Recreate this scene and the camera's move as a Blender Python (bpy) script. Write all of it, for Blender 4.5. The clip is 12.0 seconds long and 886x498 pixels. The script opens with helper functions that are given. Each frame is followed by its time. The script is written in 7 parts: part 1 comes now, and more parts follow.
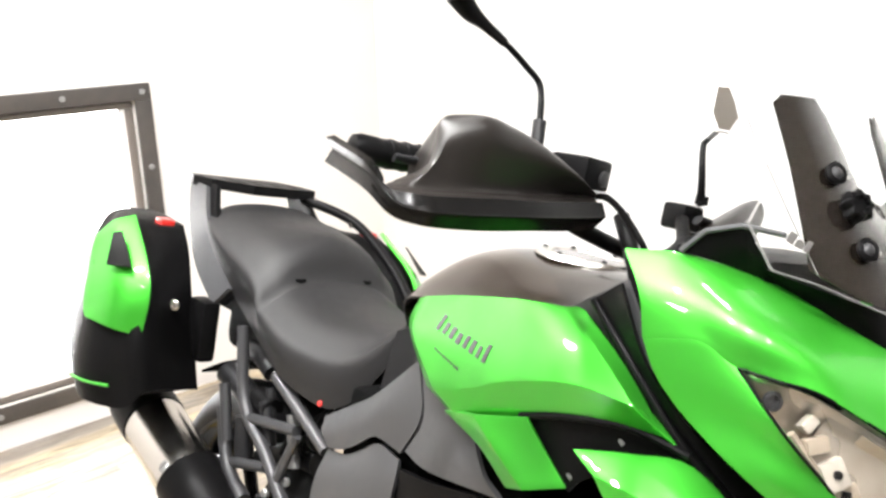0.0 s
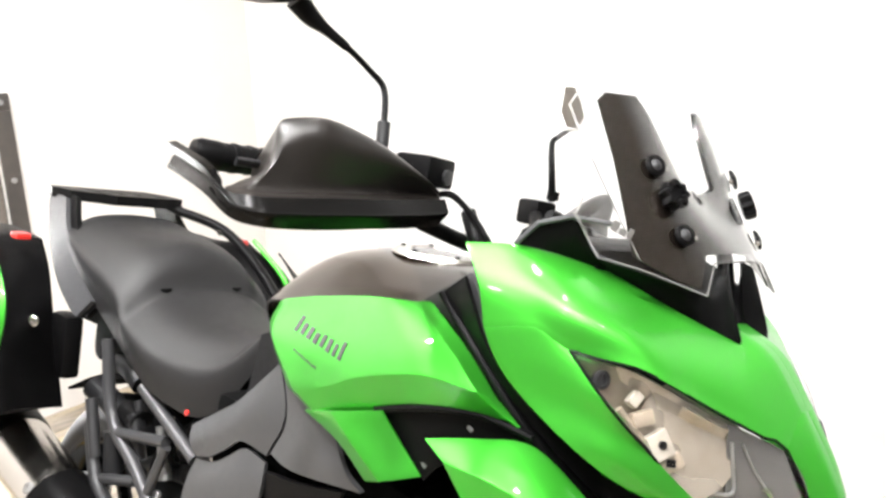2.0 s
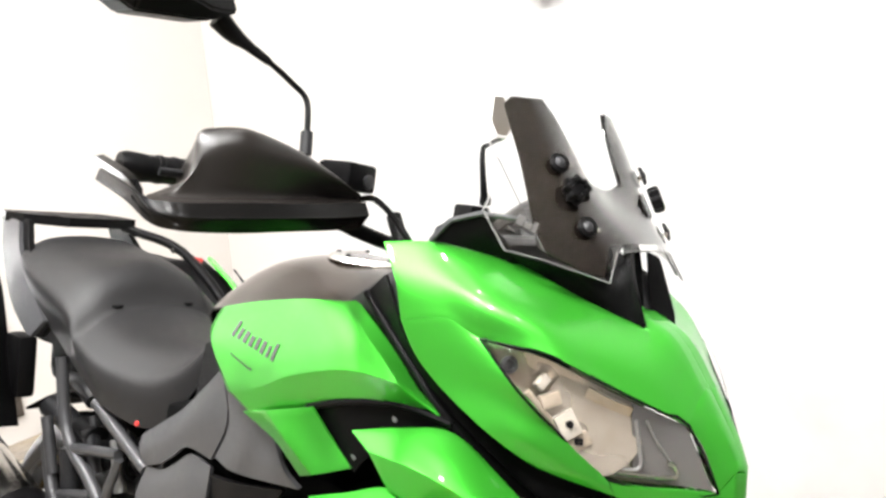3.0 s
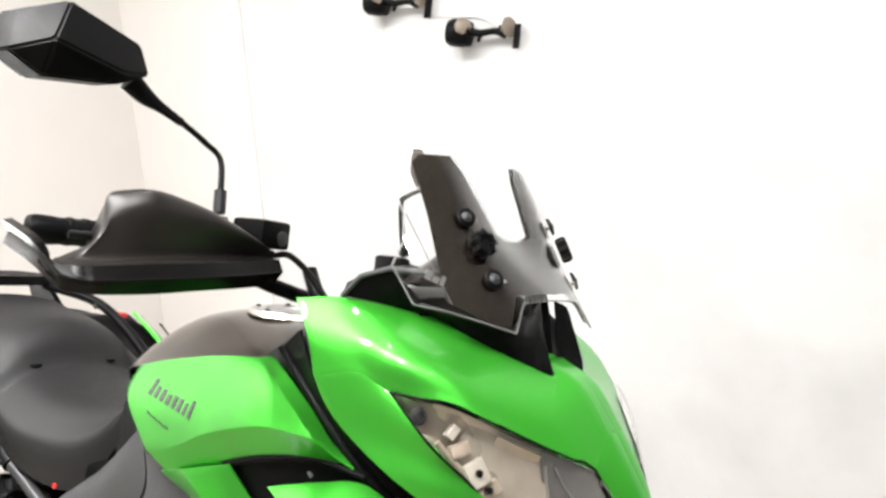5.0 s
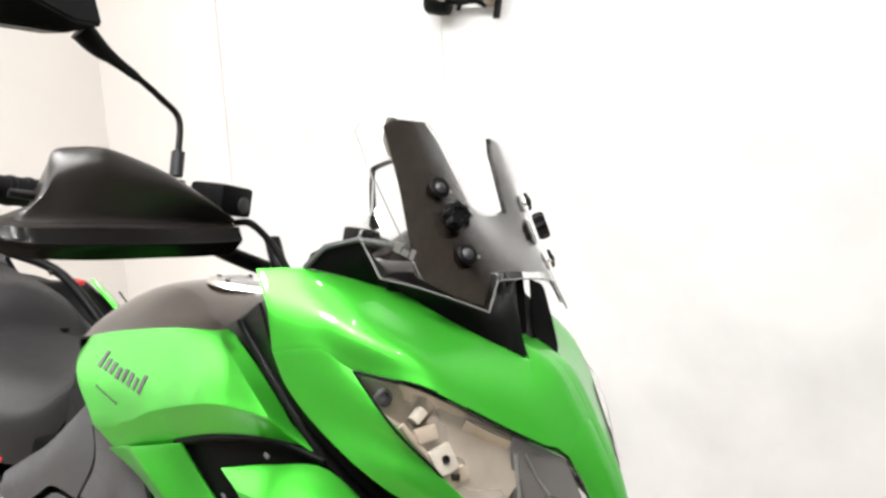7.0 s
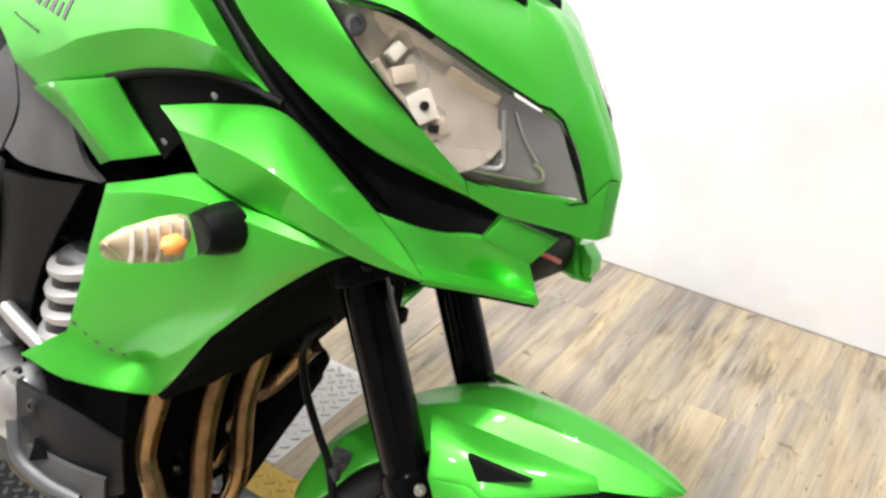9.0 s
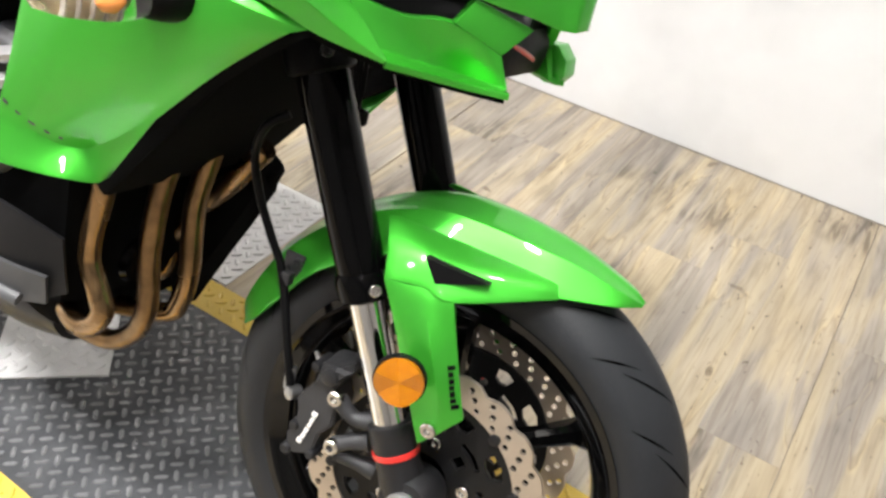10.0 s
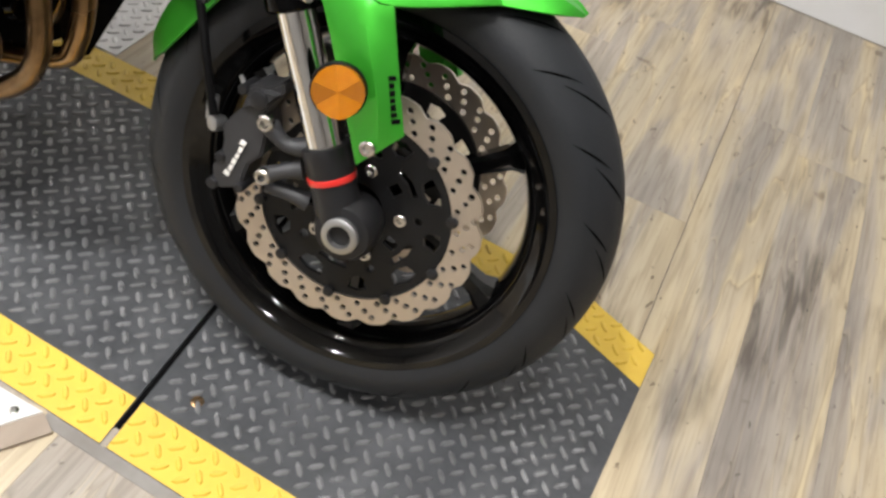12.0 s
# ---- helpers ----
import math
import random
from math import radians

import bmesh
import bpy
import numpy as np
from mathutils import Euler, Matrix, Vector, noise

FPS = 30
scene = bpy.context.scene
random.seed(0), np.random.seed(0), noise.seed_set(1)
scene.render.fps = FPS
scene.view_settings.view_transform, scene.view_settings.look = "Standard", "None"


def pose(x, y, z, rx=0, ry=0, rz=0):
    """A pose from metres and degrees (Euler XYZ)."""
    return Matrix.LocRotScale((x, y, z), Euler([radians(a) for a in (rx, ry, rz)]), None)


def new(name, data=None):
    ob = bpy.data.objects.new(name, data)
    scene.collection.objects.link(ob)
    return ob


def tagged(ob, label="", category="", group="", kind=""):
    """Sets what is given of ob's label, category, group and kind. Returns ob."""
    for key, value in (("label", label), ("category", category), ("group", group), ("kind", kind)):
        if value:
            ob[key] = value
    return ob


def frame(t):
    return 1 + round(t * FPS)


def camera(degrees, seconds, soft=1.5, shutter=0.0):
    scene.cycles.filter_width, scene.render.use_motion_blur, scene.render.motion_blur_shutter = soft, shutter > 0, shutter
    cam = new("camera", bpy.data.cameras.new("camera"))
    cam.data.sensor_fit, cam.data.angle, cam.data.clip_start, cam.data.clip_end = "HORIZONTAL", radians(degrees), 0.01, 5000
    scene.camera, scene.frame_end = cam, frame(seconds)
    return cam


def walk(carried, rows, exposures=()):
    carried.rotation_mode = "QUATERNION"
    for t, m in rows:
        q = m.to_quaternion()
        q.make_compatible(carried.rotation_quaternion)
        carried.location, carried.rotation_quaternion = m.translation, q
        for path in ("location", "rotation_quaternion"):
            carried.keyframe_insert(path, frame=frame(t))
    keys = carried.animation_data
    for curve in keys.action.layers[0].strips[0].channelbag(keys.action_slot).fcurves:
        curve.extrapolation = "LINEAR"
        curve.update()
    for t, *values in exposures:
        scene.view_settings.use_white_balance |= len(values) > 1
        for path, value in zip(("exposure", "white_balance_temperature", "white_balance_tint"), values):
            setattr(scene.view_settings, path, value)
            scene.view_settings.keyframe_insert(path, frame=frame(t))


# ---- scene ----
from mathutils.bvhtree import BVHTree

cam = camera(53.74, 12.0, soft=2.8)
PATH = [
    (0, 0.1912, -0.7100, 1.4245, 73.935, 1.784, 48.247),
    (0.5, 0.1887, -0.7094, 1.4390, 74.710, 1.639, 45.846),
    (1, 0.2055, -0.6978, 1.4370, 75.756, 1.698, 44.945),
    (1.5, 0.2281, -0.6969, 1.4322, 75.293, 1.978, 43.312),
    (2, 0.2534, -0.6910, 1.4222, 74.055, 2.015, 41.092),
    (2.5, 0.2910, -0.6808, 1.4103, 73.800, 3.264, 39.385),
    (3, 0.3498, -0.6884, 1.4080, 75.289, 3.641, 39.342),
    (3.5, 0.3843, -0.6931, 1.4162, 75.811, 4.434, 38.176),
    (5.5, 0.3968, -0.6744, 1.4266, 78.283, 3.653, 34.812),
    (6, 0.3928, -0.6650, 1.4230, 78.431, 3.591, 34.443),
    (6.5, 0.3817, -0.6519, 1.4229, 77.971, 2.852, 34.242),
    (8.5, 0.3049, -0.5692, 1.2792, 65.025, -1.022, 33.619),
    (9, 0.2977, -0.5648, 1.2409, 60.900, -3.137, 33.578),
    (9.5, 0.2946, -0.5615, 1.1995, 56.052, -5.254, 33.266),
    (10, 0.2954, -0.5594, 1.1597, 51.801, -6.676, 32.584),
    (10.5, 0.2948, -0.5645, 1.1125, 47.124, -8.654, 32.453),
    (11, 0.2963, -0.5749, 1.0739, 44.025, -10.567, 31.173),
    (11.5, 0.2956, -0.5955, 1.0375, 42.165, -11.363, 29.978),
    (12, 0.2867, -0.6324, 1.0340, 42.178, -10.930, 25.924),
]
walk(cam, [(t, pose(*p)) for t, *p in PATH], exposures=((0.0, 0.91), (2.5, 0.85), (3.5, 0.68), (5.5, 0.46), (6.5, 0.44), (8.5, 0.72), (9.5, 0.70), (10.5, 0.55), (12.0, 0.22)))

# ---- world and light ----
# A closed showroom: white ceiling panels give the light, daylight comes in by one low window.
world = bpy.data.worlds.new("sky")
scene.world = world
world.use_nodes = True
sky = world.node_tree.nodes.new("ShaderNodeTexSky")
sky.sky_type, sky.sun_disc, sky.sun_elevation, sky.sun_rotation = "NISHITA", False, radians(35), radians(250)
world.node_tree.links.new(sky.outputs[0], world.node_tree.nodes["Background"].inputs[0])
world.node_tree.nodes["Background"].inputs[1].default_value = 0.1

ROOM_X0, ROOM_X1, ROOM_Y0, ROOM_Y1, ROOM_Z = -2.80, 3.2, -3.6, 1.575, 2.9
SPOTS = [(0.35, -0.6), (-0.45, -0.6), (-1.25, -0.6), (-2.05, -0.6)]
AISLE_SPOTS = [(0.9, -1.9), (-0.7, -1.9)]
WALL_SPOTS = [(0.95, 0.0), (-0.5, 0.5)]
SPOT_WATTS, AISLE_WATTS, WALL_WATTS = 37.0, 16.0, 7.5

# ---- materials ----


def mat(name, color, rough=0.5, metal=0.0, coat=0.0, grain=0.0, scale=40.0, bump=0.0, stretch=(1, 1, 1), dark=None, spot=0.0, spec=0.5, rvar=0.0, coat_rough=0.06):
    """A principled surface with two scales of colour change and a fine relief, in object space."""
    m = bpy.data.materials.new(name)
    m.use_nodes = True
    nt = m.node_tree
    b = nt.nodes["Principled BSDF"]
    b.inputs["Base Color"].default_value = (*color, 1)
    b.inputs["Roughness"].default_value = rough
    b.inputs["Metallic"].default_value = metal
    b.inputs["Coat Weight"].default_value = coat
    b.inputs["Coat Roughness"].default_value = coat_rough
    b.inputs["Specular IOR Level"].default_value = spec
    if grain or bump or spot or rvar:
        tc = nt.nodes.new("ShaderNodeTexCoord")
        mp = nt.nodes.new("ShaderNodeMapping")
        mp.inputs["Scale"].default_value = stretch
        nt.links.new(tc.outputs["Object"], mp.inputs["Vector"])
        fine = nt.nodes.new("ShaderNodeTexNoise")
        fine.inputs["Scale"].default_value, fine.inputs["Detail"].default_value = scale, 6
        wide = nt.nodes.new("ShaderNodeTexNoise")
        wide.inputs["Scale"].default_value, wide.inputs["Detail"].default_value = scale / 9, 4
        nt.links.new(mp.outputs[0], fine.inputs["Vector"])
        nt.links.new(mp.outputs[0], wide.inputs["Vector"])
        if grain or spot:
            mix = nt.nodes.new("ShaderNodeMix")
            mix.data_type = "RGBA"
            lo = dark or tuple(c * 0.55 for c in color)
            mix.inputs[6].default_value = (*color, 1)
            mix.inputs[7].default_value = (*lo, 1)
            add = nt.nodes.new("ShaderNodeMath")
            add.operation = "MULTIPLY_ADD"
            nt.links.new(fine.outputs[0], add.inputs[0])
            add.inputs[1].default_value = grain
            mul = nt.nodes.new("ShaderNodeMapRange")
            mul.inputs["From Min"].default_value, mul.inputs["From Max"].default_value = 0.45, 0.75
            mul.inputs["To Max"].default_value = spot
            nt.links.new(wide.outputs[0], mul.inputs["Value"])
            nt.links.new(mul.outputs[0], add.inputs[2])
            nt.links.new(add.outputs[0], mix.inputs[0])
            nt.links.new(mix.outputs[2], b.inputs["Base Color"])
        if rvar:
            rr = nt.nodes.new("ShaderNodeMapRange")
            rr.inputs["To Min"].default_value, rr.inputs["To Max"].default_value = max(0.02, rough - rvar), min(1, rough + rvar)
            nt.links.new(wide.outputs[0], rr.inputs["Value"])
            nt.links.new(rr.outputs[0], b.inputs["Roughness"])
        if bump:
            bp = nt.nodes.new("ShaderNodeBump")
            bp.inputs["Strength"].default_value, bp.inputs["Distance"].default_value = bump, 0.001
            nt.links.new(fine.outputs[0], bp.inputs["Height"])
            nt.links.new(bp.outputs[0], b.inputs["Normal"])
    return m


GREEN = mat("green_paint", (0.043, 0.41, 0.026), 0.42, 0.70, 0.62, 0.16, 1100, 0, dark=(0.105, 0.53, 0.066), rvar=0.04, coat_rough=0.02)
BLACK = mat("black_plastic", (0.0030, 0.0029, 0.0031), 0.4, 0, 0, 0.3, 700, 0.25, dark=(0.006, 0.0058, 0.006), rvar=0.1, spec=0.08)
GUARDM = mat("guard_plastic", (0.0120, 0.0102, 0.0091), 0.32, 0, 0, 0.3, 900, 0.2, dark=(0.0150, 0.0128, 0.0114), rvar=0.05, spec=0.38)
SKIRTM = mat("gloss_guard_skirt", (0.0040, 0.0038, 0.0037), 0.24, 0, 0.0, 0.3, 900, 0.1, rvar=0.05, spec=0.10)
# Black with deep shade put into the colour, for inner parts and gaps.
VOID = mat("shaded_black", (0.0025, 0.0025, 0.0026), 0.85, 0, 0, 0.3, 300, 0.3, spec=0.05)
RIMM = mat("black_rim_paint", (0.0016, 0.0016, 0.0017), 0.09, 0, 0.3, 0.2, 300, 0, rvar=0.03, spec=0.3, coat_rough=0.03)
GLOSS = mat("gloss_black", (0.0014, 0.0014, 0.0015), 0.10, 0, 0.0, 0.2, 300, 0, rvar=0.03, spec=0.12)
TANKM = mat("tank_paint", (0.022, 0.0145, 0.010), 0.2, 0.4, 0.5, 0.25, 900, 0, dark=(0.045, 0.031, 0.022), rvar=0.05)
SMOKE = mat("smoked_plate", (0.0060, 0.0045, 0.0036), 0.09, 0, 0.0, 0.2, 500, 0.05, rvar=0.04, spec=0.30)
GREY = mat("grey_plastic", (0.050, 0.050, 0.053), 0.45, 0, 0, 0.2, 800, 0.25, rvar=0.1)
DKGREY = mat("dark_grey_plastic", (0.010, 0.010, 0.011), 0.45, 0, 0, 0.2, 800, 0.25, rvar=0.1, spec=0.2)
VINYL = mat("seat_vinyl", (0.0135, 0.0132, 0.0138), 0.48, 0, 0, 0.35, 600, 0.5, dark=(0.0095, 0.0093, 0.0095), rvar=0.08, spec=0.3)
RUBBER = mat("tyre_rubber", (0.0120, 0.0130, 0.0150), 0.55, 0, 0, 0.4, 260, 0.35, dark=(0.021, 0.0225, 0.0255), spot=0.3, rvar=0.1, spec=0.3)
# Near-black that holds the shade inside the tread grooves.
GROOVE = mat("groove_shade", (0.0012, 0.0012, 0.0012), 0.95, 0, 0, 0.2, 300, 0.2, spec=0.0)
STEEL = mat("bright_steel", (0.62, 0.60, 0.57), 0.2, 1, 0, 0.2, 500, 0.1, stretch=(1, 1, 6), dark=(0.45, 0.43, 0.40), rvar=0.08)
CHROME = mat("chrome", (0.78, 0.77, 0.75), 0.07, 1, 0, 0.1, 300, 0, rvar=0.04)
ALLOY = mat("cast_alloy", (0.42, 0.42, 0.42), 0.45, 1, 0, 0.3, 500, 0.4, dark=(0.28, 0.28, 0.28), rvar=0.1)
DKALLOY = mat("dark_alloy", (0.014, 0.014, 0.0155), 0.42, 0.3, 0, 0.3, 500, 0.4, rvar=0.1)
CARRM = mat("black_disc_carrier", (0.0065, 0.0065, 0.0072), 0.5, 0.1, 0, 0.3, 500, 0.3, spec=0.3, rvar=0.1)
CALM = mat("caliper_alloy", (0.032, 0.032, 0.034), 0.45, 0.4, 0, 0.3, 400, 0.4, dark=(0.06, 0.06, 0.063), spot=0.2, rvar=0.1)
DISCM = mat("disc_steel", (0.60, 0.53, 0.455), 0.36, 0.9, 0, 0.4, 400, 0.15, dark=(0.48, 0.42, 0.355), spot=0.3, rvar=0.1)
HEADER = mat("heat_blued_pipe", (0.40, 0.255, 0.125), 0.27, 0.95, 0, 0.7, 45, 0.3, dark=(0.075, 0.047, 0.028), spot=0.6, rvar=0.12)
RED = mat("red_plastic", (0.55, 0.025, 0.02), 0.3, 0, 0.5, 0.15, 300, 0)
ORANGE = mat("amber_reflector", (0.44, 0.135, 0.001), 0.2, 0.2, 0.4, 0.35, 900, 0.8, dark=(0.60, 0.24, 0.002), spot=0.2)
TUBEM = mat("grey_frame_tube", (0.055, 0.055, 0.058), 0.34, 0.35, 0, 0.3, 400, 0.3, rvar=0.1)
CASTM = mat("rough_casting", (0.22, 0.22, 0.222), 0.42, 0.6, 0, 0.4, 300, 0.4, dark=(0.13, 0.13, 0.132), rvar=0.1)
EDGEM = mat("worn_steel_edge", (0.24, 0.225, 0.21), 0.5, 0.3, 0, 0.7, 35, 0.6, dark=(0.12, 0.105, 0.09), spot=0.7, rvar=0.15)
BOWLM = mat("signal_reflector", (0.46, 0.385, 0.275), 0.3, 0.1, 0.3, 0.5, 70, 0.4, dark=(0.30, 0.235, 0.155), spot=0.4)
BULB = mat("amber_bulb", (0.75, 0.27, 0.07), 0.15, 0, 0.5, 0.1, 300, 0)
MASKM = mat("lamp_mask_plastic", (0.085, 0.080, 0.078), 0.4, 0.1, 0, 0.2, 300, 0.1, rvar=0.1)
LETTER = mat("dark_lettering", (0.05, 0.05, 0.055), 0.35, 0.3, 0.4, 0.2, 500, 0)
WHITEL = mat("white_lettering", (0.72, 0.70, 0.66), 0.4, 0, 0, 0.15, 500, 0)
LAMPM = mat("lamp_reflector", (0.50, 0.445, 0.38), 0.26, 0.6, 0, 0.7, 45, 0.6, dark=(0.30, 0.255, 0.21), spot=0.6, rvar=0.1)
LAMPW = mat("lamp_housing", (0.26, 0.215, 0.165), 0.32, 0.2, 0.3, 0.5, 60, 0.3, dark=(0.28, 0.23, 0.19), spot=0.4, rvar=0.1)
LAMPH = mat("lamp_bracket", (0.34, 0.31, 0.27), 0.4, 0, 0.2, 0.5, 90, 0.2, dark=(0.18, 0.155, 0.13), spot=0.4)
WALL = mat("white_wall_paint", (0.63, 0.628, 0.625), 0.6, 0, 0, 0.16, 22, 0.3, dark=(0.46, 0.457, 0.455), spot=0.6, rvar=0.08)
WALLW = mat("cream_wall_paint", (0.70, 0.672, 0.645), 0.62, 0, 0, 0.10, 60, 0.35, dark=(0.61, 0.585, 0.56), spot=0.10, rvar=0.08)
# Grey for the two unseen walls, so they throw back less fill light.
DIMW = mat("low_bounce_grey", (0.26, 0.25, 0.24), 0.7, 0, 0, 0.15, 200, 0.3, spot=0.15)
CEILM = mat("ceiling_paint", (0.55, 0.54, 0.53), 0.8, 0, 0, 0.08, 200, 0.2)
FRAMEM = mat("window_frame_metal", (0.055, 0.052, 0.05), 0.45, 0.4, 0, 0.5, 40, 0.4, dark=(0.12, 0.10, 0.085), spot=0.4, rvar=0.1)
WOODFR = mat("inner_frame_wood", (0.17, 0.145, 0.125), 0.6, 0, 0, 0.6, 60, 0.5, stretch=(1, 1, 0.2), dark=(0.07, 0.06, 0.05), spot=0.4)
DECK = mat("black_checker_plate", (0.029, 0.031, 0.035), 0.42, 0.2, 0, 0.6, 90, 0.3, dark=(0.085, 0.087, 0.092), spot=0.5, rvar=0.14)
# Much paler than the deck: the lugs' lit edges are put into colour.
LUGM = mat("glint_checker_lug", (0.36, 0.362, 0.37), 0.28, 0.5, 0, 0.7, 60, 0.3, dark=(0.06, 0.061, 0.064), spot=0.45, rvar=0.12)
YELLOW = mat("yellow_safety_paint", (0.60, 0.415, 0.045), 0.5, 0, 0.1, 0.4, 50, 0.4, dark=(0.45, 0.27, 0.04), spot=0.3, rvar=0.1)
ALU = mat("aluminium_checker_plate", (0.60, 0.595, 0.59), 0.4, 0.3, 0, 0.4, 60, 0.3, dark=(0.45, 0.445, 0.44), spot=0.3, rvar=0.1)
SEAM = mat("dark_seam", (0.25, 0.21, 0.165), 0.8, 0, 0, 0.3, 200, 0.2)
WOODSTRIP = mat("worn_brown_wood", (0.20, 0.15, 0.11), 0.55, 0, 0, 0.6, 50, 0.5, stretch=(1, 0.25, 1), dark=(0.32, 0.27, 0.215), spot=0.4, rvar=0.1)
GRIME = mat("joint_dirt", (0.10, 0.085, 0.07), 0.8, 0, 0, 0.8, 60, 0.4, dark=(0.30, 0.27, 0.23), spot=0.7)
WIRE = mat("white_cable", (0.62, 0.61, 0.59), 0.5, 0, 0, 0.1, 200, 0)


def wood_floor():
    """Vinyl planks: long grain along the plank, dark cracks and knots, each plank with its own tone."""
    m = bpy.data.materials.new("vinyl_plank")
    m.use_nodes = True
    nt = m.node_tree
    L = nt.links.new
    b = nt.nodes["Principled BSDF"]
    tc, info = nt.nodes.new("ShaderNodeTexCoord"), nt.nodes.new("ShaderNodeObjectInfo")
    off = nt.nodes.new("ShaderNodeVectorMath")
    off.operation = "MULTIPLY_ADD"
    comb = nt.nodes.new("ShaderNodeCombineXYZ")
    for i in range(3):
        L(info.outputs["Random"], comb.inputs[i])
    L(comb.outputs[0], off.inputs[0])
    off.inputs[1].default_value = (37, 53, 11)
    L(tc.outputs["Object"], off.inputs[2])

    def noise_at(scale, stretch, detail=6, dist=0.0):
        mp = nt.nodes.new("ShaderNodeMapping")
        mp.inputs["Scale"].default_value = stretch
        L(off.outputs[0], mp.inputs["Vector"])
        n = nt.nodes.new("ShaderNodeTexNoise")
        n.inputs["Scale"].default_value, n.inputs["Detail"].default_value, n.inputs["Distortion"].default_value = scale, detail, dist
        L(mp.outputs[0], n.inputs["Vector"])
        return n.outputs[0]

    def ramp(src, stops):
        r = nt.nodes.new("ShaderNodeValToRGB")
        el = r.color_ramp.elements
        while len(el) < len(stops):
            el.new(0.5)
        for e, (p, c) in zip(el, stops):
            e.position, e.color = p, (*c, 1)
        L(src, r.inputs[0])
        return r.outputs[0]

    def mixc(kind, fac, a, c):
        x = nt.nodes.new("ShaderNodeMix")
        x.data_type, x.blend_type = "RGBA", kind
        if isinstance(fac, float):
            x.inputs[0].default_value = fac
        else:
            L(fac, x.inputs[0])
        L(a, x.inputs[6])
        L(c, x.inputs[7])
        return x.outputs[2]

    hue = ramp(noise_at(6.0, (1.7, 0.20, 1), 8, 0.8), [(0.34, (0.225, 0.198, 0.172)), (0.47, (0.318, 0.277, 0.230)), (0.52, (0.378, 0.320, 0.236)), (0.64, (0.425, 0.350, 0.236))])
    depth = ramp(noise_at(20, (1.6, 0.20, 1), 9, 0.6), [(0.30, (0.74, 0.72, 0.70)), (0.45, (0.93, 0.92, 0.91)), (0.60, (1.02, 1.02, 1.02)), (0.75, (1.12, 1.11, 1.10))])
    base = mixc("MULTIPLY", 0.85, hue, depth)
    grain = ramp(noise_at(90, (1.8, 0.08, 1), 9, 0.4), [(0.36, (0.66, 0.63, 0.60)), (0.52, (1, 1, 1))])
    base = mixc("MULTIPLY", 0.55, base, grain)
    vein = ramp(noise_at(7, (1.6, 0.16, 1), 3, 0.5), [(0.470, (1, 1, 1)), (0.482, (0.70, 0.66, 0.62)), (0.486, (1.22, 1.18, 1.06)), (0.510, (1, 1, 1))])
    base = mixc("MULTIPLY", 0.8, base, vein)
    crack = ramp(noise_at(46, (1.2, 0.30, 1), 5, 1.6), [(0.255, (0.22, 0.19, 0.17)), (0.30, (1, 1, 1))])
    base = mixc("MULTIPLY", 0.85, base, crack)
    knot = ramp(noise_at(16, (1.0, 0.62, 1), 2, 0.3), [(0.235, (0.40, 0.36, 0.33)), (0.285, (1, 1, 1))])
    base = mixc("MULTIPLY", 0.8, base, knot)
    # worn dark patches, frayed along the grain
    zone = ramp(noise_at(3.2, (1.0, 0.55, 1), 4, 0.6), [(0.54, (0, 0, 0)), (0.66, (1, 1, 1))])
    fibre = ramp(noise_at(42, (1.4, 0.16, 1), 6, 0.8), [(0.42, (0.42, 0.40, 0.38)), (0.58, (1.0, 0.99, 0.97))])
    base = mixc("MULTIPLY", zone, base, fibre)
    tone = ramp(info.outputs["Random"], [(0.0, (0.96, 0.962, 0.965)), (0.5, (0.98, 0.98, 0.98)), (1.0, (1.02, 1.015, 1.01))])
    speck = ramp(noise_at(95, (1.0, 0.55, 1), 3, 0.6), [(0.27, (0.30, 0.27, 0.25)), (0.315, (1, 1, 1)), (0.70, (1, 1, 1)), (0.75, (1.18, 1.17, 1.14))])
    base = mixc("MULTIPLY", 0.8, base, speck)
    L(mixc("MULTIPLY", 1.0, base, tone), b.inputs["Base Color"])
    b.inputs["Roughness"].default_value = 0.46
    bp = nt.nodes.new("ShaderNodeBump")
    bp.inputs["Strength"].default_value, bp.inputs["Distance"].default_value = 0.35, 0.0008
    L(grain, bp.inputs["Height"])
    L(bp.outputs[0], b.inputs["Normal"])
    return m


PLANK = wood_floor()


def glass(name, color=(1, 1, 1), rough=0.02, ior=1.45):
    m = bpy.data.materials.new(name)
    m.use_nodes = True
    b = m.node_tree.nodes["Principled BSDF"]
    b.inputs["Base Color"].default_value = (*color, 1)
    b.inputs["Roughness"].default_value = rough
    b.inputs["IOR"].default_value = ior
    b.inputs["Transmission Weight"].default_value = 1.0
    return m


def glow(name, color, strength):
    m = bpy.data.materials.new(name)
    m.use_nodes = True
    b = m.node_tree.nodes["Principled BSDF"]
    b.inputs["Base Color"].default_value = (0.8, 0.8, 0.8, 1)
    b.inputs["Emission Color"].default_value = (*color, 1)
    b.inputs["Emission Strength"].default_value = strength
    return m


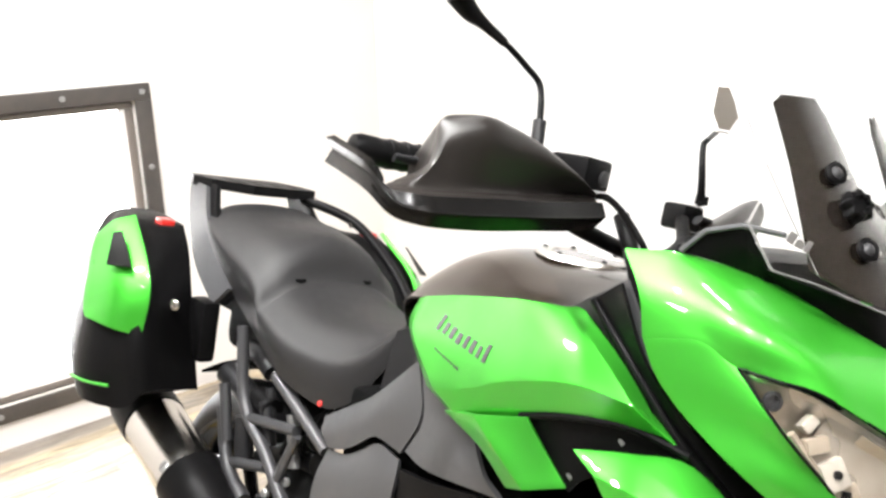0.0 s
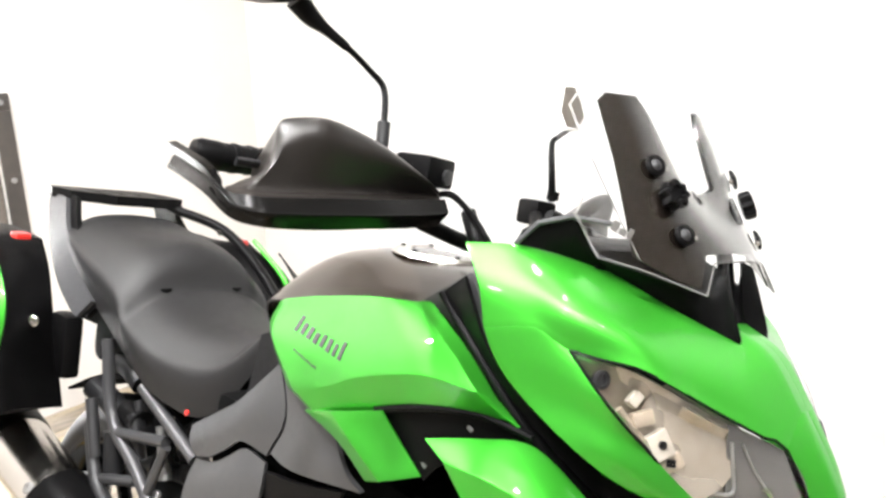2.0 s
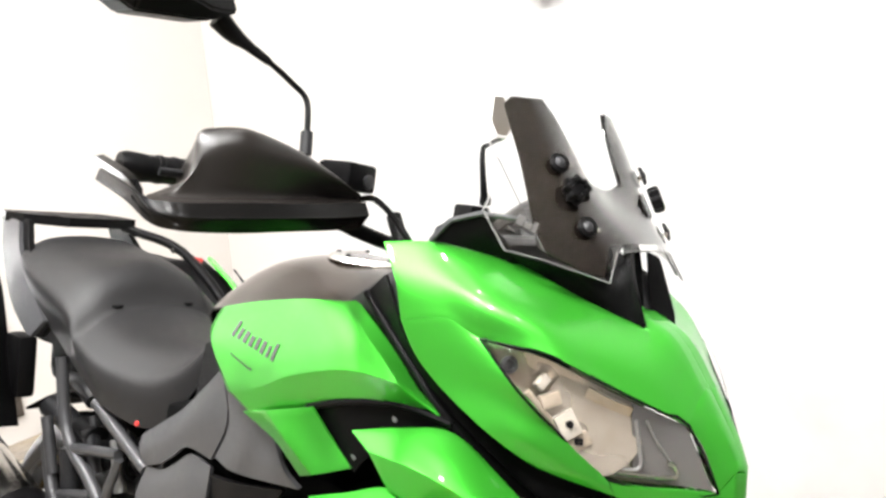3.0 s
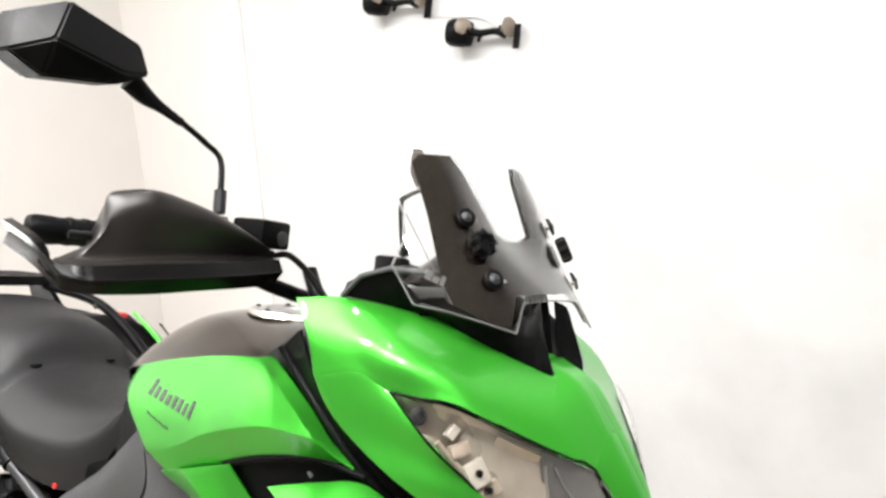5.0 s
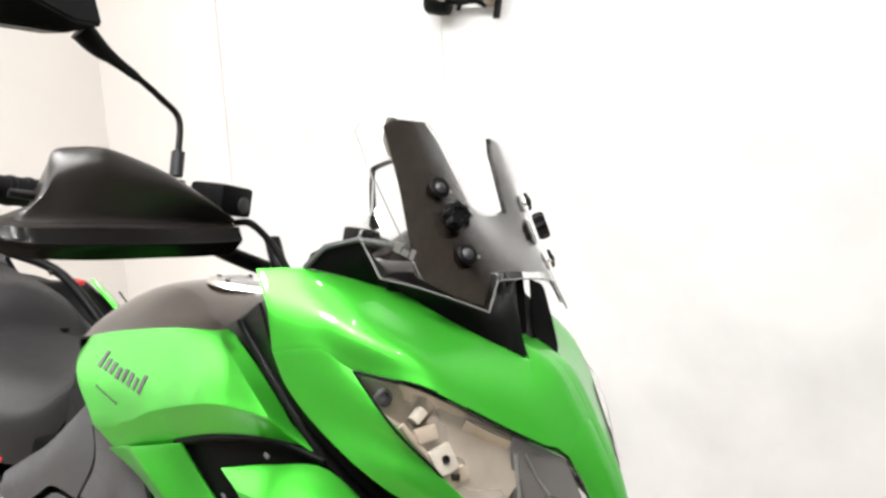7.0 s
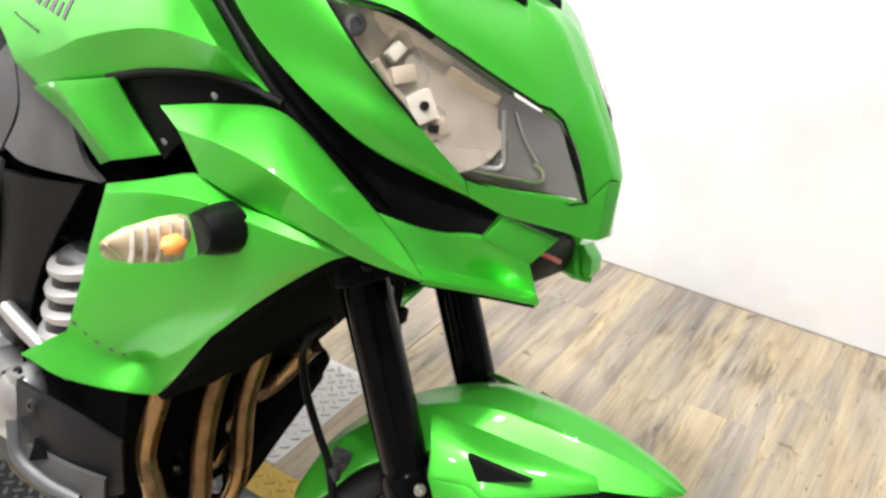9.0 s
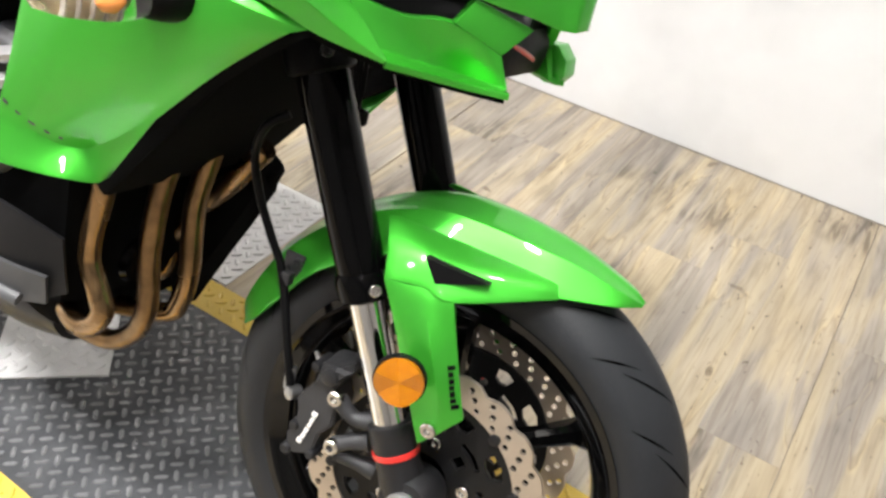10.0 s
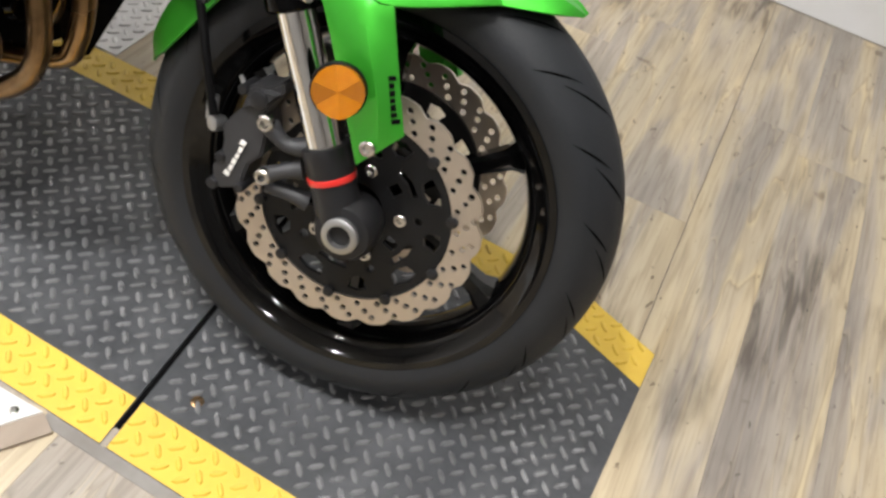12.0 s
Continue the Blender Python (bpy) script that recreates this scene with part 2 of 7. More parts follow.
SCREENG = glass("clear_screen", (0.96, 0.965, 0.965), 0.015, 1.38)
FROST = mat("frosted_edge", (0.10, 0.097, 0.094), 0.6, 0, 0, 0.2, 300, 0, spec=0.5)
LENSG = glass("lamp_lens", (0.98, 0.98, 0.97), 0.01, 1.2)
SIGNALG = glass("signal_lens", (0.98, 0.95, 0.89), 0.03, 1.2)
PANE = glass("window_pane", (0.98, 0.98, 0.98), 0.0, 1.1)
MIRRORM = mat("mirror_glass", (0.9, 0.9, 0.9), 0.01, 1.0)
PANELM = glow("lamp_diffuser", (1.0, 0.97, 0.93), 9.0)
DAYM = glow("bright_outdoors", (1.0, 1.0, 1.0), 6.0)

# ---- mesh tools ----


def part(name, bm, material, parent=None, label="", m=None, smooth=True, angle=38):
    """Links a bmesh as one mesh object, under a thing or a part when parent is given."""
    if m is not None:
        bm.transform(m)
    bmesh.ops.recalc_face_normals(bm, faces=bm.faces)
    if material is GREEN:
        sharp = [e for e in bm.edges if len(e.link_faces) == 2 and e.calc_face_angle(0) > radians(50)]
        bmesh.ops.bevel(bm, geom=sharp, offset=0.0014, segments=2, affect="EDGES", profile=0.6, clamp_overlap=True)
        crease = [e for e in bm.edges if len(e.link_faces) == 2 and radians(24) < e.calc_face_angle(0) < radians(50) and e.calc_length() > 0.004]
        bmesh.ops.bevel(bm, geom=crease, offset=0.003, segments=2, affect="EDGES", profile=0.5, clamp_overlap=True)
        bmesh.ops.recalc_face_normals(bm, faces=bm.faces)
    me = bpy.data.meshes.new(name)
    if smooth:
        lim = radians(angle)
        for f in bm.faces:
            f.smooth = True
        for e in bm.edges:
            e.smooth = len(e.link_faces) == 2 and e.calc_face_angle(0) < lim
    bm.to_mesh(me)
    bm.free()
    me.materials.append(material)
    ob = new(name, me)
    ob.parent = parent
    if label:
        ob["label"] = label
    return ob


def crom(p, n, corners=()):
    """Points along a smooth curve through p, n steps a span, with a kink at each of the corners."""
    p = [Vector(q) for q in p]
    for c in corners:
        if 0 < c < len(p) - 1:
            return crom(p[:c + 1], n) [:-1] + crom(p[c:], n, [k - c for k in corners if k > c])
    if len(p) < 3:
        return [p[0].lerp(p[-1], i / n) for i in range(n + 1)]
    out = []
    for i in range(len(p) - 1):
        a = p[i - 1] if i else p[0] * 2 - p[1]
        b, c = p[i], p[i + 1]
        d = p[i + 2] if i + 2 < len(p) else p[-1] * 2 - p[-2]
        for k in range(n):
            t = k / n
            out.append(0.5 * (2 * b + (c - a) * t + (2 * a - 5 * b + 4 * c - d) * t * t + (3 * b - a - 3 * c + d) * t ** 3))
    out.append(p[-1])
    return out


def flip(rows):
    return [[(x, -y, z) for x, y, z in r] for r in rows]


def loft(rows, nu=4, nv=4, thick=0.004, bm=None, inward=(0.4, 0, 0), cu=(), cv=()):
    """A smooth shell through rows of points, with a thickness laid towards the point inward."""
    bm = bm or bmesh.new()
    fine = [crom(r, nu, cu) for r in rows]
    cols = [crom([r[j] for r in fine], nv, cv) for j in range(len(fine[0]))]
    grid = [[cols[j][i] for j in range(len(cols))] for i in range(len(cols[0]))]
    n, k = len(grid), len(grid[0])
    nor = []
    for i in range(n):
        line = []
        for j in range(k):
            du = grid[i][min(j + 1, k - 1)] - grid[i][max(j - 1, 0)]
            dv = grid[min(i + 1, n - 1)][j] - grid[max(i - 1, 0)][j]
            w = du.cross(dv)
            line.append(w.normalized() if w.length > 1e-9 else Vector((0, 1, 0)))
        nor.append(line)
    mid = grid[n // 2][k // 2]
    s = 1 if nor[n // 2][k // 2].dot(Vector(inward) - mid) > 0 else -1
    a = [[bm.verts.new(grid[i][j]) for j in range(k)] for i in range(n)]
    b = [[bm.verts.new(grid[i][j] + nor[i][j] * s * thick) for j in range(k)] for i in range(n)]
    for i in range(n - 1):
        for j in range(k - 1):
            bm.faces.new((a[i][j], a[i][j + 1], a[i + 1][j + 1], a[i + 1][j]))
            bm.faces.new((b[i][j], b[i + 1][j], b[i + 1][j + 1], b[i][j + 1]))
    for i in range(n - 1):
        bm.faces.new((a[i][0], a[i + 1][0], b[i + 1][0], b[i][0]))
        bm.faces.new((a[i][-1], b[i][-1], b[i + 1][-1], a[i + 1][-1]))
    for j in range(k - 1):
        bm.faces.new((a[0][j], b[0][j], b[0][j + 1], a[0][j + 1]))
        bm.faces.new((a[-1][j], a[-1][j + 1], b[-1][j + 1], b[-1][j]))
    return bm


def tube(points, radius, seg=12, n=5, bm=None, flat=1.0):
    """A round bar along a smooth line; radius may be one number or one a point."""
    bm = bm or bmesh.new()
    line = crom(points, n)
    rad = [radius] * len(line) if not isinstance(radius, (list, tuple)) else [v[0] for v in crom([(r, 0, 0) for r in radius], n)]
    prev, rings = None, []
    for i, p in enumerate(line):
        d = (line[min(i + 1, len(line) - 1)] - line[max(i - 1, 0)]).normalized()
        u = prev - d * prev.dot(d) if prev else d.orthogonal()
        u.normalize()
        prev = u
        v = d.cross(u)
        rings.append([bm.verts.new(p + rad[i] * (math.cos(a) * u + flat * math.sin(a) * v)) for a in (2 * math.pi * k / seg for k in range(seg))])
    for r, q in zip(rings, rings[1:]):
        for k in range(seg):
            bm.faces.new((r[k], r[(k + 1) % seg], q[(k + 1) % seg], q[k]))
    bm.faces.new(rings[0][::-1])
    bm.faces.new(rings[-1])
    return bm


def lathe(profile, seg=48, bm=None, m=None, closed=False):
    """Turns (radius, height) about the y axis."""
    bm = bm or bmesh.new()
    m = m or Matrix()
    rings = []
    for r, h in profile:
        rings.append([bm.verts.new(m @ Vector((r * math.cos(a), h, r * math.sin(a)))) for a in (2 * math.pi * k / seg for k in range(seg))])
    pairs = list(zip(rings, rings[1:])) + ([(rings[-1], rings[0])] if closed else [])
    for r, q in pairs:
        for k in range(seg):
            bm.faces.new((r[k], r[(k + 1) % seg], q[(k + 1) % seg], q[k]))
    if not closed:
        bm.faces.new(rings[0][::-1])
        bm.faces.new(rings[-1])
    return bm


def box(center, size, bevel=0.0, bm=None, m=None):
    bm = bm or bmesh.new()
    got = bmesh.ops.create_cube(bm, size=1, matrix=(m or Matrix()) @ Matrix.Translation(center) @ Matrix.Diagonal((*size, 1)))
    if bevel:
        edges = list({e for v in got["verts"] for e in v.link_edges})
        bmesh.ops.bevel(bm, geom=edges, offset=bevel, segments=2, affect="EDGES", profile=0.6)
    return bm


def slab(outline, depth, holes=(), bm=None, m=None, bevel=0.0):
    """A flat plate in the x-z plane with holes in it, depth thick along y."""
    bm = bm or bmesh.new()
    m = m or Matrix()
    edges = []
    for loop in (outline, *holes):
        vs = [bm.verts.new((x, 0, z)) for x, z in loop]
        edges += [bm.edges.new((vs[i], vs[(i + 1) % len(vs)])) for i in range(len(vs))]
    got = bmesh.ops.triangle_fill(bm, edges=edges, use_beauty=True, normal=(0, -1, 0))
    faces = [g for g in got["geom"] if isinstance(g, bmesh.types.BMFace)]
    ext = bmesh.ops.extrude_face_region(bm, geom=faces)
    vs = [g for g in ext["geom"] if isinstance(g, bmesh.types.BMVert)]
    for v in vs:
        v.co.y += depth
    bm.transform(m)
    return bm


def circle(r, n, cx=0.0, cz=0.0, ph=0.0):
    return [(cx + r * math.cos(ph + 2 * math.pi * k / n), cz + r * math.sin(ph + 2 * math.pi * k / n)) for k in range(n)]


def axis(p, d):
    """A pose at p whose y axis points along d."""
    return Matrix.Translation(p) @ Vector(d).to_track_quat("Y", "Z").to_matrix().to_4x4()


def bolt(p, d, r=0.006, h=0.004, bm=None):
    return lathe([(r, 0), (r, h * 0.8), (r * 0.85, h), (r * 0.5, h), (r * 0.5, h * 0.4), (0.0005, h * 0.4)], 12, bm, axis(p, d))

# ---- room ----


def quadbox(x0, x1, y0, y1, z0, z1, bm=None):
    return box(((x0 + x1) / 2, (y0 + y1) / 2, (z0 + z1) / 2), (x1 - x0, y1 - y0, z1 - z0), 0, bm)


wall = part("wall_north", quadbox(ROOM_X0, ROOM_X1, ROOM_Y1, ROOM_Y1 + 0.14, 0, ROOM_Z), WALL, smooth=False)
tagged(wall, "plain white painted showroom wall with faint roller marks", "wall", kind="structure")
pier = part("wall_pier", quadbox(ROOM_X0 + 0.001, -2.09, ROOM_Y1 - 0.005, ROOM_Y1 - 0.0005, 0.001, ROOM_Z - 0.001), WALLW, smooth=False)
tagged(pier, "shallow cream painted pier in the corner of the room", "wall", kind="structure")
# South and east walls are never in view; their grey lowers the fill.
tagged(part("wall_south", quadbox(ROOM_X0, ROOM_X1, ROOM_Y0 - 0.14, ROOM_Y0, 0, ROOM_Z), DIMW, smooth=False), "unseen wall behind the camera, made grey to cut its bounce", "wall", kind="structure")
tagged(part("wall_east", quadbox(ROOM_X1, ROOM_X1 + 0.14, ROOM_Y0 - 0.14, ROOM_Y1 + 0.14, 0, ROOM_Z), DIMW, smooth=False), "unseen end wall, made grey to cut its bounce", "wall", kind="structure")
tagged(part("ceiling", quadbox(ROOM_X0 - 0.14, ROOM_X1 + 0.14, ROOM_Y0 - 0.14, ROOM_Y1 + 0.14, ROOM_Z, ROOM_Z + 0.1), CEILM, smooth=False), "flat white painted ceiling", "ceiling", kind="structure")

WY0, WY1, WZ0, WZ1 = -0.32, 0.513, 0.155, 1.115
bm = quadbox(ROOM_X0 - 0.14, ROOM_X0, ROOM_Y0 - 0.14, WY0, 0, ROOM_Z)
quadbox(ROOM_X0 - 0.14, ROOM_X0, WY1, ROOM_Y1 + 0.14, 0, ROOM_Z, bm)
quadbox(ROOM_X0 - 0.14, ROOM_X0, WY0, WY1, 0, WZ0, bm)
quadbox(ROOM_X0 - 0.14, ROOM_X0, WY0, WY1, WZ1, ROOM_Z, bm)
tagged(part("wall_west", bm, WALLW, smooth=False), "cream painted wall with a wide low window", "wall", kind="structure")

window = part("window_1", quadbox(ROOM_X0 - 0.09, ROOM_X0 - 0.082, WY0, WY1, WZ0, WZ1), PANE, smooth=False)
window.visible_shadow = False
tagged(window, "low window with a bolted dark metal frame, blown out by daylight", "window", kind="structure")
fx0, fx1, fw = ROOM_X0, ROOM_X0 + 0.014, 0.058
bars = [(WY0 - fw, WY1 + fw, WZ1, WZ1 + fw), (WY0 - fw, WY1 + fw, WZ0 - fw, WZ0), (WY0 - fw, WY0, WZ0, WZ1), (WY1, WY1 + fw, WZ0, WZ1)]
for y0, y1, z0, z1 in bars:
    part("window_frame", box(((fx0 + fx1) / 2, (y0 + y1) / 2, (z0 + z1) / 2), (fx1 - fx0, y1 - y0 - 0.001, z1 - z0 - 0.001), 0.002), FRAMEM, window)
for y0, y1, z0, z1 in ((WY0, WY1, WZ1 - 0.028, WZ1 - 0.004), (WY0, WY1, WZ0 + 0.004, WZ0 + 0.03), (WY1 - 0.034, WY1 - 0.004, WZ0 + 0.03, WZ1 - 0.028)):
    part("inner_frame", box((ROOM_X0 - 0.045, (y0 + y1) / 2, (z0 + z1) / 2), (0.07, y1 - y0 - 0.002, z1 - z0 - 0.002), 0.002), WOODFR, window)
for y in [WY1 + fw / 2 - 0.002] + [0.27 - 0.28 * k for k in range(3)]:
    part("frame_bolt", bolt((fx1, y, WZ1 + fw / 2), (1, 0, 0), 0.010, 0.006), ALLOY, window)
    part("frame_bolt", bolt((fx1, y - 0.07, WZ0 - fw / 2), (1, 0, 0), 0.010, 0.006), ALLOY, window)
for z in (0.88, 0.62, 0.36):
    part("frame_bolt", bolt((fx1, WY1 + fw / 2, z), (1, 0, 0), 0.010, 0.006), ALLOY, window)
bm = bmesh.new()
for i in range(46):
    for k in range(26):
        y, z = -0.31 + 0.017 * i + (k % 2) * 0.0085, 0.20 + 0.0165 * k
        if z < 0.62 - 0.25 * max(0, y + 0.2) and y < 0.14 and random.random() < 0.9:
            lathe([(0.0026, 0), (0.0022, 0.001)], 6, bm, axis((ROOM_X0 - 0.081, y, z), (1, 0, 0)))
tagged(part("perforated_film", bm, WALL, window), "fine dotted film on the lower pane", kind="stuff")
day = part("backdrop", quadbox(ROOM_X0 - 0.9, ROOM_X0 - 0.88, -2.4, 1.6, -0.4, 2.2), DAYM, smooth=False)
tagged(day, "white daylight outside the window", "backdrop", kind="structure")

for spots, watts, size in ((SPOTS, SPOT_WATTS, 0.15), (AISLE_SPOTS, AISLE_WATTS, 0.15), (WALL_SPOTS, WALL_WATTS, 0.11)):
    lamp_data = bpy.data.lights.new("ceiling_light", "AREA")
    lamp_data.shape, lamp_data.size, lamp_data.energy, lamp_data.color = "DISK", size, watts, (1.0, 0.99, 0.98)
    for x, y in spots:
        k = size / 0.15
        at = Matrix.Translation((x, y, ROOM_Z - 0.001)) @ Matrix.Rotation(radians(-90), 4, "X")
        fixture = part("ceiling_light", lathe([(0.078 * k, 0.0), (0.100 * k, 0.0), (0.102 * k, 0.012), (0.096 * k, 0.020), (0.080 * k, 0.020), (0.078 * k, 0.010)], 40, None, at, True), ALLOY)
        tagged(fixture, "round flush ceiling downlight, lit", "ceiling light", "ceiling lights")
        part("diffuser", lathe([(0.076 * k, 0.001), (0.076 * k, 0.008), (0.07 * k, 0.011), (0.001, 0.012)], 40, None, at), PANELM, fixture)
        lamp = new("downlight_lamp", lamp_data)
        lamp.matrix_world = Matrix.Translation((x, y, ROOM_Z - 0.03))

# Wall-mounted twin heads, two of them, with thin cables.


def wall_head(x, z, tilt):
    root = new("wall_spotlight")
    root.matrix_basis = Matrix.Translation((x, ROOM_Y1, z))
    tagged(root, "small black wall spotlight on a short arm, cable hanging", "spotlight", "wall spotlights")
    r = Matrix.Rotation(radians(tilt), 4, "Y")
    part("barrel", lathe([(0.020, -0.04), (0.036, -0.036), (0.041, -0.01), (0.041, 0.022), (0.034, 0.034), (0.015, 0.036)], 20, None, r @ axis((-0.085, -0.05, -0.005), (-0.9, -0.25, 0.1))), BLACK, root)
    part("bulb", lathe([(0.026, 0), (0.024, 0.012), (0.010, 0.018)], 16, None, r @ axis((-0.062, -0.066, 0.012), (0.8, -0.5, 0.3))), LAMPW, root)
    part("arm", tube([(-0.05, -0.055, 0), (-0.015, -0.045, -0.006), (0.035, -0.045, 0.0), (0.07, -0.04, -0.008)], [0.014, 0.011, 0.010, 0.014], 10, 5, None), BLACK, root, m=r)
    part("lever", box((-0.005, -0.045, -0.022), (0.010, 0.008, 0.03), 0.002, None, r @ Matrix.Rotation(0.5, 4, "Y")), BLACK, root)
    part("cone", lathe([(0.012, -0.01), (0.030, 0.014)], 16, None, r @ axis((0.072, -0.042, 0.008), (0.9, -0.2, 0.2))), LAMPW, root)
    part("back_plate", box((0.102, -0.03, -0.002), (0.006, 0.030, 0.070), 0.002, None, r @ Matrix.Rotation(0.12, 4, "Y")), BLACK, root)
    part("wall_bracket", box((0.06, -0.012, 0.0), (0.05, 0.024, 0.03), 0.004), BLACK, root)
    part("cable", tube([(-0.09, -0.03, -0.03), (-0.105, -0.012, -0.09), (-0.11, -0.006, -0.16), (-0.107, -0.004, -0.24)], 0.0014, 6, 5), WIRE, root)
    return root


wall_head(-1.02, 1.499, 4)
wall_head(-1.325, 1.612, 6)
cable = part("cable", tube([(-1.24, ROOM_Y1 - 0.01, 1.565), (-1.16, ROOM_Y1 - 0.006, 1.552), (-1.06, ROOM_Y1 - 0.006, 1.54), (-0.98, ROOM_Y1 - 0.006, 1.50)], 0.0016, 6, 6), WIRE)
tagged(cable, "thin pale cable running along the wall", "cable")

# ---- lift deck in the floor ----
DX0, DX1, DY0, DY1, YB = -1.9, 0.410, -0.240, 0.345, 0.075
FAR_EDGE = [(-1.9, 0.308), (-0.65, 0.358), (0.10, 0.386), (0.27, 0.383), (0.41, 0.335)]
DECK_AT = Matrix.Translation((-0.16, 0, 0)) @ Matrix.Rotation(-0.04, 4, "Z") @ Matrix.Translation((0.16, 0, 0))


def lugs(x0, x1, y0, y1, pitch, bm, z, length=0.0235, width=0.0078, height=0.0026, inside=None):
    """Raised bars in two crossing directions, like checker plate."""
    n = int((x1 - x0 + y1 - y0) / pitch) + 2
    h = length * 0.5
    for i in range(-n, n):
        for j in range(-n, n):
            x, y = x0 + (i + j) * pitch * 0.7071, y0 + (i - j) * pitch * 0.7071
            if not (x0 + h * 0.75 < x < x1 - h * 0.75 and y0 + h * 0.75 < y < y1 - h * 0.75):
                continue
            if inside and not inside(x, y, h):
                continue
            a = radians(45 if (i + j) % 2 else -45)
            c, s = math.cos(a), math.sin(a)
            lo, hi = [], []
            for u, w in ((-1, 0), (-0.55, -1), (0.55, -1), (1, 0), (0.55, 1), (-0.55, 1)):
                px, py = u * length / 2, w * width / 2
                lo.append(bm.verts.new((x + c * px - s * py, y + s * px + c * py, z)))
                px, py = u * length * 0.40, w * width * 0.24
                hi.append(bm.verts.new((x + c * px - s * py, y + s * px + c * py, z + height)))
            for q in range(6):
                bm.faces.new((lo[q], lo[(q + 1) % 6], hi[(q + 1) % 6], hi[q]))
            bm.faces.new(hi)
    return bm


PITCH = 0.0225


def gap_x(y):
    """Where the slanted joint between the two decks runs."""
    return -0.1525 - 0.10 * (y + 0.238)


def far_y(x):
    """The far edge of the decks, which bends in towards the front corner."""
    for (x0, y0), (x1, y1) in zip(FAR_EDGE, FAR_EDGE[1:]):
        if x <= x1:
            return y0 + (y1 - y0) * (x - x0) / (x1 - x0)
    return FAR_EDGE[-1][1]


def near_y(x):
    return DY0


def deck_part(front, low, d0, high, d1, z0, z1, inset):
    """A plate of one deck between two long edges, each moved by d, cut along the joint."""
    far = DX1 - inset if front else DX0 + inset
    gap = -0.2 if front else -0.21
    stops = [x for x, _ in FAR_EDGE if (gap < x < far if front else far < x < gap)]
    off = (0.0045 + inset) * (1 if front else -1)
    ring = []
    for edge_y, d, back in ((low, d0, False), (high, d1, True)):
        y = edge_y(gap) + d
        line = [(gap_x(y) + off, y)] + [(x, edge_y(x) + d) for x in (sorted(stops) if front else sorted(stops)[::-1])] + [(far, edge_y(far) + d)]
        ring += line[::-1] if back else line
    bm = bmesh.new()
    lo, hi = ([bm.verts.new((x, y, z)) for x, y in ring] for z in (z0, z1))
    bm.faces.new(lo), bm.faces.new(hi)
    for q in range(len(ring)):
        n = (q + 1) % len(ring)
        bm.faces.new((lo[q], lo[n], hi[n], hi[q]))
    bmesh.ops.recalc_face_normals(bm, faces=bm.faces)
    return bm


for front in (True, False):
    side = (lambda x, y, h: x > gap_x(y) + h) if front else (lambda x, y, h: x < gap_x(y) - h)
    x0, x1 = (-0.22, DX1 - 0.004) if front else (DX0 + 0.004, -0.14)
    deck = part("lift_deck", deck_part(front, near_y, 0, far_y, 0, -0.012, 0.0, 0.0), DECK, smooth=False)
    deck.matrix_basis = DECK_AT
    tagged(deck, "black checker-plate lift deck with worn yellow border, set in the floor", "lift deck", "lift decks")
    keep = lambda x, y, h: side(x, y, h) and y < far_y(x) - YB - h
    part("checker_relief", lugs(x0, x1, DY0 + YB + 0.002, 0.40, PITCH, bmesh.new(), 0.0, inside=keep), LUGM, deck, smooth=False)["kind"] = "stuff"
    for low, d0, d1 in ((near_y, 0.001, YB), (far_y, -YB, -0.001)):
        edge = part("yellow_border", deck_part(front, low, d0, low, d1, 0.0003, 0.0007, 0.001), YELLOW, deck, "worn yellow safety paint", smooth=False)
        keep = lambda x, y, h: side(x, y, h) and low(x) + d0 + 0.6 * h < y < low(x) + d1 - 0.6 * h
        y0, y1 = (DY0, DY0 + YB + 0.01) if low is near_y else (0.24, 0.40)
        part("border_relief", lugs(x0, x1, y0, y1, PITCH, bmesh.new(), 0.0006, inside=keep), YELLOW, edge, smooth=False)["kind"] = "stuff"
# Strip laid in the joint so the gap's shade is its own colour.
edge = part("deck_gap_strip", quadbox(-0.24, -0.13, DY0 + 0.002, DY1 - 0.002, -0.0044, -0.0030), VOID, smooth=False)
edge.matrix_basis = DECK_AT
tagged(edge, "near-black strip in the lift deck joint, standing for its shade", "joint", kind="structure")
edge = part("deck_edge_trim", quadbox(-0.238, DX1, DY0 - 0.017, DY0 - 0.001, -0.010, 0.0004), EDGEM, smooth=False)
edge.matrix_basis = DECK_AT
tagged(edge, "worn grey steel edging along the lift deck", "trim", kind="structure")
part("rust_spot", lathe([(0.009, 0), (0.008, 0.0006), (0.004, 0.0009)], 14, None, axis((-0.104, -0.127, 0.0001), (0, 0, 1))), HEADER, None)
tagged(bpy.data.objects["rust_spot"], "small orange rust stain on the lift deck", "stain")

# bright aluminium checker plates beside the deck
for x0, x1, y0, y1 in ((-1.9, -0.655, DY1 + 0.037, 0.72), (-1.9, -0.45, -0.62, DY0 - 0.003)):
    plate = part("aluminium_plate", quadbox(x0, x1, y0, y1, -0.01, 0.0005), ALU, smooth=False)
    tagged(plate, "bright aluminium checker plate beside the lift deck", "floor plate", "floor plates")
    part("checker_relief", lugs(x0 + 0.004, x1 - 0.004, y0 + 0.002, y1 - 0.002, PITCH, bmesh.new(), 0.0005), ALU, plate, smooth=False)["kind"] = "stuff"
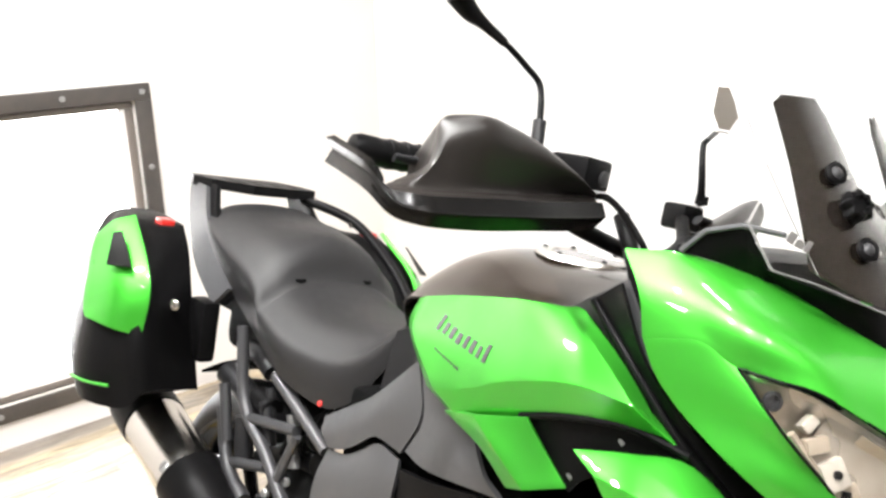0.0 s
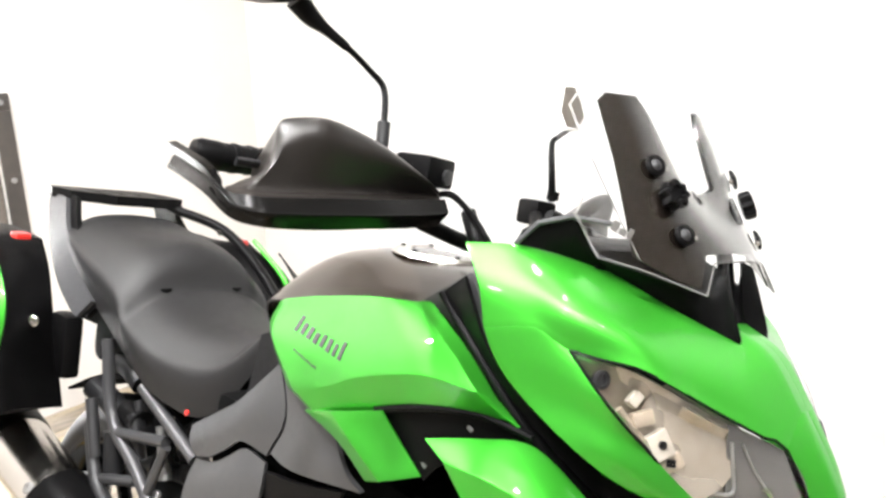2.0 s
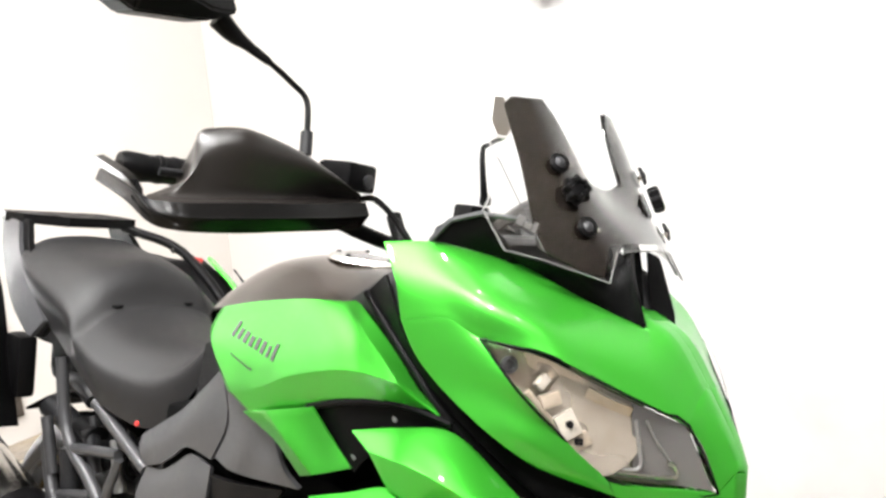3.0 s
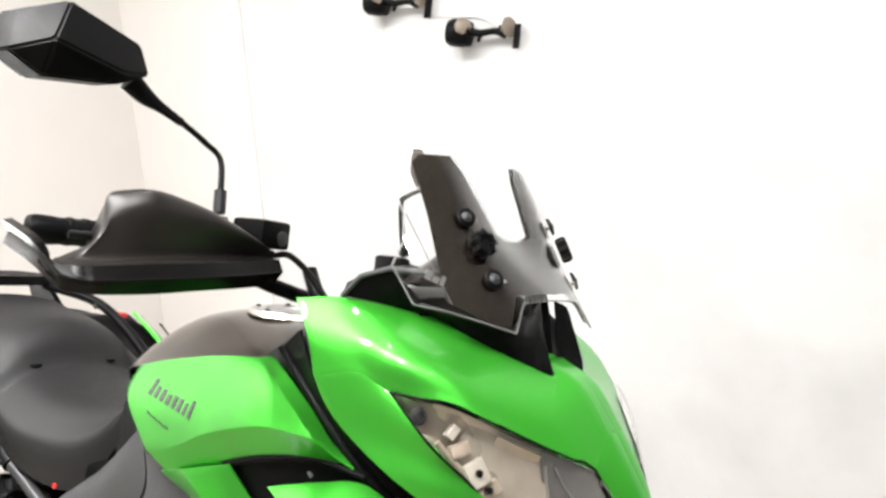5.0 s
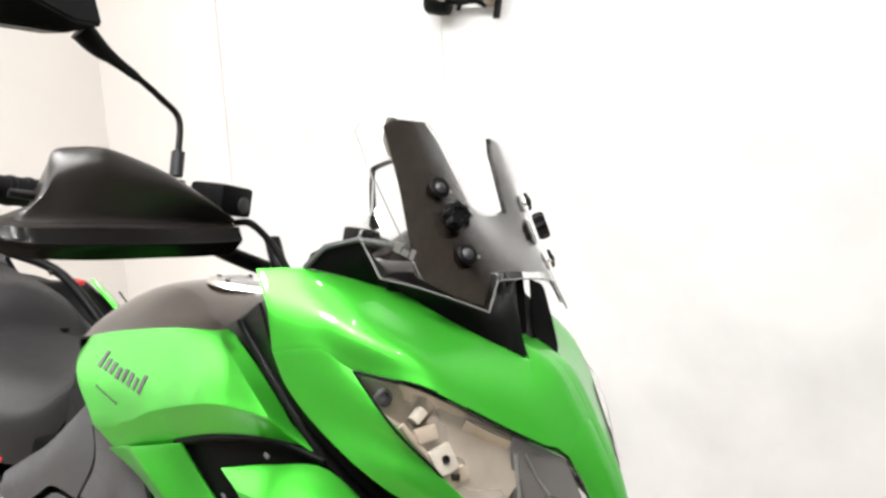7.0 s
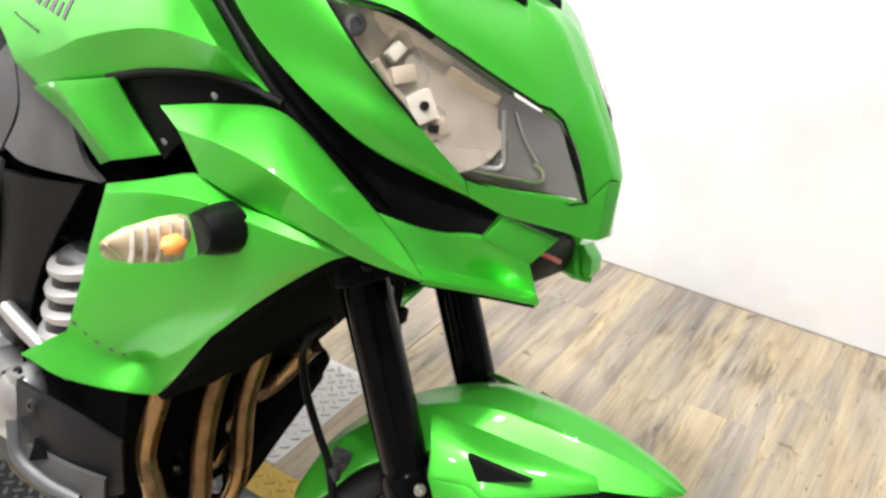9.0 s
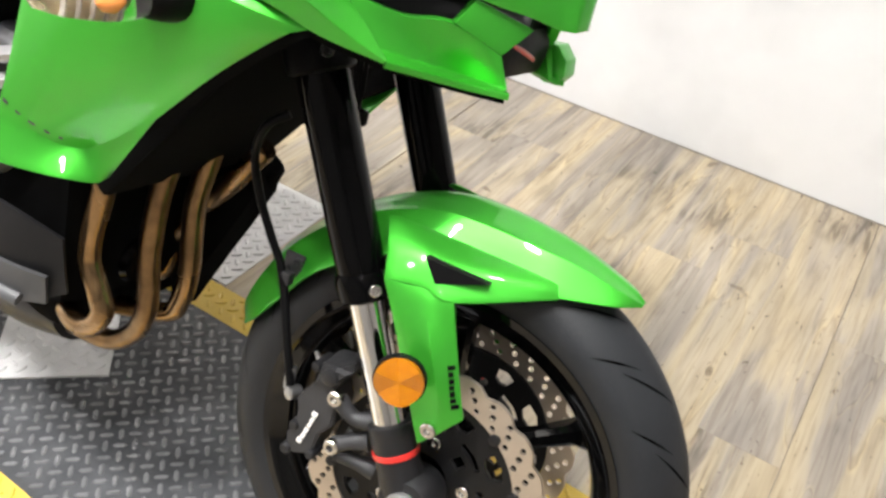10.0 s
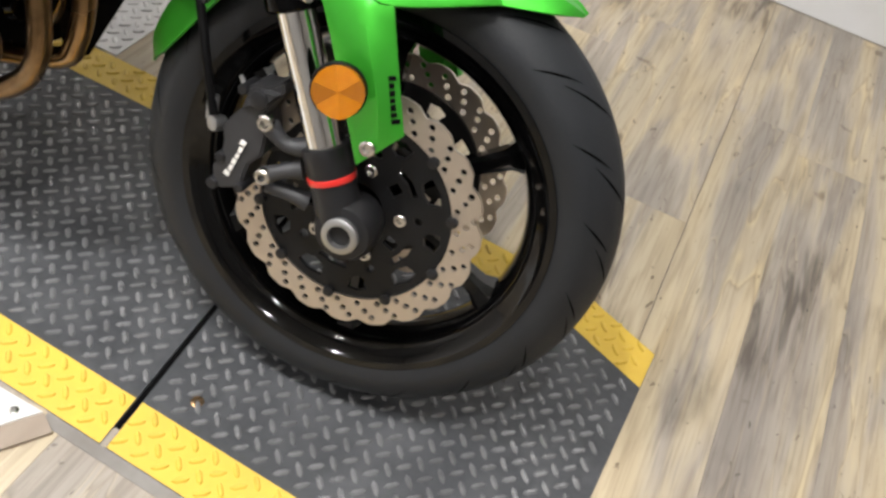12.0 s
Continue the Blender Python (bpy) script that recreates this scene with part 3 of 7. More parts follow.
corner = part("corner_plate", slab([(-0.445, DY0 - 0.001), (-0.253, DY0 - 0.001), (-0.325, DY0 - 0.103), (-0.445, DY0 - 0.272)], 0.002, m=Matrix(((1, 0, 0, 0), (0, 0, 1, 0), (0, 1, 0, -0.0004), (0, 0, 0, 1)))), ALU, smooth=False)
tagged(corner, "bright aluminium plate cut on a slant at the deck corner", "floor plate", "floor plates")
for q in range(4):
    part("plate_rivet", bolt((-0.282 - 0.030 * q, DY0 - 0.018 - 0.004 * q, 0.0015), (0, 0, 1), 0.006, 0.002), STEEL, corner)
strip = part("threshold_strip", slab([(-0.250, DY0 - 0.002), (-0.222, DY0 - 0.018), (-0.430, DY0 - 0.318), (-0.458, DY0 - 0.298)], 0.005, m=Matrix(((1, 0, 0, 0), (0, 0, 1, 0), (0, 1, 0, -0.0005), (0, 0, 0, 1)))), WOODSTRIP, smooth=False)
tagged(strip, "worn brown wooden threshold strip beside the plate", "threshold", kind="structure")
loose = part("loose_plate", quadbox(-0.0965, 0.0965, -0.089, 0.089, 0.0, 0.004), ALU, smooth=False)
loose.matrix_basis = pose(-0.769, 0.085, 0.002, 0, 0, 41.2)
tagged(loose, "loose square of bright aluminium checker plate on the deck", "floor plate")
part("checker_relief", lugs(-0.0945, 0.0945, -0.087, 0.087, PITCH, bmesh.new(), 0.004), ALU, loose, smooth=False)["kind"] = "stuff"

# ---- the motorcycle ----
LEAN, YAW, STEER, SIDE = 0.2516, -0.0192, 0.1340, 0.0005
RAKE = radians(25)
FDIR = Vector((-math.sin(RAKE), 0, math.cos(RAKE)))
LEGS = radians(27.8)
PIVOT = Vector((0.108, 0, 0))
STEERED = Matrix.Translation(PIVOT) @ Matrix.Rotation(STEER, 4, FDIR) @ Matrix.Translation(-PIVOT)
FRONT = Matrix.Translation((0, 0.0097, 0.0025)) @ STEERED
BIKE = Matrix.Translation((0, SIDE, 0.002)) @ Matrix.Rotation(YAW, 4, "Z") @ Matrix.Rotation(-LEAN, 4, "X")
bike = new("motorcycle")
bike.matrix_basis = BIKE
tagged(bike, "green and black adventure touring motorcycle leaning on its side stand", "motorcycle")


def piece(name, bm, material, label="", parent=None, **k):
    return part(name, bm, material, parent or bike, label, **k)


def fpiece(name, bm, material, label="", parent=None, **k):
    """A piece that turns with the handlebar and front wheel."""
    return part(name, bm, material, parent or bike, label, m=FRONT, **k)


def strokes(name, parent, material, p0, du, dv, n, w, h, gap, lean, thick, seed=3, front=False, onto=None):
    """A row of short upright strokes standing for lettering, from p0 along du, tall along dv, laid on the surface of onto."""
    du, dv = Vector(du).normalized(), Vector(dv).normalized()
    nn = du.cross(dv).normalized()
    rnd = random.Random(seed)
    place = FRONT if front else Matrix()
    tree = BVHTree.FromPolygons([v.co for v in onto.data.vertices], [f.vertices for f in onto.data.polygons]) if onto else None
    s = 0.0
    for i in range(n):
        bm = bmesh.new()
        ww = w * rnd.uniform(0.75, 1.25)
        hh = h * (1.0 if i in (0, n - 1) else rnd.uniform(0.62, 0.75))
        o = Vector(p0) + du * s
        cells = [[o + du * (a * ww + lean * b * hh) + dv * b * hh for a in (0, 1)] for b in (0, 0.33, 0.67, 1)]
        lo, hi = [], []
        for row in cells:
            for v in row:
                v, m = place @ v, place.to_3x3() @ nn
                if tree:
                    v, m = tree.find_nearest(v)[:2]
                    if m.dot(v - Vector((v.x, 0, v.z))) < 0:
                        m = -m
                lo.append(bm.verts.new(v - m * thick))
                hi.append(bm.verts.new(v + m * thick))
        for k in (0, 2, 4):
            bm.faces.new((hi[k], hi[k + 1], hi[k + 3], hi[k + 2]))
            bm.faces.new((lo[k + 2], lo[k + 3], lo[k + 1], lo[k]))
            bm.faces.new((lo[k], hi[k], hi[k + 2], lo[k + 2]))
            bm.faces.new((lo[k + 1], lo[k + 3], hi[k + 3], hi[k + 1]))
        bm.faces.new((lo[0], lo[1], hi[1], hi[0]))
        bm.faces.new((lo[6], hi[6], hi[7], lo[7]))
        part(name, bm, material, parent, smooth=False)
        s += ww + gap


# -- front wheel --
AX = Vector((0, 0, 0.30))
AT = Matrix.Translation(AX)
rim_half = [(0.226, 0.046), (0.231, 0.0490), (0.2305, 0.0520), (0.222, 0.0515), (0.215, 0.045), (0.207, 0.042), (0.199, 0.036), (0.191, 0.017)]
rim_profile = [(r, -h) for r, h in rim_half] + [(0.189, 0)] + rim_half[::-1] + [(0.210, 0.030), (0.206, 0), (0.210, -0.030)]
wheel = fpiece("front_wheel", lathe(rim_profile, 96, None, AT, True), RIMM, "gloss black cast wheel rim")
half = [(0.222, 0.0465), (0.232, 0.0505), (0.244, 0.0545), (0.258, 0.0535), (0.270, 0.047), (0.281, 0.037), (0.290, 0.026), (0.297, 0.0125)]
tyre_profile = [(r, -h) for r, h in half] + [(0.300, 0)] + half[::-1]
fpiece("tyre", lathe(tyre_profile + [(0.214, 0.04), (0.214, -0.04)], 128, None, AT, True), RUBBER, "black tyre with curved tread grooves", wheel)


CROWN = [(0.300, 0.0), (0.297, 0.0125), (0.290, 0.026), (0.281, 0.037), (0.270, 0.047), (0.258, 0.0535)]


def tread_point(a, s, side):
    """A point on the tyre at angle a, s of the way from the crown to the shoulder, and its normal."""
    i = min(int(s * 5), 4)
    t = s * 5 - i
    (r0, h0), (r1, h1) = CROWN[i], CROWN[i + 1]
    r, h = r0 + (r1 - r0) * t, h0 + (h1 - h0) * t
    d = Vector((h1 - h0, r0 - r1)).normalized()
    return Vector((r * math.cos(a), side * h, r * math.sin(a))), Vector((d.x * math.cos(a), side * d.y, d.x * math.sin(a)))


# Grooves are flat strips just over the rubber, shaded by colour alone.
bm = bmesh.new()
for k in range(18):
    for side in (-1, 1):
        a0 = 2 * math.pi * (k + (0.5 if side > 0 else 0)) / 18
        for s0, s1, start, sweep, wide in ((0.08, 0.70, 0.0, 0.22, 0.0012), (0.42, 0.97, 0.19, 0.16, 0.0012)):
            line = []
            for i in range(9):
                s = i / 8
                line.append((*tread_point(a0 + start + sweep * s, s0 + (s1 - s0) * s, side), math.sin(math.pi * min(max(s, 0.05), 0.95))))
            for (p, n, w0), (q, n1, w1) in zip(line, line[1:]):
                side_v = (q - p).cross(n).normalized()
                up, up1 = n * 0.0007, n1 * 0.0007
                bm.faces.new([bm.verts.new(AX + v) for v in (p - side_v * wide * w0 + up, p + side_v * wide * w0 + up, q + side_v * wide * w1 + up1, q - side_v * wide * w1 + up1)])
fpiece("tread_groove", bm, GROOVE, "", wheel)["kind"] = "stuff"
for k in range(6):
    a = radians(37 + 60 * k)
    d = Vector((math.cos(a), 0, math.sin(a)))
    rows = []
    for r, w, t in ((0.030, 0.020, 0.022), (0.07, 0.013, 0.017), (0.13, 0.0105, 0.014), (0.175, 0.013, 0.017), (0.194, 0.022, 0.026)):
        e = Vector((-d.z, 0, d.x))
        rows.append([tuple(AX + d * r + e * w * u + Vector((0, t * v, 0))) for u, v in ((-1, -0.6), (-0.5, -1), (0.5, -1), (1, -0.6), (1, 0.6), (0.5, 1), (-0.5, 1), (-1, 0.6), (-1, -0.6))])
    bm = bmesh.new()
    rings = [[bm.verts.new(p) for p in r[:-1]] for r in rows]
    for r, q in zip(rings, rings[1:]):
        for i in range(8):
            bm.faces.new((r[i], r[(i + 1) % 8], q[(i + 1) % 8], q[i]))
    bm.faces.new(rings[0][::-1]), bm.faces.new(rings[-1])
    fpiece("spoke", bm, RIMM, "", wheel)
fpiece("hub", lathe([(0.020, -0.062), (0.044, -0.060), (0.048, -0.052), (0.036, -0.03), (0.034, 0.03), (0.048, 0.052), (0.044, 0.060), (0.020, 0.062)], 40, None, AT), RIMM, "", wheel)
petal = []
for k in range(160):
    a = 2 * math.pi * k / 160
    petal.append(((0.1515 - 0.0065 * abs(math.cos(a * 10)) ** 5) * math.cos(a), (0.1515 - 0.0065 * abs(math.cos(a * 10)) ** 5) * math.sin(a)))
holes = [circle(0.1165, 80)]
for k in range(30):
    a = 2 * math.pi * k / 30
    for r, da in ((0.1225, 0.0), (0.1325, 0.07), (0.1415, 0.13)):
        holes.append(circle(0.0041, 8, r * math.cos(a + da), r * math.sin(a + da)))
carrier_holes = [circle(0.034, 32)]
for k in range(10):
    a = 2 * math.pi * k / 10
    w = 0.17 if k % 2 else 0.12
    arc = [(0.104, a - w), (0.107, a), (0.104, a + w), (0.090, a + w * 0.8), (0.086, a), (0.090, a - w * 0.8)]
    carrier_holes.append([(r * math.cos(t), r * math.sin(t)) for r, t in arc])
for k in range(5):
    a = 2 * math.pi * (k + 0.5) / 5 + 0.22
    carrier_holes.append([(r * math.cos(t), r * math.sin(t)) for r, t in ((0.080, a - 0.24), (0.081, a), (0.080, a + 0.24), (0.072, a + 0.22), (0.073, a), (0.072, a - 0.22))])
    carrier_holes.append([(r * math.cos(t), r * math.sin(t)) for r, t in ((0.065, a - 0.10), (0.065, a + 0.10), (0.050, a + 0.14), (0.050, a - 0.14))])
    carrier_holes.append(circle(0.0055, 10, 0.076 * math.cos(a + 0.63), 0.076 * math.sin(a + 0.63)))
for s in (-1, 1):
    spot_at = Matrix.Translation(AX + Vector((0, s * 0.072 - 0.0025, 0)))
    fpiece("brake_disc", slab(petal, 0.005, holes, m=spot_at), DISCM, "petal brake disc drilled with rows of holes", wheel, angle=30)
    fpiece("disc_carrier", slab(circle(0.1158, 80), 0.006, carrier_holes, m=Matrix.Translation(AX + Vector((0, s * 0.069 - 0.003, 0)))), CARRM, "black slotted disc carrier", wheel, angle=30)
    for k in range(5):
        a = 2 * math.pi * k / 5 + 0.22
        fpiece("disc_bolt", bolt(AX + Vector((0.056 * math.cos(a), s * 0.073, 0.056 * math.sin(a))), (0, s, 0), 0.008, 0.006), STEEL, "", wheel)
    for k in range(10):
        a = 2 * math.pi * (k + 0.5) / 10
        fpiece("disc_rivet", lathe([(0.007, 0), (0.007, 0.004), (0.004, 0.005)], 12, None, axis(AX + Vector((0.117 * math.cos(a), s * 0.0735, 0.117 * math.sin(a))), (0, s, 0))), DKALLOY, "", wheel)

# -- fork --
FDIR = Vector((-math.sin(LEGS), 0, math.cos(LEGS)))
for s in (-1, 1):
    base = Vector((0, s * 0.112, 0.30))
    leg = fpiece("fork_leg", tube([base + FDIR * 0.262, base + FDIR * 0.30, base + FDIR * 0.50, base + FDIR * 0.78], [0.0265, 0.0275, 0.0285, 0.0285], 28, 4), GLOSS, "gloss black upper fork tube")
    fpiece("fork_collar", lathe([(0.027, 0), (0.0305, 0.003), (0.031, 0.026), (0.0285, 0.032), (0.027, 0.032)], 28, None, axis(base + FDIR * 0.235, FDIR)), GLOSS, "", leg)
    fpiece("stanchion", tube([base + FDIR * 0.05, base + FDIR * 0.27], 0.0205, 28, 3), CHROME, "polished chrome fork stanchion", leg)
    bm = tube([base + FDIR * 0.010, base + FDIR * 0.05, base + FDIR * 0.088, base + FDIR * 0.092], [0.027, 0.0255, 0.0268, 0.0215], 28, 4)
    lathe([(0.018, -0.03), (0.033, -0.028), (0.036, -0.012), (0.036, 0.012), (0.031, 0.022), (0.02, 0.024)], 32, bm, axis(base + Vector((0.008, 0, 0)), (0, s, 0)))
    fpiece("fork_bottom", bm, DKALLOY, "", leg)
    fpiece("axle_end", lathe([(0.021, 0), (0.021, 0.006), (0.018, 0.008), (0.0135, 0.008), (0.0125, -0.006), (0.001, -0.006)], 32, None, axis(base + Vector((0.008, s * 0.0235, 0)), (0, s, 0))), ALLOY, "hollow alloy axle end", leg)
    fpiece("marker_band", lathe([(0.0262, 0), (0.0275, 0.0008), (0.0275, 0.0062), (0.0262, 0.007)], 32, None, axis(base + FDIR * 0.052, FDIR)), RED, "red marker band", leg)
    fpiece("collar_bolt", bolt(base + FDIR * 0.252 + Vector((0.022, s * 0.021, 0.008)), (0.7, s * 0.7, 0.3), 0.007, 0.006), STEEL, "", leg)
for s in (-1, 1):
    base = Vector((0, s * 0.112, 0.30)) + FDIR * 0.478
    boss = fpiece("clamp_boss", lathe([(0.029, 0), (0.036, 0.003), (0.0375, 0.012), (0.0375, 0.036), (0.034, 0.044), (0.029, 0.046)], 28, None, axis(base, FDIR)), BLACK, "black lower fork clamp ring")
    fpiece("clamp_bolt", bolt(base + FDIR * 0.022 + Vector((0.024, s * 0.028, 0.010)), (0.6, s * 0.8, 0.2), 0.007, 0.006), DKALLOY, "", boss)
for h, w in ((0.53, 0.046), (0.76, 0.04)):
    c = Vector((0, 0, 0.30)) + FDIR * h
    bm = box((0, 0, 0), (0.075, 0.27, w), 0.012, None, Matrix.Translation(c + Vector((-0.012, 0, 0))) @ Matrix.Rotation(-RAKE, 4, "Y"))
    clamp = fpiece("triple_clamp", bm, BLACK, "black fork clamp")
    for s in (-1, 1):
        fpiece("clamp_bolt", bolt(c + Vector((0.03, s * 0.085, 0)), (0.9, 0, 0.4), 0.007, 0.006), DKALLOY, "", clamp)

# -- caliper and hose --
for s in (-1, 1):
    k = (lambda p: Vector((p[0], p[1] * -s, p[2])))
    outc = [(-0.156, -0.122, 0.357), (-0.15, -0.122, 0.37), (-0.139, -0.122, 0.387), (-0.137, -0.122, 0.401), (-0.141, -0.122, 0.408), (-0.132, -0.122, 0.417), (-0.116, -0.122, 0.42), (-0.109, -0.122, 0.426), (-0.1, -0.122, 0.432), (-0.097, -0.122, 0.421), (-0.107, -0.122, 0.404), (-0.114, -0.122, 0.387), (-0.105, -0.122, 0.367), (-0.105, -0.122, 0.342), (-0.117, -0.122, 0.326), (-0.119, -0.122, 0.31), (-0.121, -0.122, 0.295), (-0.143, -0.122, 0.284), (-0.153, -0.122, 0.287), (-0.158, -0.122, 0.307), (-0.15, -0.122, 0.322), (-0.151, -0.122, 0.343)]
    bm = slab([(p[0], p[2]) for p in outc], 0.046)
    bm.transform(Matrix.Translation((0, 0.122 * s if s < 0 else 0.122 - 0.046, 0)))
    bmesh.ops.dissolve_limit(bm, angle_limit=0.02, verts=bm.verts, edges=bm.edges)
    bmesh.ops.bevel(bm, geom=[e for e in bm.edges if len(e.link_faces) == 2 and e.calc_face_angle(0) > 0.9], offset=0.0025, segments=2, affect="EDGES")
    cal = fpiece("brake_caliper", bm, CALM, "dark grey cast brake caliper with two pistons")
    step = [k(outc[i]) for i in (2, 3, 6, 9, 10)]
    mid = sum(step, Vector()) / 5
    bm = bmesh.new()
    lo = [bm.verts.new(mid + (q - mid) * 0.95) for q in step]
    hi = [bm.verts.new(mid + (q - mid) * 0.72 + Vector((0, s * 0.006, 0))) for q in step]
    for i in range(5):
        bm.faces.new((lo[i], lo[(i + 1) % 5], hi[(i + 1) % 5], hi[i]))
    bm.faces.new(hi)
    fpiece("caliper_step", bm, CALM, "", cal, angle=15)
    fpiece("piston_cap", lathe([(0.010, 0), (0.010, 0.003), (0.007, 0.0045), (0.002, 0.0045)], 20, None, axis(mid + Vector((0, s * 0.006, 0)), (0, s, 0))), DKALLOY, "", cal)
    for i, w in ((16, 0.006), (18, 0.007), (20, 0.006), (4, 0.006)):
        fpiece("caliper_lug", lathe([(w, -0.03), (w, 0.002), (w * 0.8, 0.004), (w * 0.4, 0.004)], 14, None, axis(k(outc[i]), (0, s, 0))), DKALLOY, "", cal)
    ca, cb, cc = (k(q) for q in [(-0.136, -0.123, 0.304), (-0.123, -0.123, 0.355), (-0.142, -0.123, 0.305)])
    strokes("mark_stroke", cal, WHITEL, ca + Vector((0, s * 0.0008, 0)), cb - ca, (cc - ca), 6, (cb - ca).length / 9, 0.0065, (cb - ca).length / 18, 0.1, 0.0012, front=True)
    for q in [(-0.107, -0.124, 0.384), (-0.096, -0.124, 0.323)]:
        fpiece("caliper_bolt", bolt(k(q), (0, s, 0), 0.0095, 0.008), STEEL, "", cal)
    for q in [[(-0.062, -0.112, 0.369), (-0.083, -0.118, 0.366), (-0.106, -0.119, 0.38)], [(-0.06, -0.112, 0.343), (-0.079, -0.118, 0.334), (-0.098, -0.119, 0.32)], [(-0.048, -0.1, 0.302), (-0.07, -0.108, 0.306), (-0.094, -0.112, 0.309)]]:
        fpiece("caliper_bracket", tube([k(v) for v in q], [0.013, 0.009, 0.0115], 12, 4, None, 0.8), CALM, "", cal)
    b0, b3, bj = (k(q) for q in [(-0.145, -0.105, 0.402), (-0.154, -0.105, 0.414), (-0.169, -0.105, 0.35)])
    fpiece("bleed_nipple", tube([b0, b0.lerp(b3, 0.4), b3], [0.0045, 0.003, 0.0025], 10, 3), ALLOY, "", cal)
    fpiece("banjo", lathe([(0.008, -0.008), (0.009, -0.004), (0.008, 0.008), (0.004, 0.010)], 14, None, axis(bj, (-0.4, s, 0))), ALLOY, "", cal)
hose = fpiece("brake_hose", tube([(-0.174, -0.108, 0.359), (-0.197, -0.102, 0.414), (-0.228, -0.088, 0.478), (-0.255, -0.088, 0.519), (-0.278, -0.092, 0.562), (-0.288, -0.1, 0.607), (-0.275, -0.11, 0.645), (-0.256, -0.1, 0.664)], 0.0052, 12, 8), BLACK, "black rubber brake hose")
fpiece("hose_end", tube([(-0.177, -0.104, 0.352), (-0.181, -0.102, 0.378)], 0.0068, 12, 2), ALLOY, "", hose)
fpiece("hose_clamp", box((-0.222, -0.086, 0.474), (0.014, 0.014, 0.016), 0.003), CALM, "", hose)
wire = piece("sensor_wire", tube([(-0.262, 0.03, 0.76), (-0.250, 0.03, 0.697), (-0.242, 0.03, 0.655), (-0.233, 0.03, 0.621), (-0.222, 0.03, 0.58), (-0.219, 0.03, 0.53), (-0.225, 0.03, 0.49)], 0.0055, 8, 6), BLACK, "black cable between the fork legs")
piece("sensor_lead", tube([(-0.245, 0.026, 0.76), (-0.238, 0.024, 0.697), (-0.236, 0.024, 0.655), (-0.222, 0.024, 0.61), (-0.216, 0.026, 0.56), (-0.219, 0.028, 0.51)], 0.0028, 8, 6), BLACK, "", wire)
piece("wire_clip", box((-0.239, 0.026, 0.655), (0.026, 0.016, 0.020), 0.004), BLACK, "", wire)

# -- front fender --
fen = []
FA = [(29, 0.327, 0.008, 0.003), (25, 0.327, 0.034, 0.016), (13, 0.324, 0.061, 0.045), (3.5, 0.324, 0.075, 0.066), (-5, 0.326, 0.082, 0.066), (-14, 0.329, 0.086, 0.058), (-26, 0.326, 0.087, 0.048), (-38, 0.322, 0.084, 0.050), (-47, 0.322, 0.079, 0.050), (-60, 0.322, 0.070, 0.052), (-73, 0.319, 0.054, 0.036), (-81, 0.311, 0.018, 0.005)]
for deg, r, w, drop in FA:
    a = radians(deg)
    row = []
    for u in (-1, -0.86, -0.55, -0.2, 0, 0.2, 0.55, 0.86, 1):
        rr = r - drop * (0.16 * (abs(u) / 0.55) ** 1.5 if abs(u) < 0.551 else 0.16 + 0.84 * ((abs(u) - 0.55) / 0.45) ** 1.1) + (0.002 if abs(u) < 0.05 else 0)
        row.append((rr * math.sin(a), u * w, 0.30 + rr * math.cos(a)))
    fen.append(row)
fender = fpiece("front_fender", loft(fen, 3, 4, 0.003, inward=(0, 0, 0.3), cu=(2, 6)), GREEN, "glossy green front fender")


def yplate(pts, depth, bm=None):
    """A plate through points that face sideways, depth thick towards the middle plane."""
    bm = bm or bmesh.new()
    s = -1 if pts[0][1] < 0 else 1
    a = [bm.verts.new(p) for p in pts]
    b = [bm.verts.new((p[0], p[1] - s * depth, p[2])) for p in pts]
    n = len(pts)
    fs = [bm.faces.new(a), bm.faces.new(b[::-1])]
    for i in range(n):
        bm.faces.new((a[i], a[(i + 1) % n], b[(i + 1) % n], b[i]))
    bmesh.ops.triangulate(bm, faces=fs)
    return bm


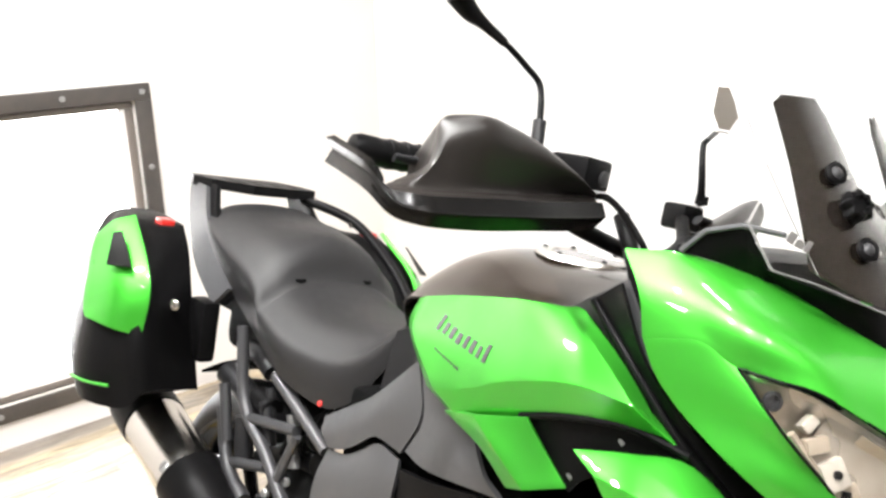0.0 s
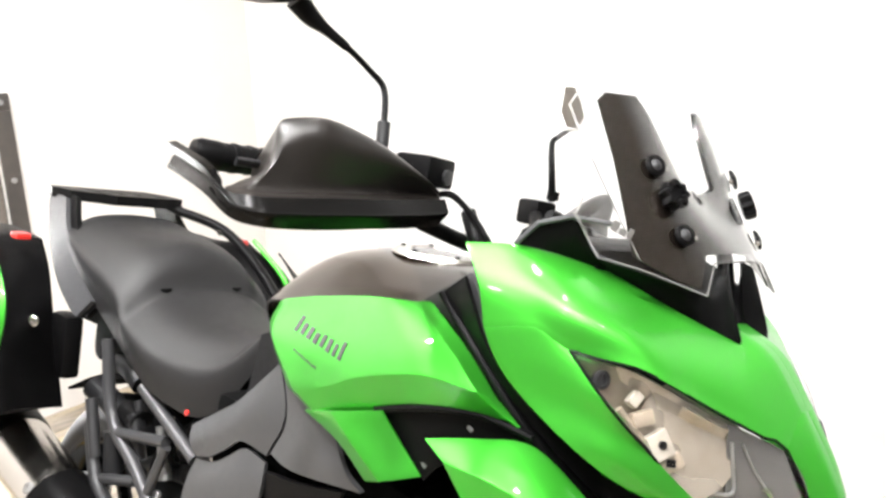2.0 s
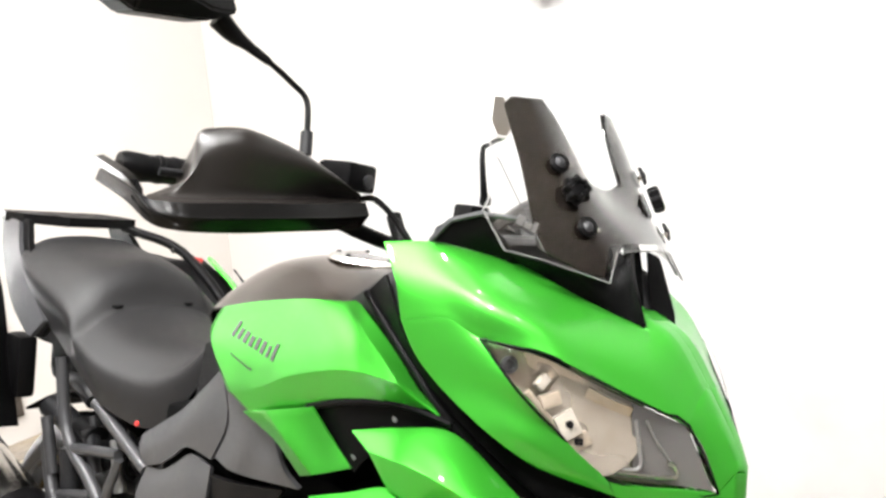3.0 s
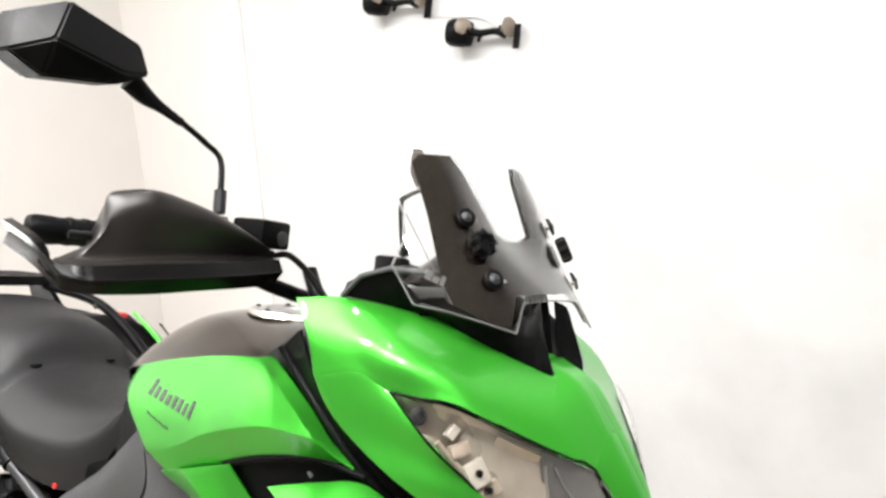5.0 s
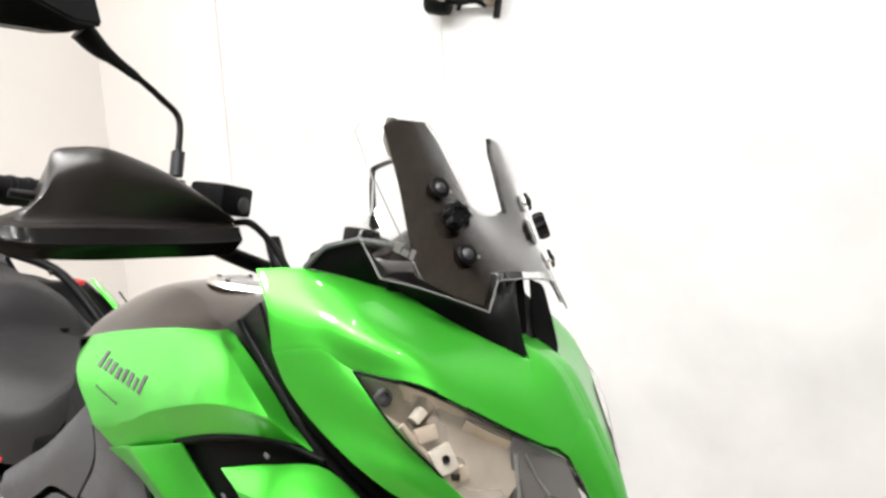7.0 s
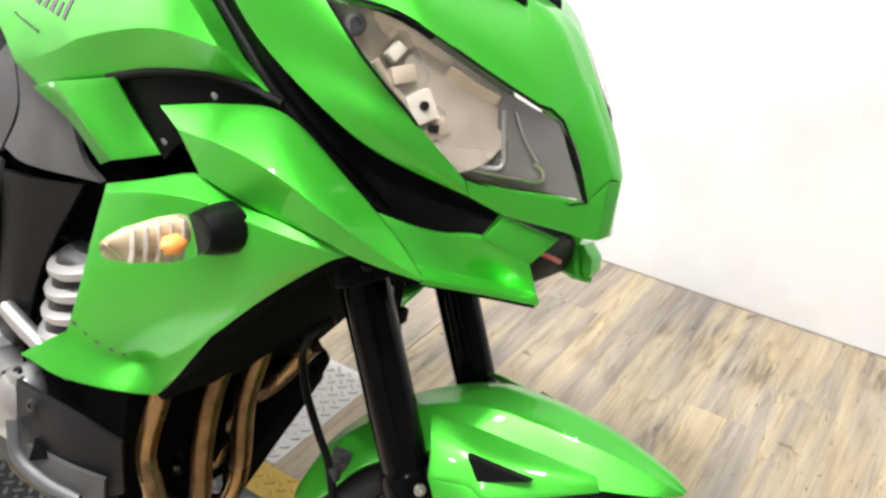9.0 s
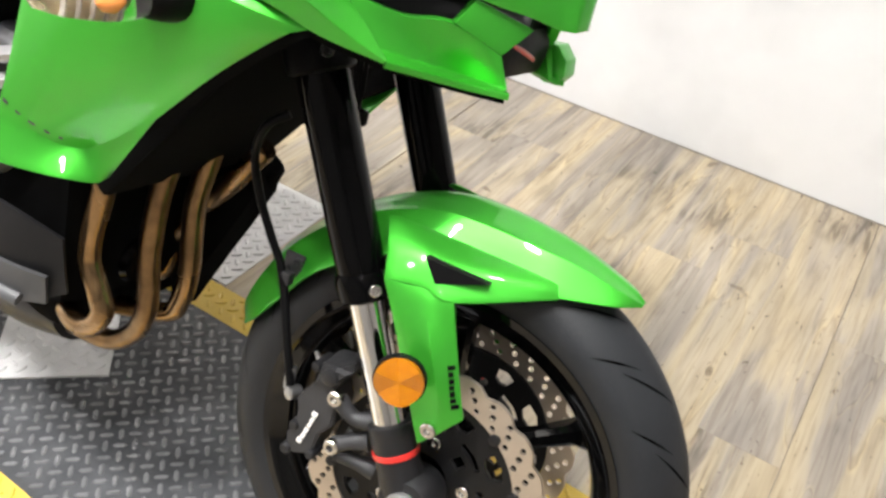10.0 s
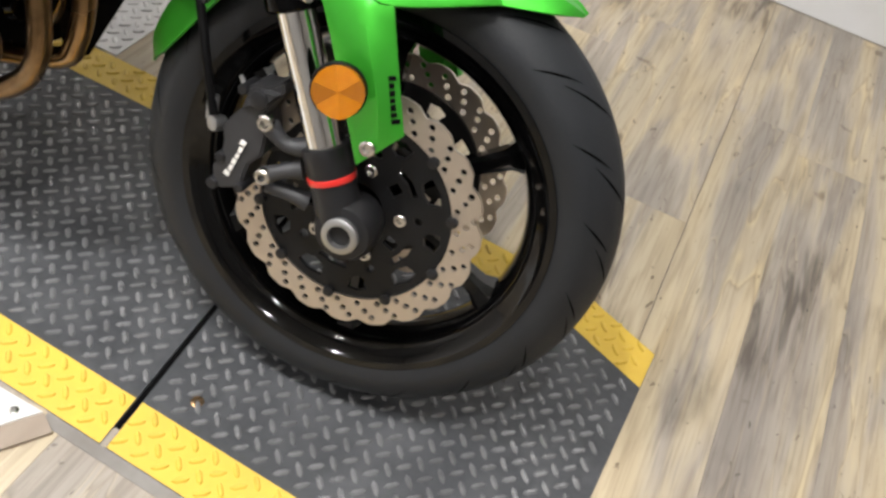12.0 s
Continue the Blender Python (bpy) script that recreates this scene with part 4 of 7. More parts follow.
LEGP = [(-0.088, -0.135, 0.549), (-0.064, -0.137, 0.51), (-0.032, -0.137, 0.449), (-0.0, -0.132, 0.383), (0.038, -0.125, 0.432), (0.013, -0.127, 0.495), (-0.011, -0.125, 0.552), (-0.047, -0.13, 0.556)]
SIDEP = [(-0.121, -0.088, 0.598), (-0.096, -0.085, 0.601), (-0.055, -0.115, 0.584), (0.014, -0.1, 0.579), (0.036, -0.095, 0.575), (-0.011, -0.125, 0.552), (-0.088, -0.135, 0.549)]
HOLEP = [(-0.055, -0.118, 0.586), (0.015, -0.104, 0.58), (-0.036, -0.120, 0.5635)]
for s in (-1, 1):
    k = (lambda p: (p[0], p[1] * -s, p[2]))
    rows = [[LEGP[0], LEGP[7], LEGP[6]], [LEGP[1], tuple(Vector(LEGP[1]).lerp(Vector(LEGP[5]), 0.66) + Vector((0.0, -0.013, 0))), LEGP[5]], [LEGP[2], tuple(Vector(LEGP[2]).lerp((Vector(LEGP[4]) + Vector(LEGP[5])) / 2, 0.66) + Vector((0.0, -0.013, 0))), tuple((Vector(LEGP[4]) + Vector(LEGP[5])) / 2)], [LEGP[3], tuple((Vector(LEGP[3]) + Vector(LEGP[4])) / 2 + Vector((0, -0.004, 0))), LEGP[4]]]
    rows = [[k(p) for p in r] for r in rows]
    guardleg = fpiece("fender_leg", loft(rows, 4, 4, 0.012, inward=(-0.03, 0, 0.45), cu=(1,)), GREEN, "green fender stay over the fork leg", fender)
    side = [[k(SIDEP[0]), k(SIDEP[1]), k((0.03, -0.064, 0.594)), k((0.072, -0.058, 0.590))], [k((-0.10, -0.118, 0.578)), k(SIDEP[2]), k(tuple(Vector(SIDEP[2]).lerp(Vector(SIDEP[3]), 0.5))), k((0.076, -0.063, 0.584))], [k(SIDEP[6]), k(LEGP[7]), k(SIDEP[5]), k((0.080, -0.065, 0.577))]]
    fpiece("fender_cheek", loft(side, 4, 4, 0.004, inward=(0, 0, 0.4)), GREEN, "", fender)
    hp = [(p[0], p[1] - 0.0065, p[2]) for p in HOLEP]
    fpiece("fender_vent", yplate([k(p) for p in hp], 0.010), BLACK, "black triangular vent", fender)
    fpiece("fender_bolt", bolt((0.008, s * 0.134, 0.408), (0, s, 0), 0.009, 0.006), STEEL, "", fender)
    rp = (-0.034, -0.142, 0.464)
    refl_at = axis((rp[0] + 0.002, s * 0.158, rp[2] + 0.002), (0.3, s, 0.05))
    bm = lathe([(0.025, 0), (0.0283, 0.002), (0.0283, 0.008), (0.026, 0.0095)], 40, None, refl_at)
    ref = fpiece("reflector_case", bm, BLACK, "", fender)
    bm = bmesh.new()
    cen = bm.verts.new(refl_at @ Vector((0, 0.0137, 0)))
    tt = [2 * math.pi * q / 36 + 0.2 for q in range(36)]
    ring = [bm.verts.new(refl_at @ Vector((0.0262 * math.cos(t), 0.0102 + 0.0070 * abs((i / 6) % 2 - 1), 0.0262 * math.sin(t)))) for i, t in enumerate(tt)]
    low = [bm.verts.new(refl_at @ Vector((0.0262 * math.cos(t), 0.005, 0.0262 * math.sin(t)))) for t in tt]
    for i in range(36):
        bm.faces.new((cen, ring[i], ring[(i + 1) % 36]))
        bm.faces.new((ring[i], low[i], low[(i + 1) % 36], ring[(i + 1) % 36]))
    fpiece("reflector", bm, ORANGE, "round amber reflector", fender, smooth=False)
    fa, fb = (Vector((q[0], q[1] * -s, q[2])) for q in [(0.005, -0.134, 0.488), (0.025, -0.134, 0.44)])
    strokes("mark_stroke", fender, BLACK, fa, fb - fa, (0.9, 0, 0.3), 7, (fb - fa).length / 10, 0.0105, (fb - fa).length / 20, 0.0, 0.0012, front=True, onto=guardleg)
bm = box((-0.226, -0.068, 0.484), (0.026, 0.006, 0.030), 0.003, None, None)
bolt((-0.220, -0.071, 0.491), (0, -1, 0), 0.005, 0.004, bm)
bolt((-0.231, -0.071, 0.476), (0, -1, 0), 0.005, 0.004, bm)
fpiece("hose_bracket", bm, CALM, "", fender)

# -- cowl --
COWL_TOP = [[(-0.38, -0.235, 1.124), (-0.326, -0.21, 1.131), (-0.285, -0.165, 1.124), (-0.261, -0.11, 1.112), (-0.199, -0.07, 1.078), (-0.115, -0.036, 1.049), (-0.138, -0.02, 1.069), (-0.139, 0.0, 1.07)], [(-0.341, -0.25, 1.083), (-0.285, -0.235, 1.083), (-0.238, -0.205, 1.071), (-0.203, -0.16, 1.06), (-0.156, -0.11, 1.033), (-0.096, -0.06, 1.009), (-0.087, -0.02, 1.043), (-0.088, 0.0, 1.044)], [(-0.326, -0.25, 1.036), (-0.263, -0.24, 1.049), (-0.227, -0.222, 1.03), (-0.167, -0.165, 1.017), (-0.113, -0.1, 0.982), (-0.046, -0.05, 0.952), (-0.044, -0.02, 0.989), (-0.043, 0.0, 0.989)]]
COWL_SIDE = [[(-0.326, -0.25, 1.036), (-0.306, -0.243, 1.0), (-0.267, -0.235, 0.966), (-0.212, -0.205, 0.923), (-0.167, -0.165, 0.89), (-0.098, -0.11, 0.865)], [(-0.263, -0.24, 1.049), (-0.25, -0.238, 1.015), (-0.218, -0.222, 0.975), (-0.179, -0.185, 0.927), (-0.139, -0.145, 0.892), (-0.104, -0.11, 0.874)], [(-0.227, -0.222, 1.03), (-0.205, -0.21, 1.005), (-0.184, -0.195, 0.976), (-0.152, -0.158, 0.934), (-0.131, -0.13, 0.905), (-0.111, -0.105, 0.881)]]
NOSE = [[(-0.046, -0.05, 0.952), (-0.044, -0.02, 0.989), (-0.043, 0.0, 0.989)], [(-0.025, -0.04, 0.92), (-0.011, -0.02, 0.939), (-0.008, 0.0, 0.939)], [(-0.008, -0.03, 0.878), (0.006, -0.018, 0.904), (0.012, 0.0, 0.903)]]
CHIN = [[(-0.111, -0.105, 0.881), (-0.077, -0.08, 0.877), (-0.038, -0.053, 0.879), (-0.008, -0.03, 0.878), (0.006, -0.018, 0.904), (0.012, 0.0, 0.903)], [(-0.098, -0.11, 0.865), (-0.066, -0.085, 0.852), (-0.023, -0.05, 0.846), (-0.003, -0.028, 0.84), (0.01, -0.018, 0.841), (0.014, 0.0, 0.844)]]
LAMP = [[(-0.227, -0.222, 1.03), (-0.198, -0.196, 1.024), (-0.167, -0.165, 1.017), (-0.113, -0.1, 0.982), (-0.046, -0.05, 0.952)], [(-0.222, -0.222, 1.029), (-0.175, -0.19, 1.0), (-0.13, -0.15, 0.97), (-0.087, -0.09, 0.936), (-0.03, -0.04, 0.922)], [(-0.227, -0.222, 1.03), (-0.184, -0.195, 0.976), (-0.152, -0.158, 0.934), (-0.111, -0.105, 0.881), (-0.008, -0.03, 0.878)]]
STRIP = [[(-0.446, -0.195, 1.047), (-0.351, -0.2, 0.975), (-0.276, -0.195, 0.913), (-0.209, -0.158, 0.851), (-0.17, -0.122, 0.816), (-0.084, -0.07, 0.817)], [(-0.391, -0.215, 1.082), (-0.34, -0.222, 1.009), (-0.292, -0.208, 0.96), (-0.241, -0.17, 0.913), (-0.194, -0.125, 0.878), (-0.08, -0.055, 0.843)]]
BEAK = [[(-0.16, -0.172, 0.837), (-0.115, -0.13, 0.823), (-0.079, -0.1, 0.826), (-0.039, -0.06, 0.805)], [(-0.122, -0.149, 0.790), (-0.092, -0.097, 0.781), (-0.066, -0.065, 0.776), (-0.026, -0.056, 0.776)], [(-0.101, -0.161, 0.786), (-0.078, -0.119, 0.779), (-0.051, -0.086, 0.775), (-0.016, -0.068, 0.776)]]
SHELF = [[(-0.076, -0.1, 0.827), (-0.067, -0.085, 0.852)], [(-0.039, -0.06, 0.805), (-0.024, -0.035, 0.834)]]
WING = [[(-0.388, -0.252, 0.888), (-0.32, -0.235, 0.906), (-0.263, -0.205, 0.909), (-0.185, -0.19, 0.862), (-0.132, -0.175, 0.822), (-0.099, -0.165, 0.789)], [(-0.345, -0.265, 0.875), (-0.271, -0.27, 0.877), (-0.21, -0.262, 0.865), (-0.165, -0.245, 0.842), (-0.132, -0.2, 0.809), (-0.098, -0.168, 0.788)], [(-0.31, -0.262, 0.838), (-0.264, -0.262, 0.831), (-0.229, -0.25, 0.822), (-0.178, -0.24, 0.816), (-0.147, -0.205, 0.797), (-0.099, -0.168, 0.785)]]
SHROUD = [[(-0.433, -0.272, 0.795), (-0.372, -0.268, 0.817), (-0.317, -0.255, 0.837), (-0.26, -0.25, 0.825), (-0.193, -0.24, 0.817), (-0.154, -0.21, 0.8)], [(-0.412, -0.29, 0.793), (-0.347, -0.288, 0.812), (-0.283, -0.276, 0.82), (-0.237, -0.264, 0.814), (-0.186, -0.246, 0.808), (-0.158, -0.214, 0.798)], [(-0.423, -0.29, 0.751), (-0.359, -0.288, 0.771), (-0.31, -0.28, 0.779), (-0.258, -0.268, 0.782), (-0.207, -0.25, 0.778), (-0.172, -0.225, 0.788)], [(-0.439, -0.29, 0.68), (-0.389, -0.285, 0.69), (-0.339, -0.275, 0.703), (-0.3, -0.265, 0.711), (-0.267, -0.25, 0.714), (-0.229, -0.235, 0.734)], [(-0.454, -0.29, 0.623), (-0.425, -0.28, 0.615), (-0.404, -0.265, 0.605), (-0.389, -0.25, 0.601), (-0.369, -0.24, 0.608), (-0.296, -0.235, 0.664)], [(-0.512, -0.305, 0.575), (-0.453, -0.3, 0.572), (-0.413, -0.285, 0.572), (-0.381, -0.265, 0.572), (-0.363, -0.24, 0.569), (-0.357, -0.228, 0.576)]]
TANK_PANEL = [[(-0.774, -0.178, 0.974), (-0.741, -0.196, 0.984), (-0.665, -0.205, 1.003), (-0.572, -0.213, 1.022), (-0.514, -0.213, 1.031), (-0.47, -0.207, 1.035), (-0.453, -0.197, 1.039)], [(-0.747, -0.214, 0.938), (-0.712, -0.236, 0.940), (-0.633, -0.242, 0.944), (-0.533, -0.248, 0.961), (-0.444, -0.247, 0.984), (-0.378, -0.24, 0.997), (-0.373, -0.212, 0.996)], [(-0.67, -0.232, 0.873), (-0.636, -0.253, 0.883), (-0.563, -0.257, 0.905), (-0.502, -0.262, 0.933), (-0.401, -0.26, 0.962), (-0.322, -0.249, 0.961), (-0.319, -0.213, 0.951)], [(-0.617, -0.232, 0.854), (-0.594, -0.247, 0.861), (-0.540, -0.248, 0.876), (-0.468, -0.242, 0.897), (-0.376, -0.236, 0.927), (-0.299, -0.217, 0.931), (-0.27, -0.202, 0.916)]]
TANK_LEG = [[(-0.619, -0.24, 0.854), (-0.545, -0.262, 0.877), (-0.464, -0.252, 0.899)], [(-0.549, -0.239, 0.832), (-0.495, -0.264, 0.848), (-0.433, -0.242, 0.865)], [(-0.49, -0.238, 0.797), (-0.446, -0.258, 0.815), (-0.402, -0.232, 0.832)]]
VENT = [[(-0.481, -0.24, 0.895), (-0.412, -0.235, 0.917), (-0.336, -0.22, 0.929), (-0.27, -0.2, 0.918)], [(-0.404, -0.225, 0.825), (-0.387, -0.225, 0.846), (-0.35, -0.215, 0.87), (-0.261, -0.198, 0.906)]]
INNER = [[(-0.465, -0.2, 1.038), (-0.394, -0.2, 1.086)], [(-0.426, -0.195, 1.022), (-0.363, -0.21, 1.052)], [(-0.371, -0.2, 0.983), (-0.318, -0.22, 1.0)]]
BASE = [[(-0.318, -0.21, 1.147), (-0.301, -0.2, 1.162), (-0.269, -0.18, 1.172), (-0.26, -0.14, 1.127), (-0.2, -0.1, 1.113), (-0.169, -0.062, 1.11), (-0.155, -0.02, 1.142), (-0.141, -0.02, 1.072), (-0.116, -0.035, 1.049)], [(-0.325, -0.21, 1.138), (-0.304, -0.2, 1.146), (-0.27, -0.172, 1.146), (-0.26, -0.124, 1.118), (-0.198, -0.085, 1.096), (-0.156, -0.056, 1.083), (-0.145, -0.042, 1.127), (-0.122, -0.042, 1.072), (-0.115, -0.036, 1.049)], [(-0.331, -0.21, 1.13), (-0.307, -0.2, 1.131), (-0.28, -0.16, 1.122), (-0.259, -0.108, 1.109), (-0.198, -0.07, 1.076), (-0.15, -0.05, 1.058), (-0.135, -0.044, 1.055), (-0.123, -0.04, 1.051), (-0.114, -0.036, 1.048)]]
MIDP = (-0.45, 0, 0.9)


def ease(v, a, b):
    t = min(max((v - a) / (b - a), 0), 1)
    return t * t * (3 - 2 * t)


def swell(p):
    """Fills out the nose between its ridge and the side edges."""
    x, y, z = p
    d = 0.036 * ease(-y, 0.015, 0.10) * ease(-y, 0.235, 0.19) * ease(z, 1.115, 1.075) * ease(z, 0.84, 0.90)
    return (x + 0.51 * d, y - 0.83 * d, z + 0.20 * d)


COWL_TOP, COWL_SIDE, NOSE, CHIN, LAMP = ([[swell(p) for p in r] for r in rows] for rows in (COWL_TOP, COWL_SIDE, NOSE, CHIN, LAMP))
panels, shrouds = [], []
for s in (-1, 1):
    f = (lambda rows: rows) if s < 0 else flip
    cowl = piece("front_cowl", loft(f(COWL_TOP), 5, 6, 0.004, inward=MIDP, cu=(5, 6)), GREEN, "glossy green front cowl half")
    piece("cowl_cheek", loft(f(COWL_SIDE), 5, 5, 0.004, inward=MIDP), GREEN, "", cowl)
    piece("cowl_nose", loft(f(NOSE), 4, 4, 0.004, inward=MIDP), GREEN, "", cowl)
    piece("cowl_chin", loft(f(CHIN), 4, 4, 0.004, inward=MIDP, cu=(3, 4)), GREEN, "", cowl)
    piece("under_beak", loft(f(BEAK), 4, 3, 0.007, inward=MIDP, cv=(1,)), GREEN, "", cowl)
    if s < 0:
        lining = [[(x - 0.006, y * 0.92, z - drop) for x, y, z in row] for row, drop in zip(BEAK, (0.0, 0.004, 0.010))]
        piece("beak_lining", loft(lining, 4, 3, 0.003, inward=MIDP), VOID, "black inner lining", cowl)
    else:
        lip = slab([(-0.062, 0.796), (-0.052, 0.808), (-0.034, 0.810), (-0.020, 0.797), (-0.017, 0.780), (-0.024, 0.769), (-0.038, 0.767), (-0.056, 0.774)], 0.030, m=Matrix.Translation((0, 0.062, 0)), bevel=0.010)
        piece("beak_lip", lip, GREEN, "rounded green intake lip", cowl)
    piece("beak_shelf", loft(f(SHELF), 3, 3, 0.012, inward=MIDP), GREEN, "", cowl)
    # black channel with a raised bead
    duct = piece("side_duct", loft(f(STRIP), 5, 4, 0.004, inward=MIDP), BLACK, "black plastic channel behind the cowl")
    mid = [tuple((Vector(a) * 0.86 + Vector(b) * 0.14) + Vector((0.002, s * 0.002, 0))) for a, b in zip(*f(STRIP))]
    piece("bead", tube(mid[:5], [0.005, 0.007, 0.008, 0.008, 0.004], 10, 5), BLACK, "", duct)
    # headlamp
    back = [[tuple(Vector(p) + (Vector(MIDP) - Vector(p)).normalized() * (0.055 if i == 1 else 0.02) + Vector((0, 0, -0.01 if i == 1 else 0))) for p in r] for i, r in enumerate(f(LAMP))]
    lampob = piece("headlight", loft(back, 4, 6, 0.003, inward=MIDP), LAMPM, "clear twin headlight with cream reflector")
    bulge = [[tuple(Vector(p) + (Vector((0.006, s * 0.004, 0.003)) if i == 1 else Vector())) for p in r] for i, r in enumerate(f(LAMP))]
    lens = piece("lens", loft(bulge, 5, 5, 0.0025, inward=MIDP), LENSG, "clear headlight lens", lampob)
    lens.visible_shadow = False
    rimline = [tuple(v) for v in crom(f(LAMP)[0], 3)] + [tuple(v) for v in reversed(crom(f(LAMP)[2], 3))]
    piece("bezel", tube(rimline + [rimline[0]], 0.0018, 6, 2), BLACK, "", lampob)

    def lp(u, v, d):
        """A point in the lamp: u along, v down, d behind the lens."""
        r = f(LAMP)
        i = min(int(u * 4), 3)
        t = u * 4 - i
        top, low = Vector(r[0][i]).lerp(Vector(r[0][i + 1]), t), Vector(r[2][i]).lerp(Vector(r[2][i + 1]), t)
        p = top.lerp(low, v)
        return p + (Vector(MIDP) - p).normalized() * d
    fwd = (Vector((0.7, s * 0.5, 0.2))).normalized()
    piece("bowl", lathe([(0.064, 0.004), (0.060, -0.006), (0.048, -0.020), (0.030, -0.032), (0.012, -0.036)], 32, None, axis(lp(0.70, 0.42, 0.018), fwd)), LAMPM, "", lampob, angle=20)
    facet = [[lp(u, v, d) for u in (0.66, 0.75, 0.825)] for v, d in ((0.10, 0.012), (0.45, 0.030), (0.86, 0.016))]
    piece("reflector_facet", loft(facet, 2, 2, 0.002, inward=MIDP), LAMPM, "", lampob, angle=5)
    piece("bulb_shield", lathe([(0.009, -0.012), (0.010, 0.0), (0.008, 0.006), (0.004, 0.007)], 18, None, axis(lp(0.60, 0.42, 0.026), fwd)), LAMPW, "", lampob)
    for q, (u, v, d, w, h, tw, mt) in enumerate(((0.47, 0.36, 0.018, 0.018, 0.012, 0.9, LAMPH), (0.50, 0.58, 0.014, 0.024, 0.016, 0.3, LAMPW), (0.565, 0.76, 0.010, 0.026, 0.030, 0.5, LAMPH), (0.62, 0.86, 0.012, 0.030, 0.018, 0.5, LAMPW))):
        piece("lamp_block", box((0, 0, 0), (0.014, w, h), 0.0025, None, axis(lp(u, v, d), fwd) @ Matrix.Rotation(tw, 4, "Y") @ Matrix.Rotation(radians(90), 4, "Z")), mt, "", lampob)
    piece("lamp_hole", lathe([(0.0045, 0), (0.0045, 0.003)], 12, None, axis(lp(0.565, 0.74, 0.0035), fwd)), BLACK, "", lampob)
    piece("lamp_notch", box((0, 0, 0), (0.010, 0.004, 0.008), 0.001, None, axis(lp(0.61, 0.86, 0.004), fwd)), BLACK, "", lampob)
    piece("lamp_ring", lathe([(0.010, 0), (0.010, 0.004), (0.006, 0.005), (0.006, 0.001)], 16, None, axis(lp(0.22, 0.45, 0.010), fwd)), DKALLOY, "", lampob)
    piece("lamp_bridge", tube([lp(0.33, 0.75, 0.010), lp(0.43, 0.85, 0.012), lp(0.52, 0.90, 0.012)], 0.004, 8, 4), LAMPW, "", lampob)
    piece("lamp_mask", loft([[lp(0.825, v, 0.014), lp(0.91, v, 0.012), lp(1.0, v, 0.005)] for v in (0.02, 0.35, 0.65, 0.985)], 3, 3, 0.002, inward=MIDP), MASKM, "dark grey inner mask", lampob)
    piece("lamp_sill", loft([[lp(u, v, 0.012) for u in (0.70, 0.76, 0.83)] for v in (0.88, 0.97)], 3, 3, 0.002, inward=MIDP), MASKM, "", lampob)
    piece("running_light", tube([lp(0.735, 0.93, 0.008), lp(0.83, 0.91, 0.008), lp(0.915, 0.87, 0.008), lp(0.925, 0.72, 0.008), lp(0.905, 0.68, 0.008)], 0.0028, 8, 4), STEEL, "silver light guide", lampob)
    piece("light_bar", tube([lp(0.715, 0.87, 0.008), lp(0.80, 0.86, 0.008), lp(0.835, 0.80, 0.009), lp(0.838, 0.55, 0.011), lp(0.832, 0.22, 0.011)], 0.0024, 8, 4), ALLOY, "", lampob)
    piece("light_bar", tube([lp(0.862, 0.18, 0.009), lp(0.89, 0.45, 0.009), lp(0.92, 0.70, 0.008)], 0.0014, 8, 4), ALLOY, "", lampob)
    # tank side panel and lower fairing
    panel = piece("tank_panel", loft(f(TANK_PANEL), 5, 5, 0.005, inward=MIDP, cu=(1, 5), cv=(2,)), GREEN, "glossy green tank side panel with dark brand lettering shapes")
    piece("panel_leg", loft(f(TANK_LEG), 4, 4, 0.005, inward=MIDP, cu=(1,)), GREEN, "", panel)
    if s < 0:
        panels.append(panel)
    vent = piece("air_vent", loft(f(VENT), 4, 3, 0.004, inward=MIDP), BLACK, "black plastic air vent insert")
    for q in [(-0.442, -0.226, 0.882), (-0.35, -0.219, 0.909), (-0.407, -0.226, 0.847)]:
        piece("vent_clip", box((0, 0, 0), (0.014, 0.004, 0.006), 0.0015, None, Matrix.Translation((q[0], q[1] * -s, q[2])) @ Matrix.Rotation(0.6, 4, "Y")), CASTM, "", vent)
    rimv = [tuple(Vector(p) + Vector((0, s * 0.004, 0))) for p in f(VENT)[0]]
    piece("vent_lip", tube(rimv, 0.005, 8, 5), BLACK, "", vent)
    piece("inner_panel", loft(f(INNER), 4, 4, 0.004, inward=MIDP), GREY, "dark grey inner cowl panel")
    wing = piece("side_wing", loft(f(WING), 5, 5, 0.005, inward=MIDP, cv=(1,)), GREEN, "glossy green side fairing wing")
    shroud = piece("shroud", loft(f(SHROUD), 5, 5, 0.004, inward=MIDP, cv=(1, 4)), GREEN, "green radiator shroud with a flared lip", wing)
    # Linings take the shaded black, so the panels' undersides stay dark.
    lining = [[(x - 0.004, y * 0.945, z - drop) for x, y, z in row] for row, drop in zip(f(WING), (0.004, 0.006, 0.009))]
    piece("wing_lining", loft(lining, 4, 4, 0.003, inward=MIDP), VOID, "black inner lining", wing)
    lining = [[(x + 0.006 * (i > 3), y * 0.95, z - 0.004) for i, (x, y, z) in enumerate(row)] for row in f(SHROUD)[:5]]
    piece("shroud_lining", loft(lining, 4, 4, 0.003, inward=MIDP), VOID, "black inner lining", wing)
    if s < 0:
        panels.insert(0, wing)
        shrouds.append(shroud)
    piece("screen_base", loft(f(BASE), 4, 4, 0.004, inward=(-0.3, 0, 1.0), cu=(2, 3, 6)), BLACK, "black screen base with a pointed tip", angle=25)
